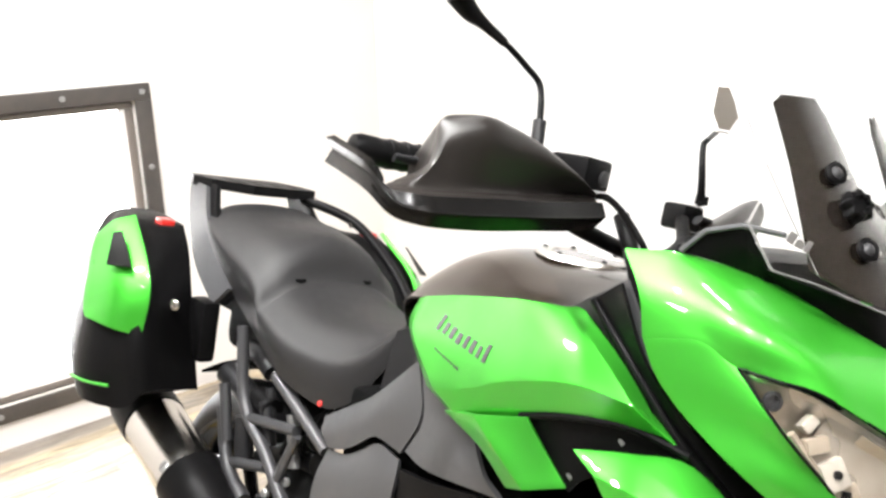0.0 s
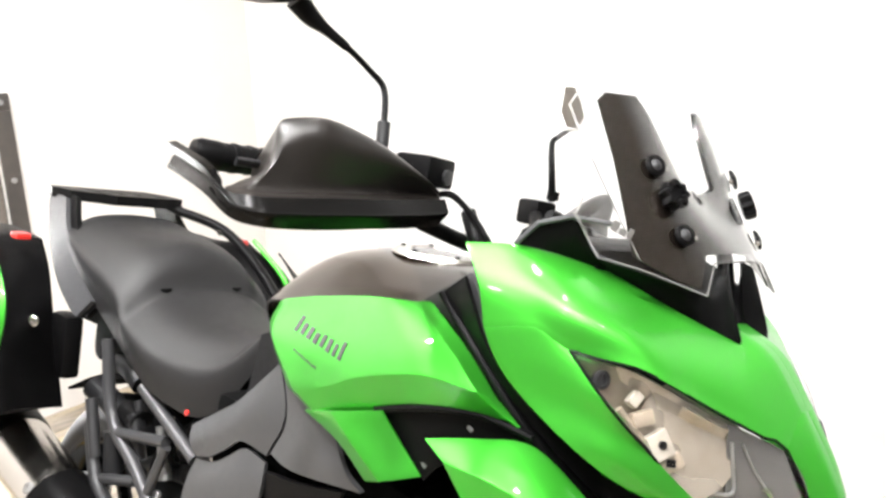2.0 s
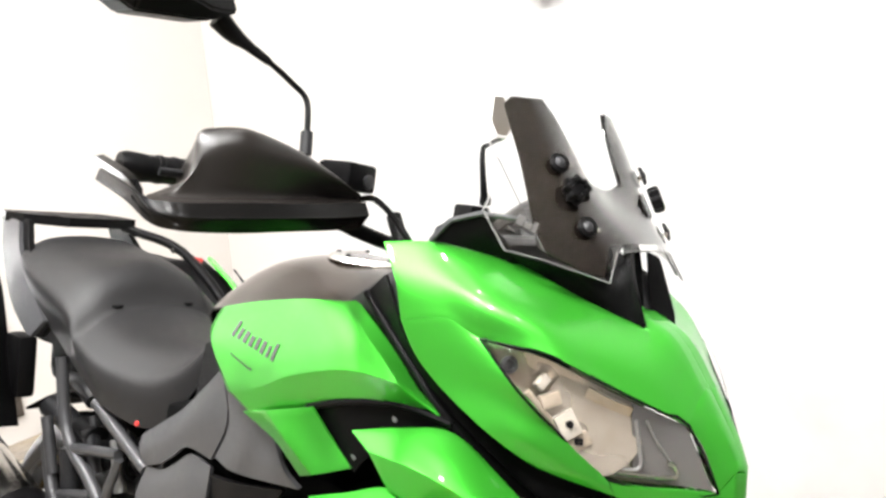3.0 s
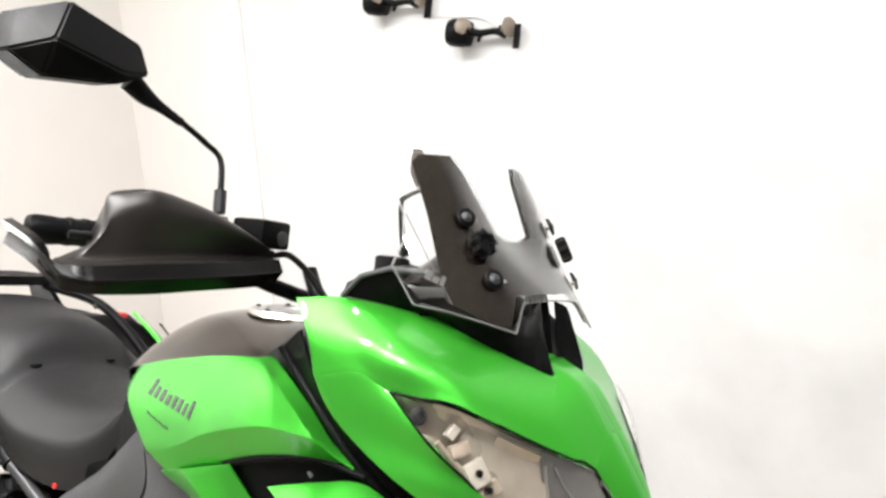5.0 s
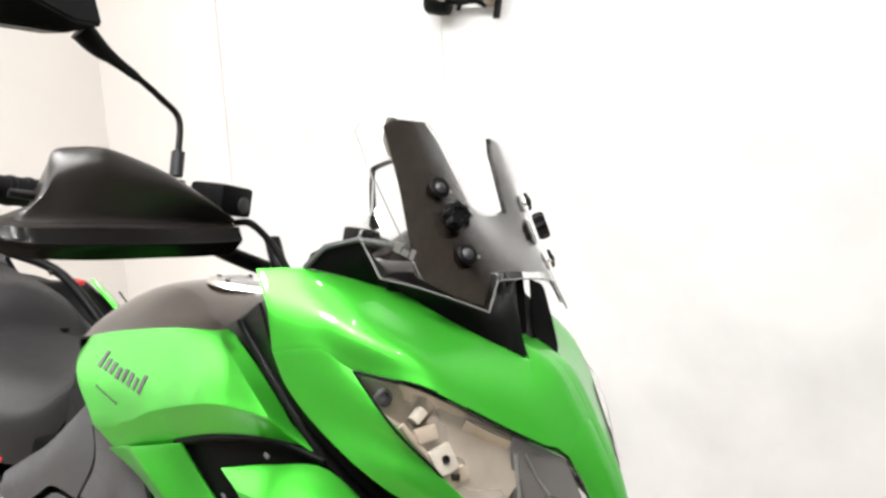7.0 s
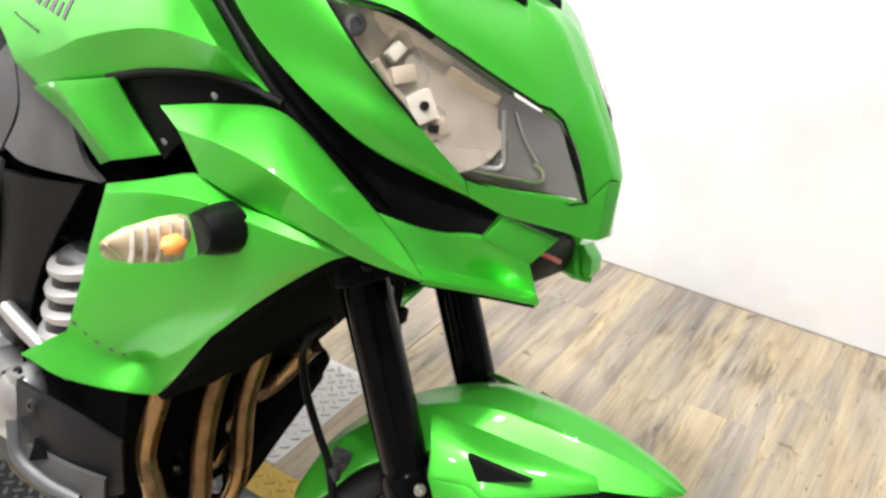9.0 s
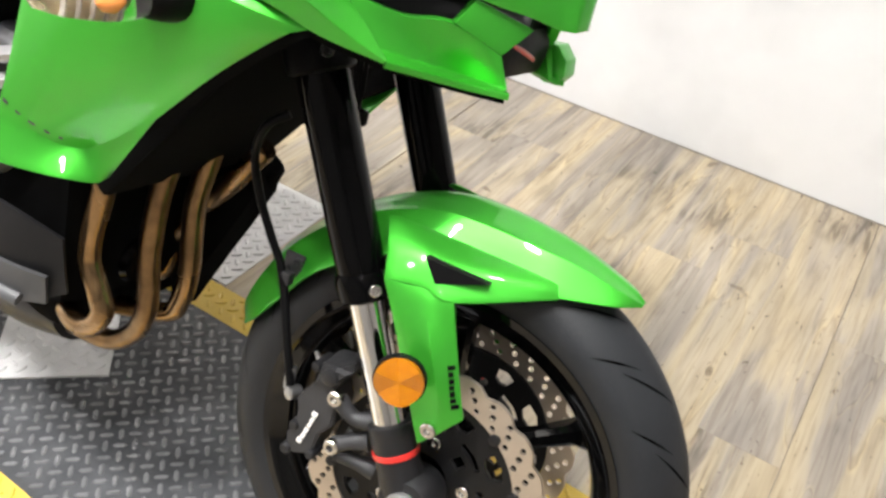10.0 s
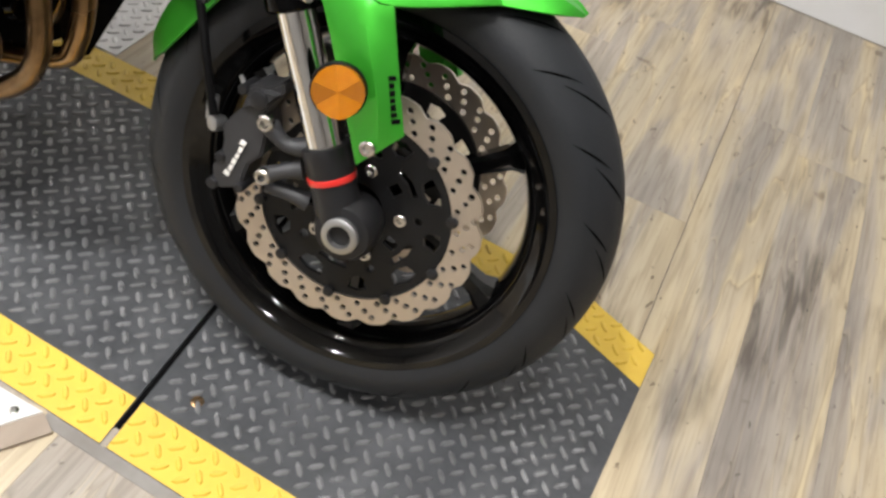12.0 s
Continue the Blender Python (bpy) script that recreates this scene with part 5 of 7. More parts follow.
    piece("base_trim", tube([q for a, b in zip(f([[(-0.324, -0.215, 1.131), (-0.303, -0.205, 1.159), (-0.274, -0.185, 1.171), (-0.239, -0.15, 1.168)]])[0], f([[(-0.324, -0.215, 1.131), (-0.303, -0.205, 1.159), (-0.274, -0.185, 1.171), (-0.239, -0.15, 1.168)]])[0][1:]) for q in (Vector(a).lerp(Vector(b), 0.06), Vector(a).lerp(Vector(b), 0.94))], 0.0032, 8, 3), GREY, "", cowl)
    # turn signal
    o = Vector((-0.262, s * 0.262, 0.800))
    sig = piece("turn_signal", tube([o, o + Vector((0, s * 0.022, 0.0)), o + Vector((-0.002, s * 0.038, -0.001))], [0.026, 0.024, 0.020], 16, 4), BLACK, "clear turn signal on a black stalk")
    c = o + Vector((-0.004, s * 0.078, -0.003))
    bm = lathe([(0.002, -0.062), (0.010, -0.056), (0.018, -0.034), (0.0235, 0.0), (0.0245, 0.022), (0.021, 0.042), (0.006, 0.047)], 24, None, Matrix.Translation(c) @ Matrix.Diagonal((1.0, -s, 0.85, 1)))
    lob = piece("signal_lens", bm, SIGNALG, "clear amber-tinted lens", sig)
    lob.visible_shadow = False
    piece("signal_bowl", lathe([(0.004, -0.048), (0.014, -0.030), (0.0195, 0.0), (0.020, 0.020), (0.012, 0.032)], 20, None, Matrix.Translation(c + Vector((-0.010, 0, 0))) @ Matrix.Diagonal((0.55, -s, 0.8, 1))), BOWLM, "", sig, angle=10)
    for q in range(5):
        piece("bowl_flute", box((0, 0, 0), (0.006, 0.0022, 0.030), 0.0008, None, Matrix.Translation(c + Vector((0.001, -s * (-0.032 + 0.013 * q), 0)))), LAMPH, "", sig)
    piece("signal_bulb", lathe([(0.002, -0.014), (0.007, -0.009), (0.0085, 0.003), (0.003, 0.012)], 14, None, Matrix.Translation(c + Vector((0.010, -s * 0.004, -0.001)))), BULB, "orange bulb", sig)

sl = [(-0.155, -0.02, 1.142), (-0.141, -0.02, 1.072)]
piece("slot_panel", loft([[(x - 0.012, y, z), (x - 0.020, 0, z), (x - 0.012, -y, z)] for x, y, z in [(sl[0][0] - 0.03, sl[0][1] * 1.2, sl[0][2] + 0.04)] + sl], 3, 3, 0.003, inward=MIDP), VOID, "dark slot between the base tips")
mouth = piece("intake", box((-0.075, 0, 0.803), (0.075, 0.125, 0.056), 0.02), BLACK, "black intake under the nose")
piece("intake_stripe", tube([(-0.041, -0.045, 0.815), (-0.037, -0.02, 0.808), (-0.037, 0.012, 0.797)], 0.0028, 8, 4), RED, "red edge", mouth)
piece("cowl_core", box((-0.28, 0, 0.90), (0.18, 0.22, 0.22), 0.02), VOID, "black structure behind the headlights")

# brand strokes and small print on the right tank panel
pA, pB = Vector((-0.672, -0.246, 0.962)), Vector((-0.544, -0.266, 0.945))
along = (pB - pA)
strokes("brand_stroke", panels[-1], LETTER, pA, along, Vector((-0.12, 0.25, 1)), 8, along.length / 15, 0.028, along.length / 17, 0.15, 0.0009, seed=5, onto=panels[-1])
strokes("print_stroke", panels[-1], LETTER, pA + Vector((0.02, -0.004, -0.030)), along + Vector((0, 0, -0.01)), Vector((-0.1, 0.25, 1)), 9, 0.004, 0.004, 0.003, 0.1, 0.0009, seed=8, onto=panels[-1])
SA, SB = Vector((-0.445, -0.296, 0.634)), Vector((-0.396, -0.272, 0.609))
strokes("model_stroke", panels[-2], LETTER, SA, SB - SA, Vector((0.15, 0.1, 1)), 5, 0.006, 0.0035, 0.0105, 0.0, 0.0009, seed=9, onto=shrouds[-1])

# -- windscreen --


def on_screen(y, z, off=0.0):
    dip = 0.03 * min(max((z - 1.15) / 0.07, 0), 1) * math.exp(-(y / 0.06) ** 2)
    bow = 2.5 - (0.7 * min(max((z - 1.2) / 0.08, 0), 1) if y > 0 else 0.0)
    return Vector((-0.12 - 0.65 * (z - 1.11) - bow * y * y - dip + off, y, z))


def screen_sheet(outline, off, thick, step=0.012):
    """A curved sheet cut to an outline given in (y, z)."""
    bm = bmesh.new()
    pts = [(y, z) for y, z in outline]
    edges = []
    vs = [bm.verts.new((y, 0, z)) for y, z in pts]
    edges = [bm.edges.new((vs[i], vs[(i + 1) % len(vs)])) for i in range(len(vs))]
    bmesh.ops.triangle_fill(bm, edges=edges, use_beauty=True, normal=(0, -1, 0))
    for _ in range(3):
        long = [e for e in bm.edges if e.calc_length() > step * 2]
        if long:
            bmesh.ops.subdivide_edges(bm, edges=long, cuts=1)
            bmesh.ops.triangulate(bm, faces=bm.faces[:])
    ext = bmesh.ops.extrude_face_region(bm, geom=bm.faces[:])
    top = {g for g in ext["geom"] if isinstance(g, bmesh.types.BMVert)}
    for v in bm.verts:
        p = on_screen(v.co.x, v.co.z, off + (thick if v in top else 0))
        v.co = p
    return bm


def mirror_outline(h):
    return [(y, z) for y, z in h] + [(-y, z) for y, z in reversed(h) if abs(y) > 1e-6]


CLEAR = [(0, 1.218), (0.040, 1.222), (0.057, 1.300), (0.072, 1.323), (0.125, 1.319), (0.156, 1.312), (0.167, 1.298), (0.168, 1.240), (0.180, 1.205), (0.199, 1.176), (0.194, 1.132), (0.163, 1.126), (0.099, 1.105), (0.070, 1.140), (0, 1.144)]
PLATE = [(0, 1.214), (0.022, 1.216), (0.042, 1.225), (0.060, 1.300), (0.073, 1.322), (0.118, 1.319), (0.131, 1.308), (0.139, 1.241), (0.150, 1.180), (0.158, 1.137), (0.122, 1.116), (0.099, 1.111), (0.073, 1.147), (0.03, 1.151), (0, 1.150)]
screen = piece("windscreen", screen_sheet(mirror_outline(CLEAR), 0.0, 0.003), SCREENG, "clear low windscreen on a dark smoked bracket")
screen.visible_shadow = False
piece("screen_plate", screen_sheet(mirror_outline(PLATE), -0.006, 0.003), SMOKE, "dark smoked screen plate", screen)
rimc = [on_screen(y, z, 0.0015) for y, z in mirror_outline(CLEAR)]
for a, b in zip(rimc, rimc[1:] + rimc[:1]):
    low = max(a.z, b.z) < 1.19
    piece("polished_edge", tube([a, a.lerp(b, 0.5), b], 0.0008 if low else 0.0005, 6, 2), FROST if low else SCREENG, "", screen)
for y in (-0.164, 0.164):
    piece("polished_edge", tube([on_screen(y * 1.02, 1.24, 0.004), on_screen(y, 1.19, 0.004), on_screen(y * 0.97, 1.135, 0.004)], 0.0007, 6, 4), FROST, "", screen)
for s in (-1, 1):
    n = Vector((0.8, s * 0.42, 0.45)).normalized()
    p = on_screen(s * 0.100, 1.207, 0.008)
    bm = bmesh.new()
    ring = []
    for k in range(48):
        a = 2 * math.pi * k / 48
        ring.append((0.0165 + 0.0022 * math.cos(a * 8)) * 1.0)
    mk = axis(p, n)
    loops = []
    for h, sc in ((0, 0.9), (0.004, 1.0), (0.013, 1.0), (0.016, 0.86), (0.0165, 0.55), (0.013, 0.5)):
        loops.append([bm.verts.new(mk @ Vector((sc * ring[k] * math.cos(2 * math.pi * k / 48), h, sc * ring[k] * math.sin(2 * math.pi * k / 48)))) for k in range(48)])
    for r, q in zip(loops, loops[1:]):
        for k in range(48):
            bm.faces.new((r[k], r[(k + 1) % 48], q[(k + 1) % 48], q[k]))
    bm.faces.new(loops[-1]), bm.faces.new(loops[0][::-1])
    piece("screen_knob", bm, BLACK, "black fluted adjuster knob", screen)
    for z in (1.241, 1.167):
        q = on_screen(s * 0.103, z, 0.008)
        piece("screen_grommet", lathe([(0.013, 0), (0.013, 0.003), (0.010, 0.005), (0.008, 0.005), (0.008, 0.002)], 24, None, axis(q, n)), BLACK, "", screen)
        piece("screen_screw", lathe([(0.0075, 0.0015), (0.0072, 0.004), (0.004, 0.0065), (0.001, 0.007)], 18, None, axis(q, n)), CALM, "", screen)
        pin = on_screen(s * 0.090, z - 0.004, 0.004)
        piece("screen_pin", lathe([(0.0010, 0), (0.0034, 0.0015), (0.0036, 0.0035), (0.0024, 0.0058), (0.0004, 0.0066)], 14, None, axis(pin, n)), CHROME, "", screen)
strokes("mark_stroke", screen, ALLOY, on_screen(-0.176, 1.164, 0.004), on_screen(-0.156, 1.152) - on_screen(-0.176, 1.164), (0.2, 0, 1), 3, 0.007, 0.012, 0.0015, 0.15, 0.0008, seed=2)
piece("dashboard", box((-0.325, 0, 1.085), (0.13, 0.27, 0.11), 0.02, None, None), BLACK, "black instrument housing")

# -- handlebar, guards, mirrors --
FRONT = STEERED
GT = [(-0.477, -0.21, 1.164), (-0.484, -0.25, 1.183), (-0.496, -0.3, 1.202), (-0.507, -0.345, 1.213), (-0.514, -0.385, 1.218), (-0.532, -0.41, 1.214), (-0.547, -0.425, 1.205), (-0.546, -0.43, 1.175), (-0.548, -0.438, 1.151), (-0.57, -0.452, 1.135)]
GR = [(-0.472, -0.21, 1.154), (-0.481, -0.265, 1.146), (-0.484, -0.33, 1.139), (-0.495, -0.39, 1.133), (-0.509, -0.445, 1.126), (-0.52, -0.475, 1.123), (-0.545, -0.487, 1.124), (-0.585, -0.487, 1.145), (-0.690, -0.452, 1.164)]
GB = [(-0.472, -0.21, 1.122), (-0.473, -0.265, 1.115), (-0.48, -0.33, 1.108), (-0.487, -0.39, 1.101), (-0.494, -0.445, 1.097), (-0.505, -0.475, 1.096), (-0.534, -0.487, 1.1), (-0.581, -0.487, 1.121), (-0.686, -0.452, 1.139)]
MH = [(x + 0.001, y, z) for x, y, z in [(-0.685, -0.475, 1.415), (-0.634, -0.44, 1.434), (-0.635, -0.33, 1.412), (-0.624, -0.32, 1.374), (-0.623, -0.37, 1.35), (-0.65, -0.455, 1.339), (-0.672, -0.49, 1.363)]]
MS = [(-0.561, -0.231, 1.209), (-0.566, -0.228, 1.24), (-0.586, -0.215, 1.284), (-0.599, -0.235, 1.304), (-0.614, -0.265, 1.324), (-0.645, -0.305, 1.351)]
bar = fpiece("handlebar", tube([(-0.640, 0.425, 1.160), (-0.59, 0.26, 1.163), (-0.53, 0.15, 1.12), (-0.50, 0, 1.095), (-0.53, -0.15, 1.12), (-0.59, -0.26, 1.163), (-0.640, -0.425, 1.160)], 0.011, 14, 6), BLACK, "black handlebar")
for s in (-1, 1):
    k = (lambda p: (p[0], p[1] * -s, p[2]))
    fpiece("grip", tube([(-0.640, s * 0.425, 1.160), (-0.625, s * 0.375, 1.162), (-0.612, s * 0.31, 1.165)], [0.0165, 0.0165, 0.0165], 18, 5), BLACK, "ribbed black rubber grip", bar)
    for q in range(5):
        gp = Vector((-0.634, s * 0.405, 1.161)).lerp(Vector((-0.614, s * 0.33, 1.164)), q / 4)
        fpiece("grip_rib", lathe([(0.0162, -0.004), (0.0176, -0.003), (0.0176, 0.003), (0.0162, 0.004)], 16, None, axis(gp, (-0.3, s, 0))), BLACK, "", bar)
    fpiece("bar_end", lathe([(0.010, -0.004), (0.0165, -0.003), (0.0175, 0.004), (0.0175, 0.024), (0.0150, 0.031), (0.006, 0.032)], 24, None, axis((-0.638, s * 0.421, 1.160), (-0.32, s, 0))), BLACK, "dark bar end weight", bar)
    fpiece("grip_flange", lathe([(0.016, 0), (0.023, 0.001), (0.023, 0.005), (0.016, 0.006)], 20, None, axis((-0.610, s * 0.30, 1.166), (-0.3, s, 0))), BLACK, "", bar)
    fpiece("switchgear", box((0, 0, 0), (0.05, 0.05, 0.045), 0.008, None, Matrix.Translation((-0.595, s * 0.265, 1.165)) @ Matrix.Rotation(0.25 * -s, 4, "Z")), BLACK, "", bar)
    fpiece("lever", tube([(-0.545, s * 0.22, 1.165), (-0.555, s * 0.30, 1.162), (-0.60, s * 0.43, 1.158)], [0.010, 0.008, 0.006], 10, 6, None, 0.6), DKALLOY, "", bar)
    if s > 0:
        res = bar
    else:
        res = fpiece("reservoir", box((-0.515, s * 0.195, 1.188), (0.055, 0.058, 0.038), 0.006, None, None), BLACK, "black brake fluid reservoir")
    if s < 0:
        fpiece("sight_glass", lathe([(0.010, 0), (0.010, 0.003), (0.006, 0.004)], 16, None, axis((-0.487, s * 0.185, 1.184), (1, 0, 0))), CALM, "", res)
    # guard: upper dome, rim ledge and lower skirt
    lip = crom(GR[:7], 6)
    lip = [lip[round(6 * q)] for q in (0, 0.73, 1.54, 2.25, 3.0, 3.55, 3.9, 4.3, 5.0, 6.0)]
    high = [max(0.0, min(1.0, (t[2] - r.z) / 0.03)) for t, r in zip(GT, lip)]
    crest = [(t[0] - 0.016 * h, t[1] + 0.012 * h, t[2] - 0.003 * h) for t, h in zip(GT, high)]
    backtop = [(t[0] - 0.060 * h, t[1] + 0.030 * h, t[2] - 0.045 * h) for t, h in zip(GT, high)]
    foot = [r.lerp(Vector(t), 0.42) * (1 - h) + (r + Vector((-0.018, 0.006, 0.008))) * h for t, r, h in zip(GT, lip, high)]
    waist = [f.lerp(Vector(t), 0.30) + Vector((0.003, 0, 0)) * h for t, f, h in zip(GT, foot, high)]
    front = [f.lerp(Vector(t), 0.70) + Vector((0.009, -0.002, 0.002)) * h for t, f, h in zip(GT, foot, high)]
    edge_row = [r + Vector((0.006, -0.001, -0.002)) for r in lip]
    rows = [backtop, crest, GT, front, waist, foot, [r.lerp(f, 0.25) + Vector((0, 0, 0.001)) for r, f in zip(lip, foot)], edge_row]
    guard = fpiece("hand_guard", loft([[k(tuple(p)) for p in r] for r in rows], 4, 4, 0.004, inward=(-0.62, s * 0.33, 1.14)), GUARDM, "black plastic hand guard with a raised upper dome")
    skirt_mid = [tuple(Vector(a).lerp(Vector(b), 0.5) + Vector((0.016, -0.004 if i < 5 else -0.006, 0))) for i, (a, b) in enumerate(zip(GR, GB))]
    skirt_top = [tuple(Vector(r) + Vector((0.008 if i < 6 else 0.002, -0.003, 0.0025))) for i, r in enumerate(GR)]
    rows = [skirt_top, [tuple(Vector(a).lerp(Vector(b), 0.25) + Vector((0.004, 0, 0))) for a, b in zip(skirt_mid, GR)], skirt_mid, GB]
    fpiece("guard_skirt", loft([[k(p) for p in r] for r in rows], 5, 4, 0.010, inward=(-0.62, s * 0.33, 1.14)), SKIRTM, "", guard)
    # mirror
    if s > 0:
        stem = [(-0.557, 0.244, 1.19), (-0.556, 0.226, 1.23), (-0.569, 0.232, 1.283), (-0.575, 0.258, 1.299), (-0.646, 0.442, 1.34)]
        mirror = fpiece("mirror", tube(stem, [0.0075, 0.0062, 0.005, 0.0045, 0.0045], 12, 5), BLACK, "small folded mirror on a cranked stem")
        fpiece("stem_nut", lathe([(0.012, 0), (0.012, 0.015)], 6, None, axis(stem[0], (0, 0, 1))), BLACK, "", mirror)
        head = [Vector(p) for p in [(-0.601, 0.296, 1.399), (-0.579, 0.296, 1.399), (-0.561, 0.296, 1.372), (-0.547, 0.296, 1.343), (-0.559, 0.296, 1.317), (-0.582, 0.296, 1.318), (-0.601, 0.296, 1.35)]]
        mid = sum(head, Vector()) / len(head)
        bm = bmesh.new()
        rims = [[bm.verts.new(mid + (p - mid) * q + Vector((-0.6, 0.8, 0)) * d) for p in head] for q, d in ((0.93, -0.004), (1.0, 0.0), (1.0, 0.008), (0.7, 0.022))]
        for ra, rb in zip(rims, rims[1:]):
            for i in range(len(head)):
                bm.faces.new((ra[i], ra[(i + 1) % len(head)], rb[(i + 1) % len(head)], rb[i]))
        bm.faces.new(rims[0]), bm.faces.new(rims[-1][::-1])
        # The pale colour stands in for bloom around the thin housing.
        fpiece("mirror_head", bm, WIRE, "mirror housing, bright bloom put in as pale colour", mirror, angle=25)
        bm = bmesh.new()
        bm.faces.new([bm.verts.new(mid + (p - mid) * 0.88 - Vector((-0.6, 0.8, 0)) * 0.0045) for p in head])
        fpiece("mirror_face", bm, MIRRORM, "silvered mirror face", mirror, smooth=False)
        continue
    mirror = fpiece("mirror", tube([k(p) for p in MS], 0.0042, 12, 6), BLACK, "black mirror on an angled stem")
    fpiece("stem_collar", tube([k(MS[0]), k(tuple(Vector(MS[0]).lerp(Vector(MS[1]), 1.0)))], 0.0085, 14, 2), DKALLOY, "", mirror)
    fpiece("stem_nut", lathe([(0.013, 0), (0.013, 0.016)], 6, None, axis(k((MS[0][0], MS[0][1], MS[0][2] - 0.02)), (0, 0, 1))), BLACK, "", mirror)
    fpiece("stem_boot", tube([k(MS[-2]), k(tuple(Vector(MS[-2]).lerp(Vector(MS[-1]), 0.6))), k(MS[-1]), k((MS[-1][0] - 0.008, MS[-1][1] - 0.022, MS[-1][2] + 0.016))], [0.0055, 0.0075, 0.012, 0.015], 14, 4), BLACK, "", mirror)
    cen = sum((Vector(p) for p in MH), Vector()) / len(MH)
    spot = (lambda v: Vector(k(tuple(v))))
    bm = bmesh.new()
    backv = Vector((-0.045, 0.004, 0.0))
    rim1 = [bm.verts.new(spot(Vector(p) + backv)) for p in MH]
    rim2 = [bm.verts.new(spot(p)) for p in MH]
    ridge = [bm.verts.new(spot(cen + Vector((0.028, -0.055, -0.004)))), bm.verts.new(spot(cen + Vector((0.030, 0.045, -0.018))))]
    n = len(MH)
    for i in range(n):
        bm.faces.new((rim1[i], rim1[(i + 1) % n], rim2[(i + 1) % n], rim2[i]))
    bm.faces.new(rim1)
    bm.faces.new((rim2[0], rim2[1], ridge[0]))
    bm.faces.new((rim2[1], rim2[2], ridge[1], ridge[0]))
    bm.faces.new((rim2[2], rim2[3], ridge[1]))
    bm.faces.new((rim2[3], rim2[4], ridge[1]))
    bm.faces.new((rim2[4], rim2[5], ridge[0], ridge[1]))
    bm.faces.new((rim2[5], rim2[6], ridge[0]))
    bm.faces.new((rim2[6], rim2[0], ridge[0]))
    bmesh.ops.recalc_face_normals(bm, faces=bm.faces)
    bmesh.ops.bevel(bm, geom=[e for e in bm.edges], offset=0.003, segments=2, affect="EDGES")
    fpiece("mirror_head", bm, BLACK, "faceted mirror housing", mirror, angle=25)
    bm = bmesh.new()
    bm.faces.new([bm.verts.new(spot(Vector(p).lerp(cen, 0.08) + backv * 1.05)) for p in MH])
    fpiece("mirror_face", bm, MIRRORM, "silvered mirror face", mirror, smooth=False)
fpiece("brake_line", tube([(-0.505, -0.175, 1.161), (-0.487, -0.17, 1.164), (-0.472, -0.16, 1.154), (-0.454, -0.15, 1.135), (-0.436, -0.145, 1.114), (-0.43, -0.13, 1.095)], 0.0045, 10, 6), BLACK, "black brake line")
fpiece("bar_riser", tube([(-0.50, -0.10, 1.145), (-0.46, -0.115, 1.09), (-0.43, -0.12, 1.03)], 0.011, 12, 4), BLACK, "black bar riser")

# -- tank --
tank_rows = []
for x, w, zt, ze in ((-0.44, 0.17, 1.055, 1.035), (-0.52, 0.19, 1.070, 1.02), (-0.62, 0.195, 1.074, 1.00), (-0.70, 0.19, 1.072, 0.985), (-0.78, 0.175, 1.052, 0.97), (-0.835, 0.14, 1.01, 0.945), (-0.865, 0.10, 0.95, 0.90)):
    row = []
    for u in (-1, -0.82, -0.5, -0.2, 0.2, 0.5, 0.82, 1):
        row.append((x - 0.02 * u * u, u * w, ze + (zt - ze) * (1 - abs(u) ** 2.4)))
    tank_rows.append(row)
tank = piece("fuel_tank", loft(tank_rows, 4, 5, 0.004, inward=(-0.65, 0, 0.8)), TANKM, "glossy dark brown fuel tank top")
cap = axis((-0.615, 0.0, 1.0725), (0.02, 0, 1))
piece("filler_ring", lathe([(0.052, 0.001), (0.054, 0.005), (0.064, 0.007), (0.076, 0.005), (0.080, -0.002)], 48, None, cap), STEEL, "brushed silver filler ring", tank)
piece("filler_cap", lathe([(0.001, 0.004), (0.044, 0.004), (0.050, 0.003), (0.052, 0.0)], 40, None, cap), ALLOY, "", tank)
for kk in range(6):
    a = kk * math.pi / 3
    piece("cap_screw", bolt(cap @ Vector((0.066 * math.cos(a), 0.0066, 0.066 * math.sin(a))), (0, 0, 1), 0.004, 0.002), DKALLOY, "", tank)
piece("tank_core", box((-0.60, 0, 0.90), (0.34, 0.30, 0.18), 0.03), VOID, "black lower tank and airbox")

# -- seat --
seat_rows = []
for x, w, zt, zs, e in ((-0.880, 0.072, 0.935, 0.918, 3), (-0.905, 0.098, 0.908, 0.862, 3), (-0.94, 0.122, 0.886, 0.790, 3), (-0.975, 0.138, 0.876, 0.742, 3), (-1.02, 0.153, 0.870, 0.716, 3), (-1.08, 0.166, 0.868, 0.718, 3), (-1.15, 0.178, 0.874, 0.735, 3), (-1.222, 0.176, 0.893, 0.764, 3), (-1.240, 0.175, 0.908, 0.772, 2.6), (-1.258, 0.174, 0.956, 0.780, 2.2), (-1.285, 0.174, 0.984, 0.795, 2.2), (-1.34, 0.173, 0.993, 0.824, 2.6), (-1.44, 0.170, 0.999, 0.870, 3), (-1.54, 0.150, 1.010, 0.92, 3), (-1.61, 0.10, 1.000, 0.95, 3)):
    row = [(x + 0.01, -w * 0.93, zs)]
    for u in (-1, -0.86, -0.55, 0, 0.55, 0.86, 1):
        row.append((x, u * w, zs + (zt - zs) * (0.45 + 0.55 * (1 - abs(u) ** e))))
    row.append((x + 0.01, w * 0.93, zs))
    seat_rows.append(row)
seat = piece("seat", loft(seat_rows, 3, 5, 0.012, inward=(-1.2, 0, 0.7)), VINYL, "two-level black vinyl touring seat")
seat_tree = BVHTree.FromPolygons([v.co for v in seat.data.vertices], [f.vertices for f in seat.data.polygons])
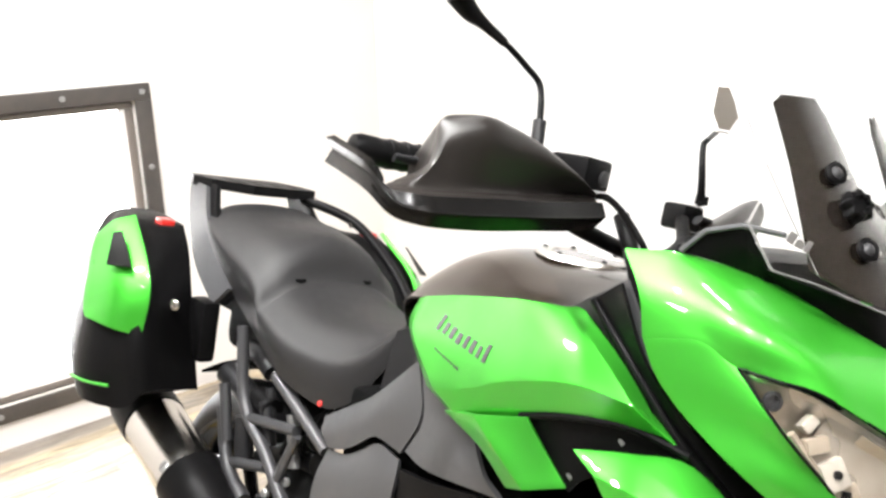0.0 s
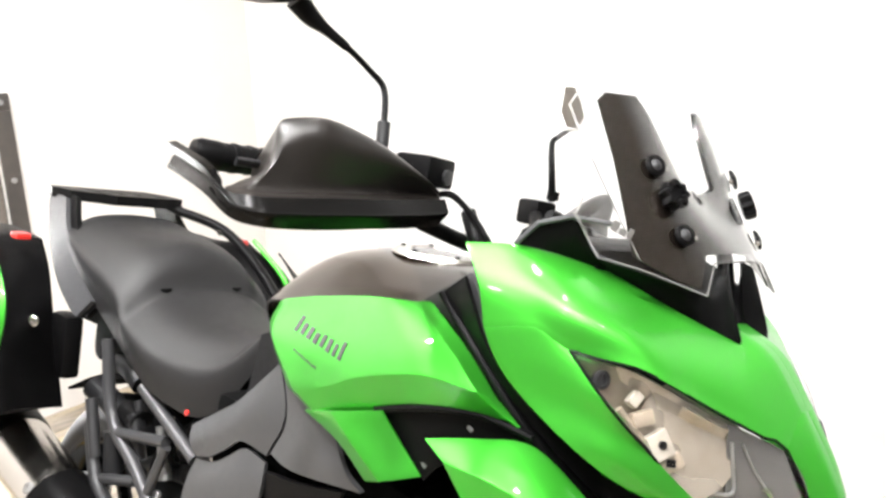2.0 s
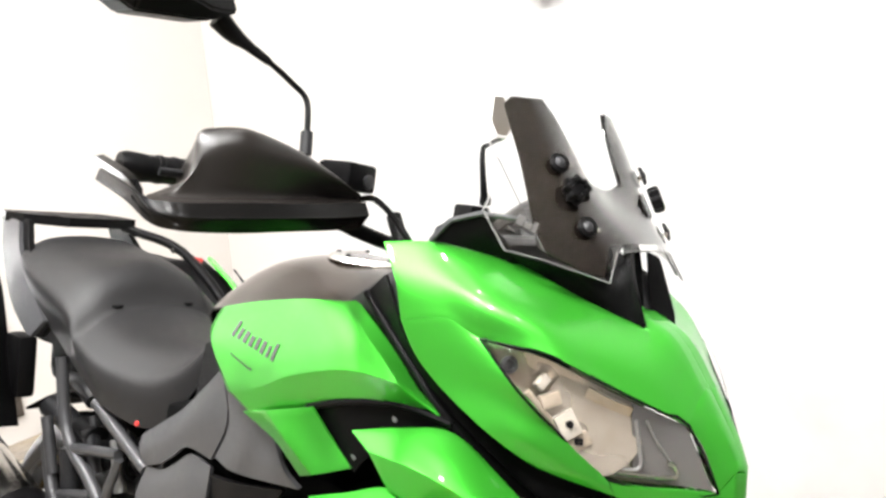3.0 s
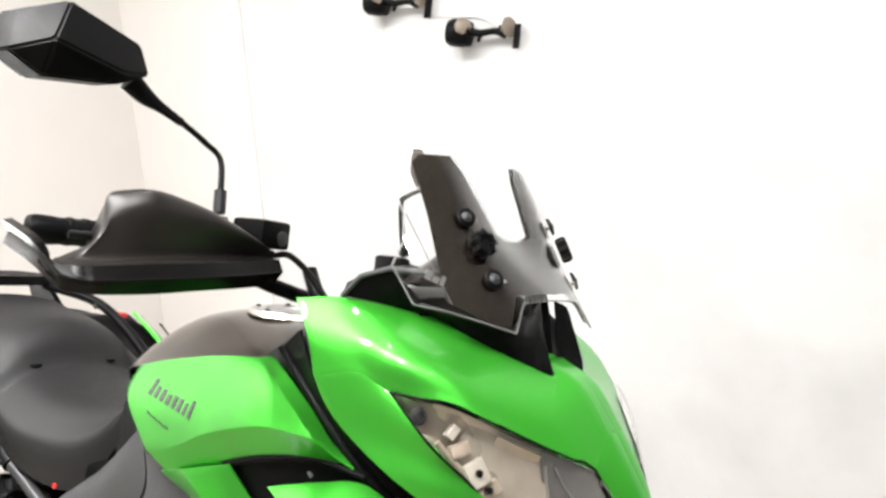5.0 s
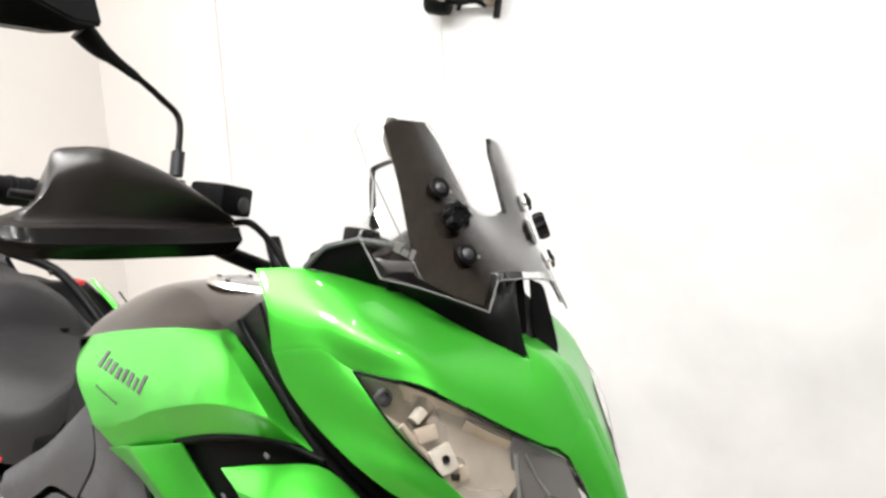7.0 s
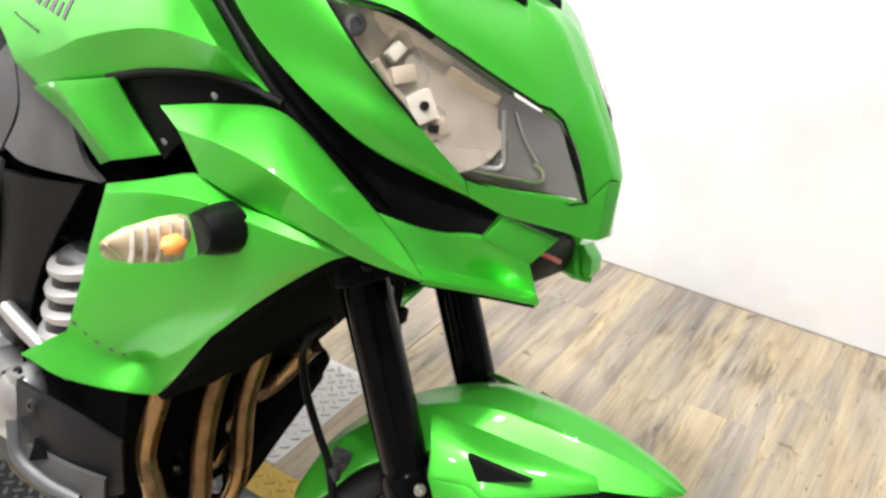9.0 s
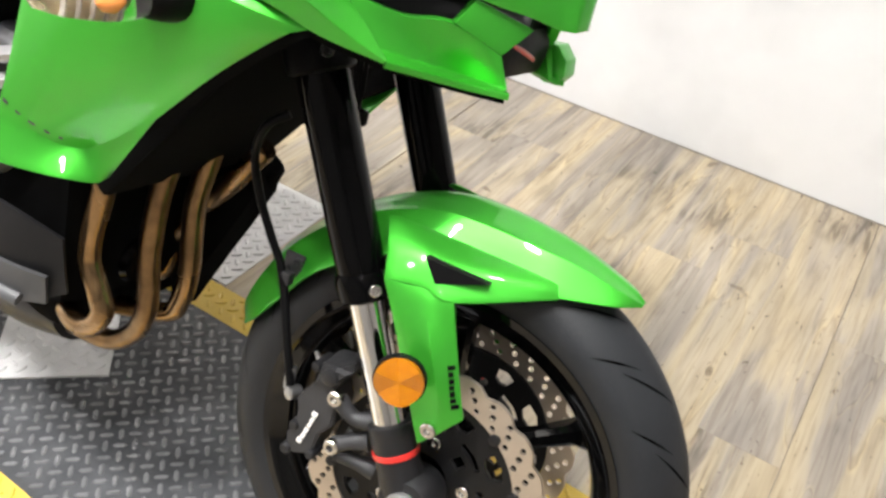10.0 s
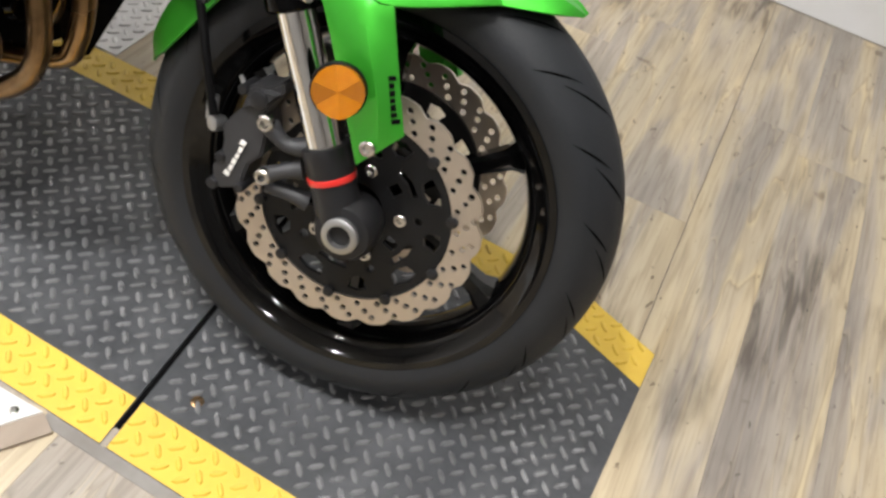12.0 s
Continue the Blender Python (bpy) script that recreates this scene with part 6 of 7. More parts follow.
for y in (-0.085, 0.080):
    line = [seat_tree.find_nearest((-1.234 - 0.02 * abs(q), y + 0.024 * q, 0.900))[0] + Vector((0.001, 0, 0.001)) for q in (-1, 0, 1)]
    piece("seat_slot", tube(line, [0.0008, 0.0045, 0.0008], 8, 3), VOID, "dark slit in the vinyl", seat)
piece("under_seat", box((-1.20, 0, 0.76), (0.58, 0.20, 0.12), 0.03), VOID, "black under-seat tray")

# -- side covers, frame, exhaust --
for s in (-1, 1):
    k = (lambda p: (p[0], p[1] * -s, p[2]))
    rows = [[(-0.965, -0.180, 0.722), (-0.881, -0.190, 0.771), (-0.828, -0.194, 0.804), (-0.764, -0.194, 0.862), (-0.732, -0.198, 0.890)], [(-0.948, -0.194, 0.702), (-0.882, -0.202, 0.735), (-0.834, -0.205, 0.764), (-0.775, -0.206, 0.806), (-0.703, -0.202, 0.816)], [(-0.928, -0.192, 0.681), (-0.878, -0.200, 0.698), (-0.838, -0.202, 0.722), (-0.797, -0.203, 0.749), (-0.738, -0.200, 0.744)]]
    cover = piece("side_cover", loft([[k(p) for p in r] for r in rows], 4, 4, 0.007, inward=MIDP), GREY, "grey plastic frame cover")
    rows = [[(-0.934, -0.186, 0.676), (-0.878, -0.192, 0.688), (-0.838, -0.194, 0.711), (-0.797, -0.195, 0.737), (-0.745, -0.194, 0.730)], [(-0.945, -0.196, 0.63), (-0.885, -0.201, 0.645), (-0.840, -0.203, 0.66), (-0.79, -0.204, 0.68), (-0.738, -0.203, 0.695)], [(-0.96, -0.192, 0.57), (-0.90, -0.196, 0.56), (-0.85, -0.198, 0.565), (-0.80, -0.20, 0.58), (-0.75, -0.20, 0.61)]]
    piece("lower_cover", loft([[k(p) for p in r] for r in rows], 4, 4, 0.007, inward=MIDP), GREY, "", cover)
    rows = [[(-0.90, -0.125, 0.78), (-0.86, -0.140, 0.90)], [(-0.80, -0.150, 0.81), (-0.77, -0.165, 0.93)], [(-0.72, -0.17, 0.85), (-0.69, -0.18, 0.95)]]
    piece("tank_skirt", loft([[k(p) for p in r] for r in rows], 3, 3, 0.005, inward=MIDP), DKGREY, "dark plastic skirt under the tank", cover)
    rows = [[(-0.722, -0.200, 0.888), (-0.64, -0.21, 0.865), (-0.585, -0.212, 0.83)], [(-0.697, -0.203, 0.812), (-0.63, -0.216, 0.80), (-0.55, -0.216, 0.785)], [(-0.726, -0.202, 0.752), (-0.66, -0.212, 0.748), (-0.52, -0.212, 0.765)]]
    piece("frame_spar", loft([[k(p) for p in r] for r in rows], 4, 4, 0.008, inward=MIDP), GREY, "dark grey frame spar cover", None)
    rows = [[(-0.735, -0.20, 0.72), (-0.66, -0.205, 0.73), (-0.56, -0.205, 0.75)], [(-0.74, -0.19, 0.60), (-0.70, -0.195, 0.60), (-0.652, -0.19, 0.61)], [(-0.76, -0.18, 0.48), (-0.72, -0.185, 0.47), (-0.69, -0.18, 0.48)]]
    piece("frame_plate", loft([[k(p) for p in r] for r in rows], 4, 4, 0.008, inward=MIDP), BLACK, "black frame plate", None)
    A, B, C, D = (-1.325, -0.150, 0.785), (-1.258, -0.150, 0.615), (-1.06, -0.150, 0.47), (-1.18, -0.150, 0.725)
    sub = piece("subframe", tube([k(A), k((-1.297, -0.15, 0.674)), k(B), k((-1.18, -0.15, 0.57)), k(C)], 0.0125, 12, 4), TUBEM, "dark tubular rear subframe")
    piece("subframe_tube", tube([k(D), k((-0.974, -0.160, 0.652))], 0.0115, 12, 2), TUBEM, "", sub)
    piece("subframe_tube", tube([k(B), k((-1.086, -0.150, 0.648))], 0.0105, 12, 2), TUBEM, "", sub)
    piece("subframe_tube", tube([k((-1.40, -0.150, 0.478)), k((-1.17, -0.150, 0.545))], 0.0105, 12, 2), TUBEM, "", sub)
    piece("subframe_tube", tube([k((-1.083, -0.150, 0.64)), k((-1.13, -0.150, 0.535))], 0.0095, 12, 2), TUBEM, "", sub)
    piece("peg_hanger", tube([k((-1.36, -0.152, 0.60)), k((-1.30, -0.158, 0.50)), k((-1.22, -0.16, 0.46))], [0.012, 0.014, 0.016], 10, 4), CALM, "dark cast peg hanger", None)

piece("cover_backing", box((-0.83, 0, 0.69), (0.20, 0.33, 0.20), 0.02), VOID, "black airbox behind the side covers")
# Filler sheet added in near-black where dark clutter hides the floor.
piece("inner_fender", loft([[(-1.08, y, 0.66), (-1.16, y, 0.69), (-1.30, y, 0.70), (-1.42, y, 0.685), (-1.56, y, 0.62)] for y in (-0.105, -0.05, 0.05, 0.105)], 3, 4, 0.006, inward=(-1.3, 0, 0.3)), VOID, "dark filler sheet added under the seat")
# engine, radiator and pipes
# Engine and radiator cores are near-black boxes, their shade put into the colour.
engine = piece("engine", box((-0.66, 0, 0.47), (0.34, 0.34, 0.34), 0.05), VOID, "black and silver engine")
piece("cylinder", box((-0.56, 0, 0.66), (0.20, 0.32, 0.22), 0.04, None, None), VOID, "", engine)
piece("clutch_cover", lathe([(0.015, 0.03), (0.040, 0.028), (0.058, 0.016), (0.062, -0.02)], 40, None, axis((-0.765, -0.185, 0.425), (0, -1, 0))), ALLOY, "round silver clutch cover", engine)
piece("water_pipe", tube([(-0.705, -0.20, 0.535), (-0.64, -0.205, 0.522), (-0.56, -0.20, 0.500)], 0.012, 14, 5), ALLOY, "", engine)
coil_ax = Vector((0.03, 0.05, 1)).normalized()
co = Vector((-0.585, -0.162, 0.520))
coil_cover = piece("finned_barrel", tube([co, co + coil_ax * 0.085, co + coil_ax * 0.122, co + coil_ax * 0.136], [0.054, 0.053, 0.050, 0.036], 28, 4), DKALLOY, "ribbed silver engine cylinder", engine)
for q in range(5):
    rib_at = axis(co + coil_ax * (0.010 + 0.030 * q), coil_ax + Vector((-0.25, -0.40, 0)))
    piece("rib", lathe([(0.052, -0.010), (0.063, -0.008), (0.067, -0.002), (0.066, 0.004), (0.052, 0.008)], 28, None, rib_at), ALLOY, "", coil_cover, angle=60)
bulge = axis((-0.677, -0.196, 0.402), (0.15, -1, 0.1))
case = piece("oil_pump_cover", lathe([(0.046, -0.03), (0.044, 0.004), (0.036, 0.016), (0.020, 0.022), (0.002, 0.023)], 28, None, bulge @ Matrix.Diagonal((0.8, 1, 1.25, 1))), ALLOY, "rounded silver engine side cover", engine)
for q in range(5):
    a = 2 * math.pi * q / 5 + 0.4
    piece("cover_bolt", bolt(bulge @ Vector((0.036 * math.cos(a), 0.006, 0.052 * math.sin(a))), (0.1, -1, 0.1), 0.006, 0.006), DKALLOY, "", case)
for cx, cz, sx, sz in ((-0.735, 0.452, 0.05, 0.05), (-0.675, 0.425, 0.03, 0.055), (-0.70, 0.395, 0.06, 0.03)):
    piece("engine_case", box((cx, -0.185, cz), (sx, 0.05, sz), 0.008, None, None), ALLOY, "silver engine casing", engine)
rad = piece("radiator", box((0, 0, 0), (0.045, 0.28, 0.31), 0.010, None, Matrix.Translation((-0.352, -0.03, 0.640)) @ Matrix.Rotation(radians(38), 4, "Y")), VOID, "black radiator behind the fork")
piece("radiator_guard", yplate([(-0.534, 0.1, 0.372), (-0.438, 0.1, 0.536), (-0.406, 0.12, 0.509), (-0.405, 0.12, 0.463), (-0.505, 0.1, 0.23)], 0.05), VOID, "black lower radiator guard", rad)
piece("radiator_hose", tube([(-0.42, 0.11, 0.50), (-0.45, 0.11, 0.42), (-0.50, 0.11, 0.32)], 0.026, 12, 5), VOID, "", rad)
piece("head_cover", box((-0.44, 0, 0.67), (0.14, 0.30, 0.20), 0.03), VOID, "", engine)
pipes = ([(-0.455, -0.135, 0.56), (-0.470, -0.135, 0.48), (-0.488, -0.13, 0.391), (-0.464, -0.13, 0.343), (-0.455, -0.13, 0.318), (-0.474, -0.13, 0.288), (-0.515, -0.125, 0.276), (-0.57, -0.10, 0.275)],
         [(-0.42, -0.07, 0.56), (-0.437, -0.073, 0.484), (-0.440, -0.075, 0.398), (-0.434, -0.075, 0.339), (-0.436, -0.075, 0.302), (-0.453, -0.075, 0.266), (-0.494, -0.078, 0.234), (-0.56, -0.085, 0.228)],
         [(-0.41, -0.015, 0.56), (-0.424, -0.02, 0.476), (-0.424, -0.02, 0.433), (-0.419, -0.02, 0.365), (-0.427, -0.02, 0.315), (-0.450, -0.022, 0.282), (-0.56, -0.04, 0.25)],
         [(-0.365, 0.03, 0.56), (-0.404, 0.03, 0.503), (-0.438, 0.03, 0.459), (-0.474, 0.03, 0.419), (-0.503, 0.03, 0.37), (-0.512, 0.03, 0.31), (-0.56, 0.02, 0.265)])
for p in pipes:
    piece("header_pipe", tube(p, 0.0148, 18, 7), HEADER, "bronze heat-stained exhaust header pipe")
piece("balance_pipe", tube([(-0.488, -0.125, 0.362), (-0.505, -0.09, 0.352), (-0.500, -0.06, 0.372), (-0.480, -0.03, 0.375)], 0.012, 14, 6), HEADER, "bronze exhaust balance pipe")
piece("oil_filter", lathe([(0.002, 0.045), (0.030, 0.043), (0.036, 0.036), (0.036, -0.03)], 28, None, axis((-0.520, -0.04, 0.36), (1, -0.1, -0.1))), GLOSS, "black oil filter", engine)
piece("sump", box((-0.63, 0, 0.30), (0.20, 0.26, 0.12), 0.03), VOID, "", engine)
piece("collector", tube([(-0.555, -0.07, 0.25), (-0.64, -0.06, 0.245), (-0.80, -0.05, 0.235)], [0.05, 0.07, 0.075], 18, 4), DKALLOY, "dark exhaust collector under the engine")
piece("exhaust_link", tube([(-0.80, -0.06, 0.235), (-0.98, -0.12, 0.27), (-1.15, -0.17, 0.36), (-1.26, -0.19, 0.43)], 0.028, 16, 6), DKALLOY, "dark exhaust link pipe")
for s in (-1, 1):
    k = (lambda p: (p[0], p[1] * -s, p[2]))
    rows = [[(-0.70, -0.205, 0.445), (-0.61, -0.21, 0.452), (-0.545, -0.20, 0.447), (-0.485, -0.175, 0.425)], [(-0.70, -0.208, 0.39), (-0.61, -0.212, 0.39), (-0.54, -0.20, 0.385), (-0.482, -0.172, 0.385)], [(-0.72, -0.195, 0.30), (-0.62, -0.20, 0.31), (-0.53, -0.188, 0.322), (-0.482, -0.165, 0.345)]]
    piece("belly_cover", loft([[k(p) for p in r] for r in rows], 4, 4, 0.006, inward=MIDP), DKGREY, "dark grey engine guard panel")

MUFL = [Vector(q) for q in ((-1.22, -0.200, 0.408), (-1.30, -0.204, 0.435), (-1.38, -0.207, 0.462), (-1.548, -0.212, 0.515), (-1.66, -0.215, 0.55))]
piece("belly_flap", loft([[(-0.620, -0.216, 0.372), (-0.545, -0.210, 0.376), (-0.492, -0.190, 0.372)], [(-0.615, -0.212, 0.316), (-0.545, -0.204, 0.322), (-0.496, -0.184, 0.330)]], 3, 3, 0.006, inward=MIDP), GREY, "grey lower flap of the engine guard")
piece("guard_strut", tube([(-0.645, -0.222, 0.40), (-0.625, -0.224, 0.355), (-0.575, -0.218, 0.338), (-0.520, -0.205, 0.332)], 0.009, 10, 5, None, 0.7), GREY, "grey guard strut")
# A flat plate; the opening's shade is its near-black colour.
piece("guard_void", yplate([(-0.600, -0.217, 0.392), (-0.575, -0.216, 0.372), (-0.612, -0.217, 0.352)], 0.004), VOID, "dark triangular opening")
piece("guard_bolt", bolt((-0.611, -0.216, 0.435), (0, -1, 0), 0.009, 0.005), DKALLOY, "")
muf = piece("muffler", tube(MUFL[:4], [0.052, 0.063, 0.066, 0.066], 32, 6), STEEL, "polished steel muffler with black caps")
piece("muffler_cap", tube([MUFL[3].lerp(MUFL[2], 0.06), MUFL[3].lerp(MUFL[4], 0.6), MUFL[4]], [0.0685, 0.068, 0.056], 32, 4), BLACK, "black end cap", muf)
piece("muffler_guard", tube([MUFL[0] + Vector((0.04, 0, -0.016)), MUFL[1], MUFL[1].lerp(MUFL[2], 0.75)], [0.050, 0.066, 0.0695], 32, 5), BLACK, "", muf)
piece("muffler_bolt", bolt(tuple(MUFL[1].lerp(MUFL[2], 0.6) + Vector((-0.01, -0.058, 0.036))), (0.1, -0.85, 0.5), 0.012, 0.006), ALLOY, "", muf)
for a, b, r, mt in (((-1.36, -0.155, 0.655), (-1.32, -0.155, 0.545), 0.012, CALM), ((-1.305, -0.13, 0.60), (-1.29, -0.13, 0.52), 0.020, DKALLOY), ((-1.235, -0.13, 0.655), (-1.20, -0.13, 0.575), 0.014, DKALLOY), ((-1.15, -0.12, 0.655), (-1.12, -0.12, 0.56), 0.012, ALLOY), ((-1.28, -0.12, 0.648), (-1.22, -0.12, 0.640), 0.024, BLACK)):
    piece("reservoir_tube", tube([a, tuple((Vector(a) + Vector(b)) / 2), b], r, 14, 3), mt, "shock reservoir and brackets")
for q in range(9):
    c = Vector((-1.20 + 0.028 * q, -0.135 - 0.006 * (q % 3), 0.47 + 0.022 * ((q * 5) % 4)))
    piece("small_bolt", bolt(tuple(c), (0.2, -1, 0.1), 0.007 + 0.002 * (q % 2), 0.008), ALLOY if q % 2 else DKALLOY, "")
shock = piece("shock", tube([(-1.02, -0.08, 0.70), (-1.16, -0.09, 0.58)], 0.016, 14, 2), ALLOY, "rear shock with a black coil spring")
coil = [(Vector((-1.01, -0.08, 0.71)).lerp(Vector((-1.17, -0.09, 0.57)), i / 70) + Vector((0.0, math.cos(i * 0.62), math.sin(i * 0.62))) * 0.034) for i in range(71)]
piece("coil_spring", tube(coil, 0.0065, 8, 1), BLACK, "", shock)
for a, b, r in (((-1.42, -0.12, 0.66), (-1.30, -0.10, 0.60), 0.025), ((-1.34, -0.11, 0.56), (-1.22, -0.10, 0.63), 0.018), ((-1.28, -0.09, 0.52), (-1.10, -0.08, 0.57), 0.022), ((-1.20, -0.08, 0.60), (-1.16, -0.10, 0.68), 0.013), ((-1.38, -0.10, 0.72), (-1.27, -0.10, 0.70), 0.020), ((-1.24, -0.12, 0.68), (-1.22, -0.12, 0.60), 0.010)):
    piece("linkage", tube([a, tuple((Vector(a) + Vector(b)) / 2 + Vector((0, 0, 0.012))), b], r, 12, 4), DKALLOY, "dark rear linkage and cables")
piece("tail_tray", box((-1.40, 0, 0.82), (0.36, 0.20, 0.10), 0.03), VOID, "black tail tray")
piece("red_bolt", bolt((-0.99, -0.175, 0.735), (0, -1, 0), 0.005, 0.004), RED, "red spring preload mark")

# rear wheel, swing arm, stand
RX = Vector((-1.415, 0, 0.312))
RT = Matrix.Translation(RX)
rw = piece("rear_wheel", lathe([(r, h * 1.32) for r, h in rim_profile], 72, None, RT, True), GLOSS, "gloss black cast rear wheel")
piece("tyre", lathe([(0.218 + (r - 0.218) * 1.15, h * 1.32) for r, h in tyre_profile] + [(0.214, 0.05), (0.214, -0.05)], 96, None, RT, True), RUBBER, "", rw)
for kk in range(6):
    a = math.pi * kk / 3
    piece("spoke", tube([RX + Vector((0.03 * math.cos(a), 0, 0.03 * math.sin(a))), RX + Vector((0.195 * math.cos(a), 0, 0.195 * math.sin(a)))], 0.016, 10, 2), GLOSS, "", rw)
piece("hub", lathe([(0.02, -0.08), (0.05, -0.075), (0.045, 0.075), (0.02, 0.08)], 32, None, RT), GLOSS, "", rw)
for s in (-1, 1):
    piece("swing_arm", tube([(-0.90, s * 0.10, 0.37), (-1.10, s * 0.125, 0.36), (-1.43, s * 0.125, 0.312)], [0.034, 0.032, 0.026], 14, 4), DKALLOY, "dark alloy swing arm")
foot = BIKE.inverted() @ Vector((-0.80, 0.30, 0.006))
stand = piece("side_stand", tube([(-0.72, 0.14, 0.27), tuple(Vector((-0.72, 0.14, 0.27)).lerp(foot, 0.5)), tuple(foot)], [0.014, 0.012, 0.012], 12, 4), BLACK, "black steel side stand, lowered")
piece("stand_foot", box((0, 0, 0), (0.08, 0.045, 0.008), 0.002, None, Matrix.Translation(foot) @ BIKE.to_3x3().inverted().to_4x4()), BLACK, "", stand)

# -- luggage --
plate = [(-1.70, -0.125), (-1.69, 0.10), (-1.63, 0.125), (-1.545, 0.12), (-1.53, 0.05), (-1.53, -0.05), (-1.60, -0.12), (-1.66, -0.135)]
slots = [[(-1.655 + 0.035 * i, -0.07 + 0.045 * j), (-1.635 + 0.035 * i, -0.07 + 0.045 * j), (-1.635 + 0.035 * i, -0.045 + 0.045 * j), (-1.655 + 0.035 * i, -0.045 + 0.045 * j)] for i in range(3) for j in range(4)]
bm = slab([(x, y) for x, y in plate], 0.022, slots)
bm.transform(Matrix(((1, 0, 0, 0), (0, 0, 1, 0), (0, 1, 0, 1.030), (0, 0, 0, 1))))
rack = piece("luggage_rack", bm, BLACK, "black slotted luggage rack", smooth=False)
for s in (-1, 1):
    k = (lambda p: (p[0], p[1] * -s, p[2]))
    rows = [[(-1.682, -0.13, 1.04), (-1.601, -0.13, 1.035)], [(-1.642, -0.142, 0.957), (-1.545, -0.148, 0.969)], [(-1.546, -0.16, 0.865), (-1.455, -0.16, 0.903)], [(-1.412, -0.18, 0.809), (-1.367, -0.172, 0.853)]]
    piece("rack_web", loft([[tuple(Vector(k(p)) + Vector((0.022, s * -0.012, 0.006))) for p in r] for r in rows], 4, 5, 0.012, inward=(-1.5, 0, 0.9)), BLACK, "", rack)
    piece("rack_arm", loft([[k(p) for p in r] for r in rows], 4, 5, 0.010, inward=(-1.5, 0, 0.9)), GREY, "", rack)
    if s < 0:
        continue
    piece("grab_rail", tube([k((-1.56, -0.10, 1.03)), k((-1.42, -0.155, 1.00)), k((-1.28, -0.165, 0.93)), k((-1.18, -0.16, 0.86))], 0.011, 12, 6), BLACK, "", rack)
    for q in (0.25, 0.5, 0.75):
        p = Vector((-1.56, -0.10, 1.03)).lerp(Vector((-1.28, -0.165, 0.935)), q)
        piece("rail_bolt", bolt(k((p.x, p.y - 0.012, p.z + 0.010)), (0, s, 0.5), 0.007, 0.004), STEEL, "", rack)

for s in (-1, 1):
    k = (lambda p: Vector((p[0], p[1] * -s, p[2])))
    # hard case: rounded body, front corner towards the rider's leg, green outer lid
    cols = [[(-1.405, -0.19, 0.628), (-1.348, -0.32, 0.653), (-1.375, -0.36, 0.612), (-1.49, -0.4, 0.603), (-1.66, -0.33, 0.6), (-1.68, -0.2, 0.6)], [(-1.44, -0.19, 0.705), (-1.363, -0.33, 0.754), (-1.398, -0.375, 0.723), (-1.502, -0.412, 0.672), (-1.7, -0.34, 0.68), (-1.72, -0.19, 0.68)], [(-1.482, -0.19, 0.804), (-1.393, -0.325, 0.825), (-1.433, -0.372, 0.81), (-1.514, -0.4, 0.779), (-1.73, -0.33, 0.79), (-1.75, -0.19, 0.79)], [(-1.521, -0.19, 0.894), (-1.454, -0.315, 0.903), (-1.476, -0.365, 0.891), (-1.539, -0.392, 0.865), (-1.73, -0.31, 0.89), (-1.75, -0.19, 0.89)], [(-1.565, -0.19, 0.948), (-1.545, -0.3, 0.959), (-1.56, -0.34, 0.947), (-1.572, -0.37, 0.915), (-1.71, -0.29, 0.95), (-1.73, -0.19, 0.955)]]
    bm = bmesh.new()
    rings = [crom([k(p) for p in r] + [k(r[0])], 4, ())[:-1] for r in cols]
    rings = [crom([q[i] for q in rings], 4) for i in range(len(rings[0]))]
    rings = [[bm.verts.new(r[j]) for r in rings] for j in range(len(rings[0]))]
    n = len(rings[0])
    for r, q in zip(rings, rings[1:]):
        for i in range(n):
            bm.faces.new((r[i], r[(i + 1) % n], q[(i + 1) % n], q[i]))
    bm.faces.new(rings[0][::-1]), bm.faces.new(rings[-1])
    case = piece("pannier", bm, BLACK, "black hard pannier with a green painted outer lid", angle=50)
    lid = [[(-1.518, -0.318, 0.97), (-1.537, -0.355, 0.952), (-1.551, -0.382, 0.916)], [(-1.398, -0.332, 0.891), (-1.431, -0.38, 0.871), (-1.51, -0.405, 0.831)], [(-1.366, -0.335, 0.832), (-1.401, -0.385, 0.817), (-1.496, -0.41, 0.783)], [(-1.366, -0.342, 0.756), (-1.399, -0.385, 0.763), (-1.476, -0.412, 0.769)]]
    piece("pannier_lid", loft([[tuple(k(p)) for p in r] for r in lid], 5, 5, 0.010, inward=(-1.55, s * 0.28, 0.8)), GREEN, "green painted lid panel", case)
    piece("lid_window", loft([[tuple(k(p)) for p in r] for r in [[(-1.479, -0.375, 0.938), (-1.468, -0.36, 0.943)], [(-1.438, -0.397, 0.881), (-1.386, -0.37, 0.888)]]], 3, 3, 0.004, inward=(-1.55, s * 0.28, 0.8)), BLACK, "", case)
    piece("case_stripe", tube([tuple(k(p)) for p in [(-1.507, -0.416, 0.643), (-1.448, -0.408, 0.647), (-1.386, -0.386, 0.655)]], 0.003, 8, 4), GREEN, "thin green stripe", case)
    piece("case_bolt", bolt(tuple(k((-1.41, -0.262, 0.808))), (0.75, s * 0.6, 0.1), 0.011, 0.006), STEEL, "", case)
    piece("red_latch", box(tuple(k((-1.50, -0.262, 0.962))), (0.034, 0.030, 0.014), 0.005), RED, "red latch", case)
    piece("case_bracket", box(tuple(k((-1.435, -0.182, 0.75))), (0.07, 0.04, 0.13), 0.012), BLACK, "", case)

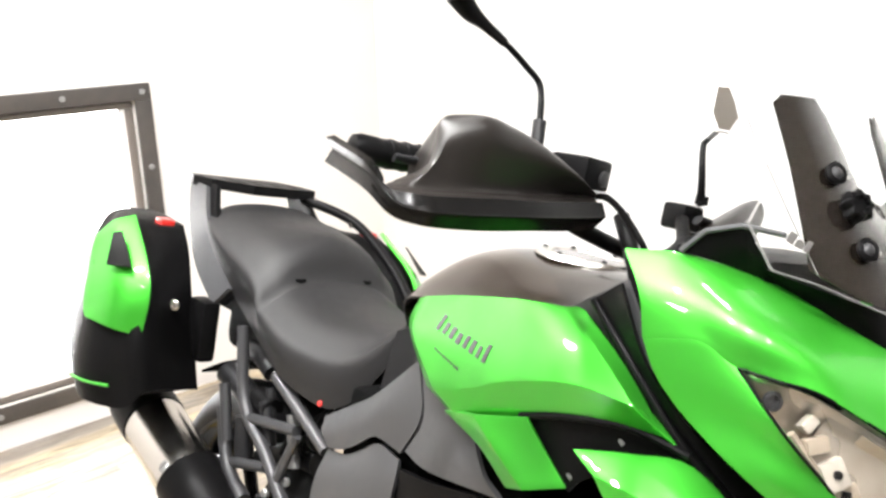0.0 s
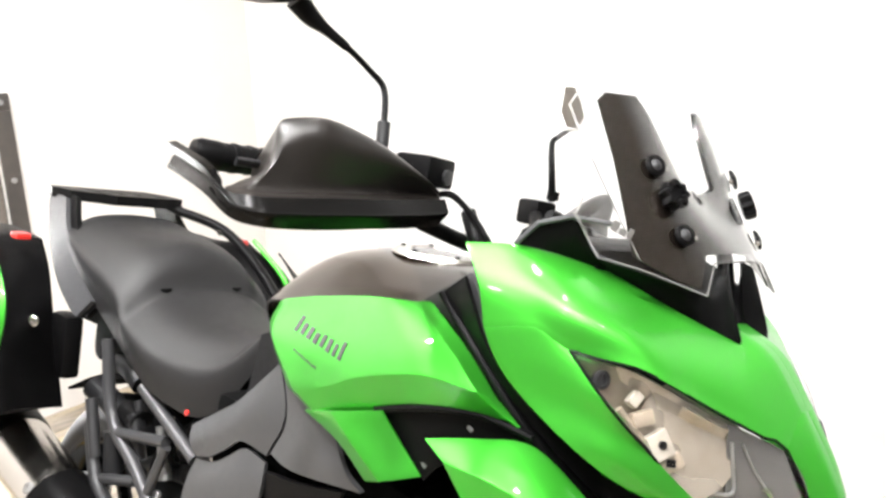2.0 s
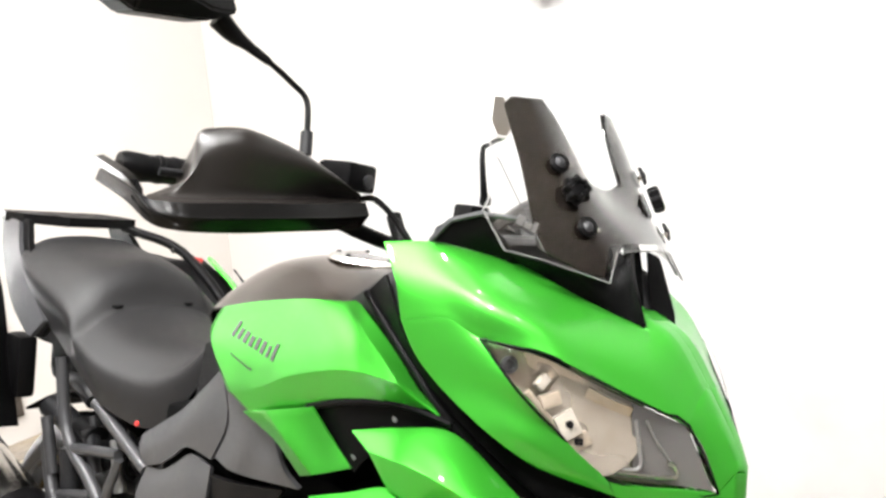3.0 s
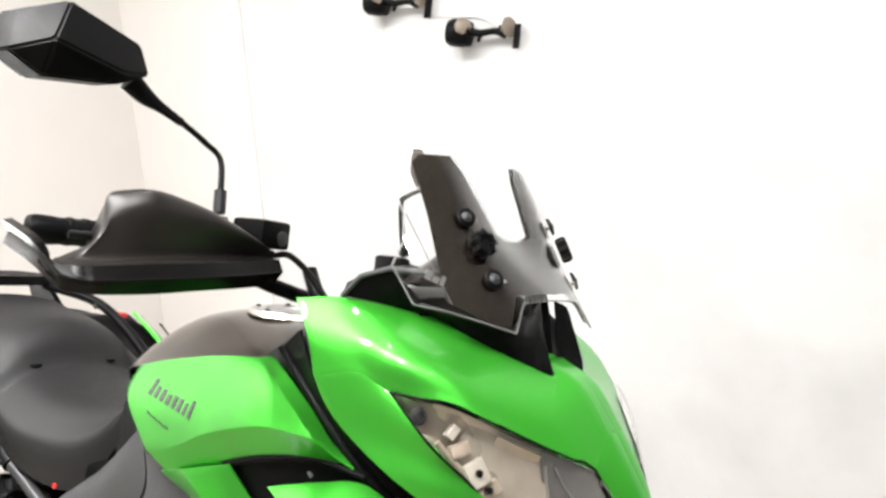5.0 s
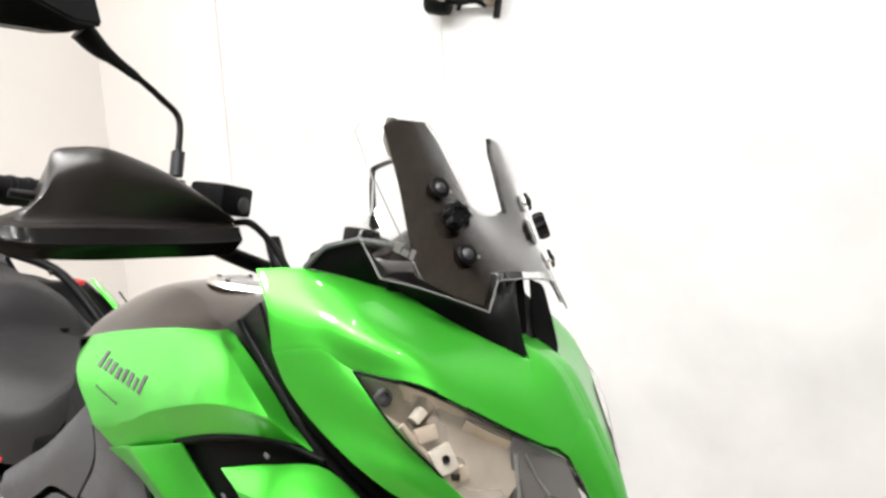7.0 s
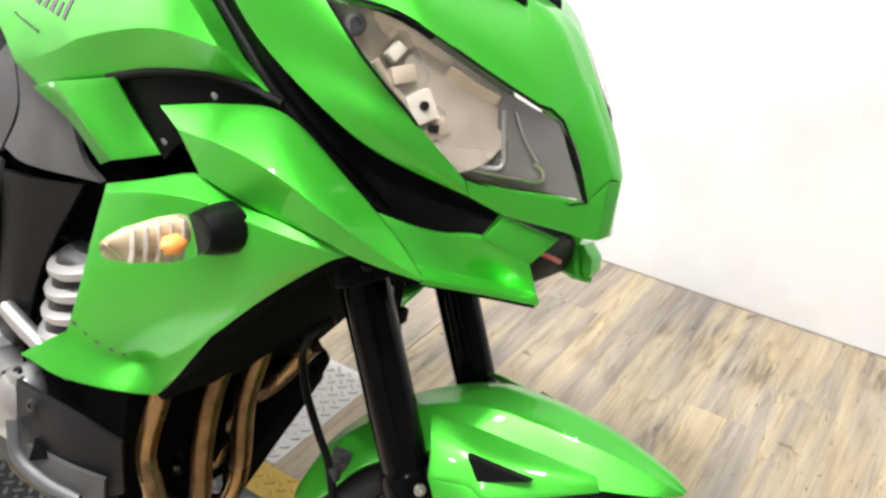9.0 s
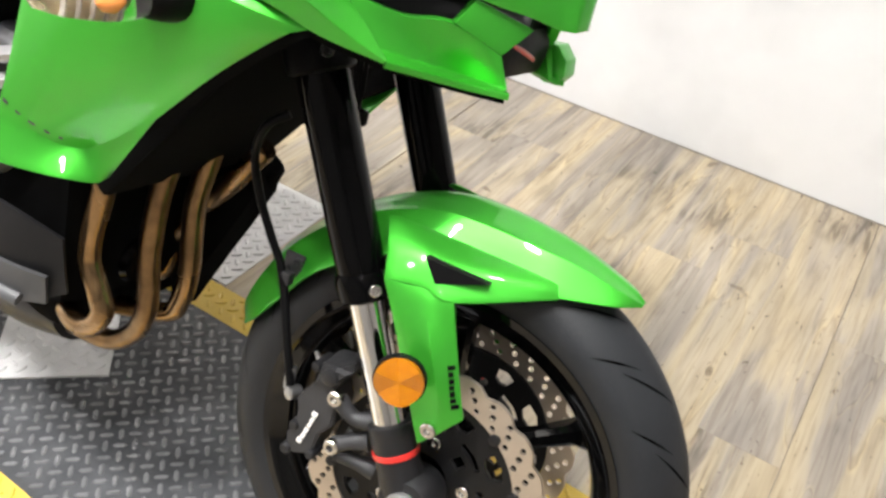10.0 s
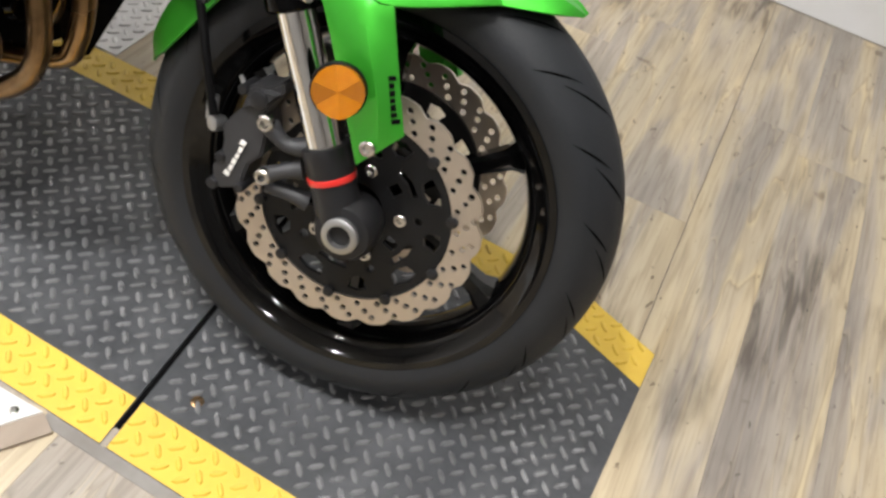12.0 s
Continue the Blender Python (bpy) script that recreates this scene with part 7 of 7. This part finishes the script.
# ---- floor ----
floor = part("floor", quadbox(ROOM_X0 - 0.1, ROOM_X1, ROOM_Y0, ROOM_Y1, -0.03, -0.0045), SEAM, smooth=False)
tagged(floor, "beige wood-look vinyl plank floor", "floor", kind="structure")
joint = part("floor_joint", quadbox(-2.08, ROOM_X1 - 0.001, ROOM_Y1 - 0.006, ROOM_Y1 - 0.0006, -0.004, 0.0012), GRIME, smooth=False)
tagged(joint, "thin dark dirt line where the floor meets the wall", "joint", kind="structure")
PW, PL = 0.152, 1.22
plank_mesh = {}


def plank(x0, x1, y0, y1):
    """One plank with eased edges, its top at floor level."""
    x0, x1, y0, y1 = max(x0, ROOM_X0), min(x1, ROOM_X1), max(y0, ROOM_Y0), min(y1, ROOM_Y1)
    if x1 - x0 < 0.006 or y1 - y0 < 0.006:
        return
    key = (round(x1 - x0, 4), round(y1 - y0, 4))
    if key not in plank_mesh:
        g, e = 0.00012, 0.0004
        hx, hy = key[0] / 2, key[1] / 2
        b2 = bmesh.new()
        lo = [b2.verts.new((sx * (hx - g), sy * (hy - g), -0.0044)) for sx, sy in ((-1, -1), (1, -1), (1, 1), (-1, 1))]
        md = [b2.verts.new((sx * (hx - g), sy * (hy - g), -0.0012)) for sx, sy in ((-1, -1), (1, -1), (1, 1), (-1, 1))]
        hi = [b2.verts.new((sx * (hx - g - e), sy * (hy - g - e), -0.0008)) for sx, sy in ((-1, -1), (1, -1), (1, 1), (-1, 1))]
        for a, b in ((lo, md), (md, hi)):
            for i in range(4):
                b2.faces.new((a[i], a[(i + 1) % 4], b[(i + 1) % 4], b[i]))
        b2.faces.new(hi), b2.faces.new(lo[::-1])
        me = bpy.data.meshes.new("plank")
        b2.to_mesh(me)
        b2.free()
        me.materials.append(PLANK)
        plank_mesh[key] = me
    ob = new("plank", plank_mesh[key])
    ob.matrix_basis = Matrix.Translation(((x0 + x1) / 2, (y0 + y1) / 2, 0))
    ob.parent = floor


# planks run across the room and stop round the lift and its plates
rnd = random.Random(11)
HOLES = ((DX0, DX1 - 0.02, DY0 + 0.03, DY1 - 0.03), (-1.9, -0.675, DY1 - 0.03, 0.70), (-1.9, -0.46, -0.60, DY0 + 0.03))
x = ROOM_X0
xs = []
while x < ROOM_X1:
    xs.append(x)
    x += PW
cuts = sorted(set(round(v, 4) for v in xs + [ROOM_X1, DX1 - 0.02, -0.675, -0.46]))
shift = {}
for x0, x1 in zip(cuts, cuts[1:]):
    cid = int((x0 - ROOM_X0 + 1e-6) / PW)
    start = shift.setdefault(cid, ROOM_Y0 - rnd.uniform(0, PL))
    y = start
    xm = (x0 + x1) / 2
    spans = []
    while y < ROOM_Y1:
        spans.append((y, y + PL))
        y += PL
    for hx0, hx1, hy0, hy1 in HOLES:
        if hx0 < xm < hx1:
            nxt = []
            for a, b in spans:
                if b <= hy0 or a >= hy1:
                    nxt.append((a, b))
                else:
                    if a < hy0:
                        nxt.append((a, hy0 - 0.001))
                    if b > hy1:
                        nxt.append((hy1 + 0.001, b))
            spans = nxt
    for a, b in spans:
        plank(x0, x1, a, b)
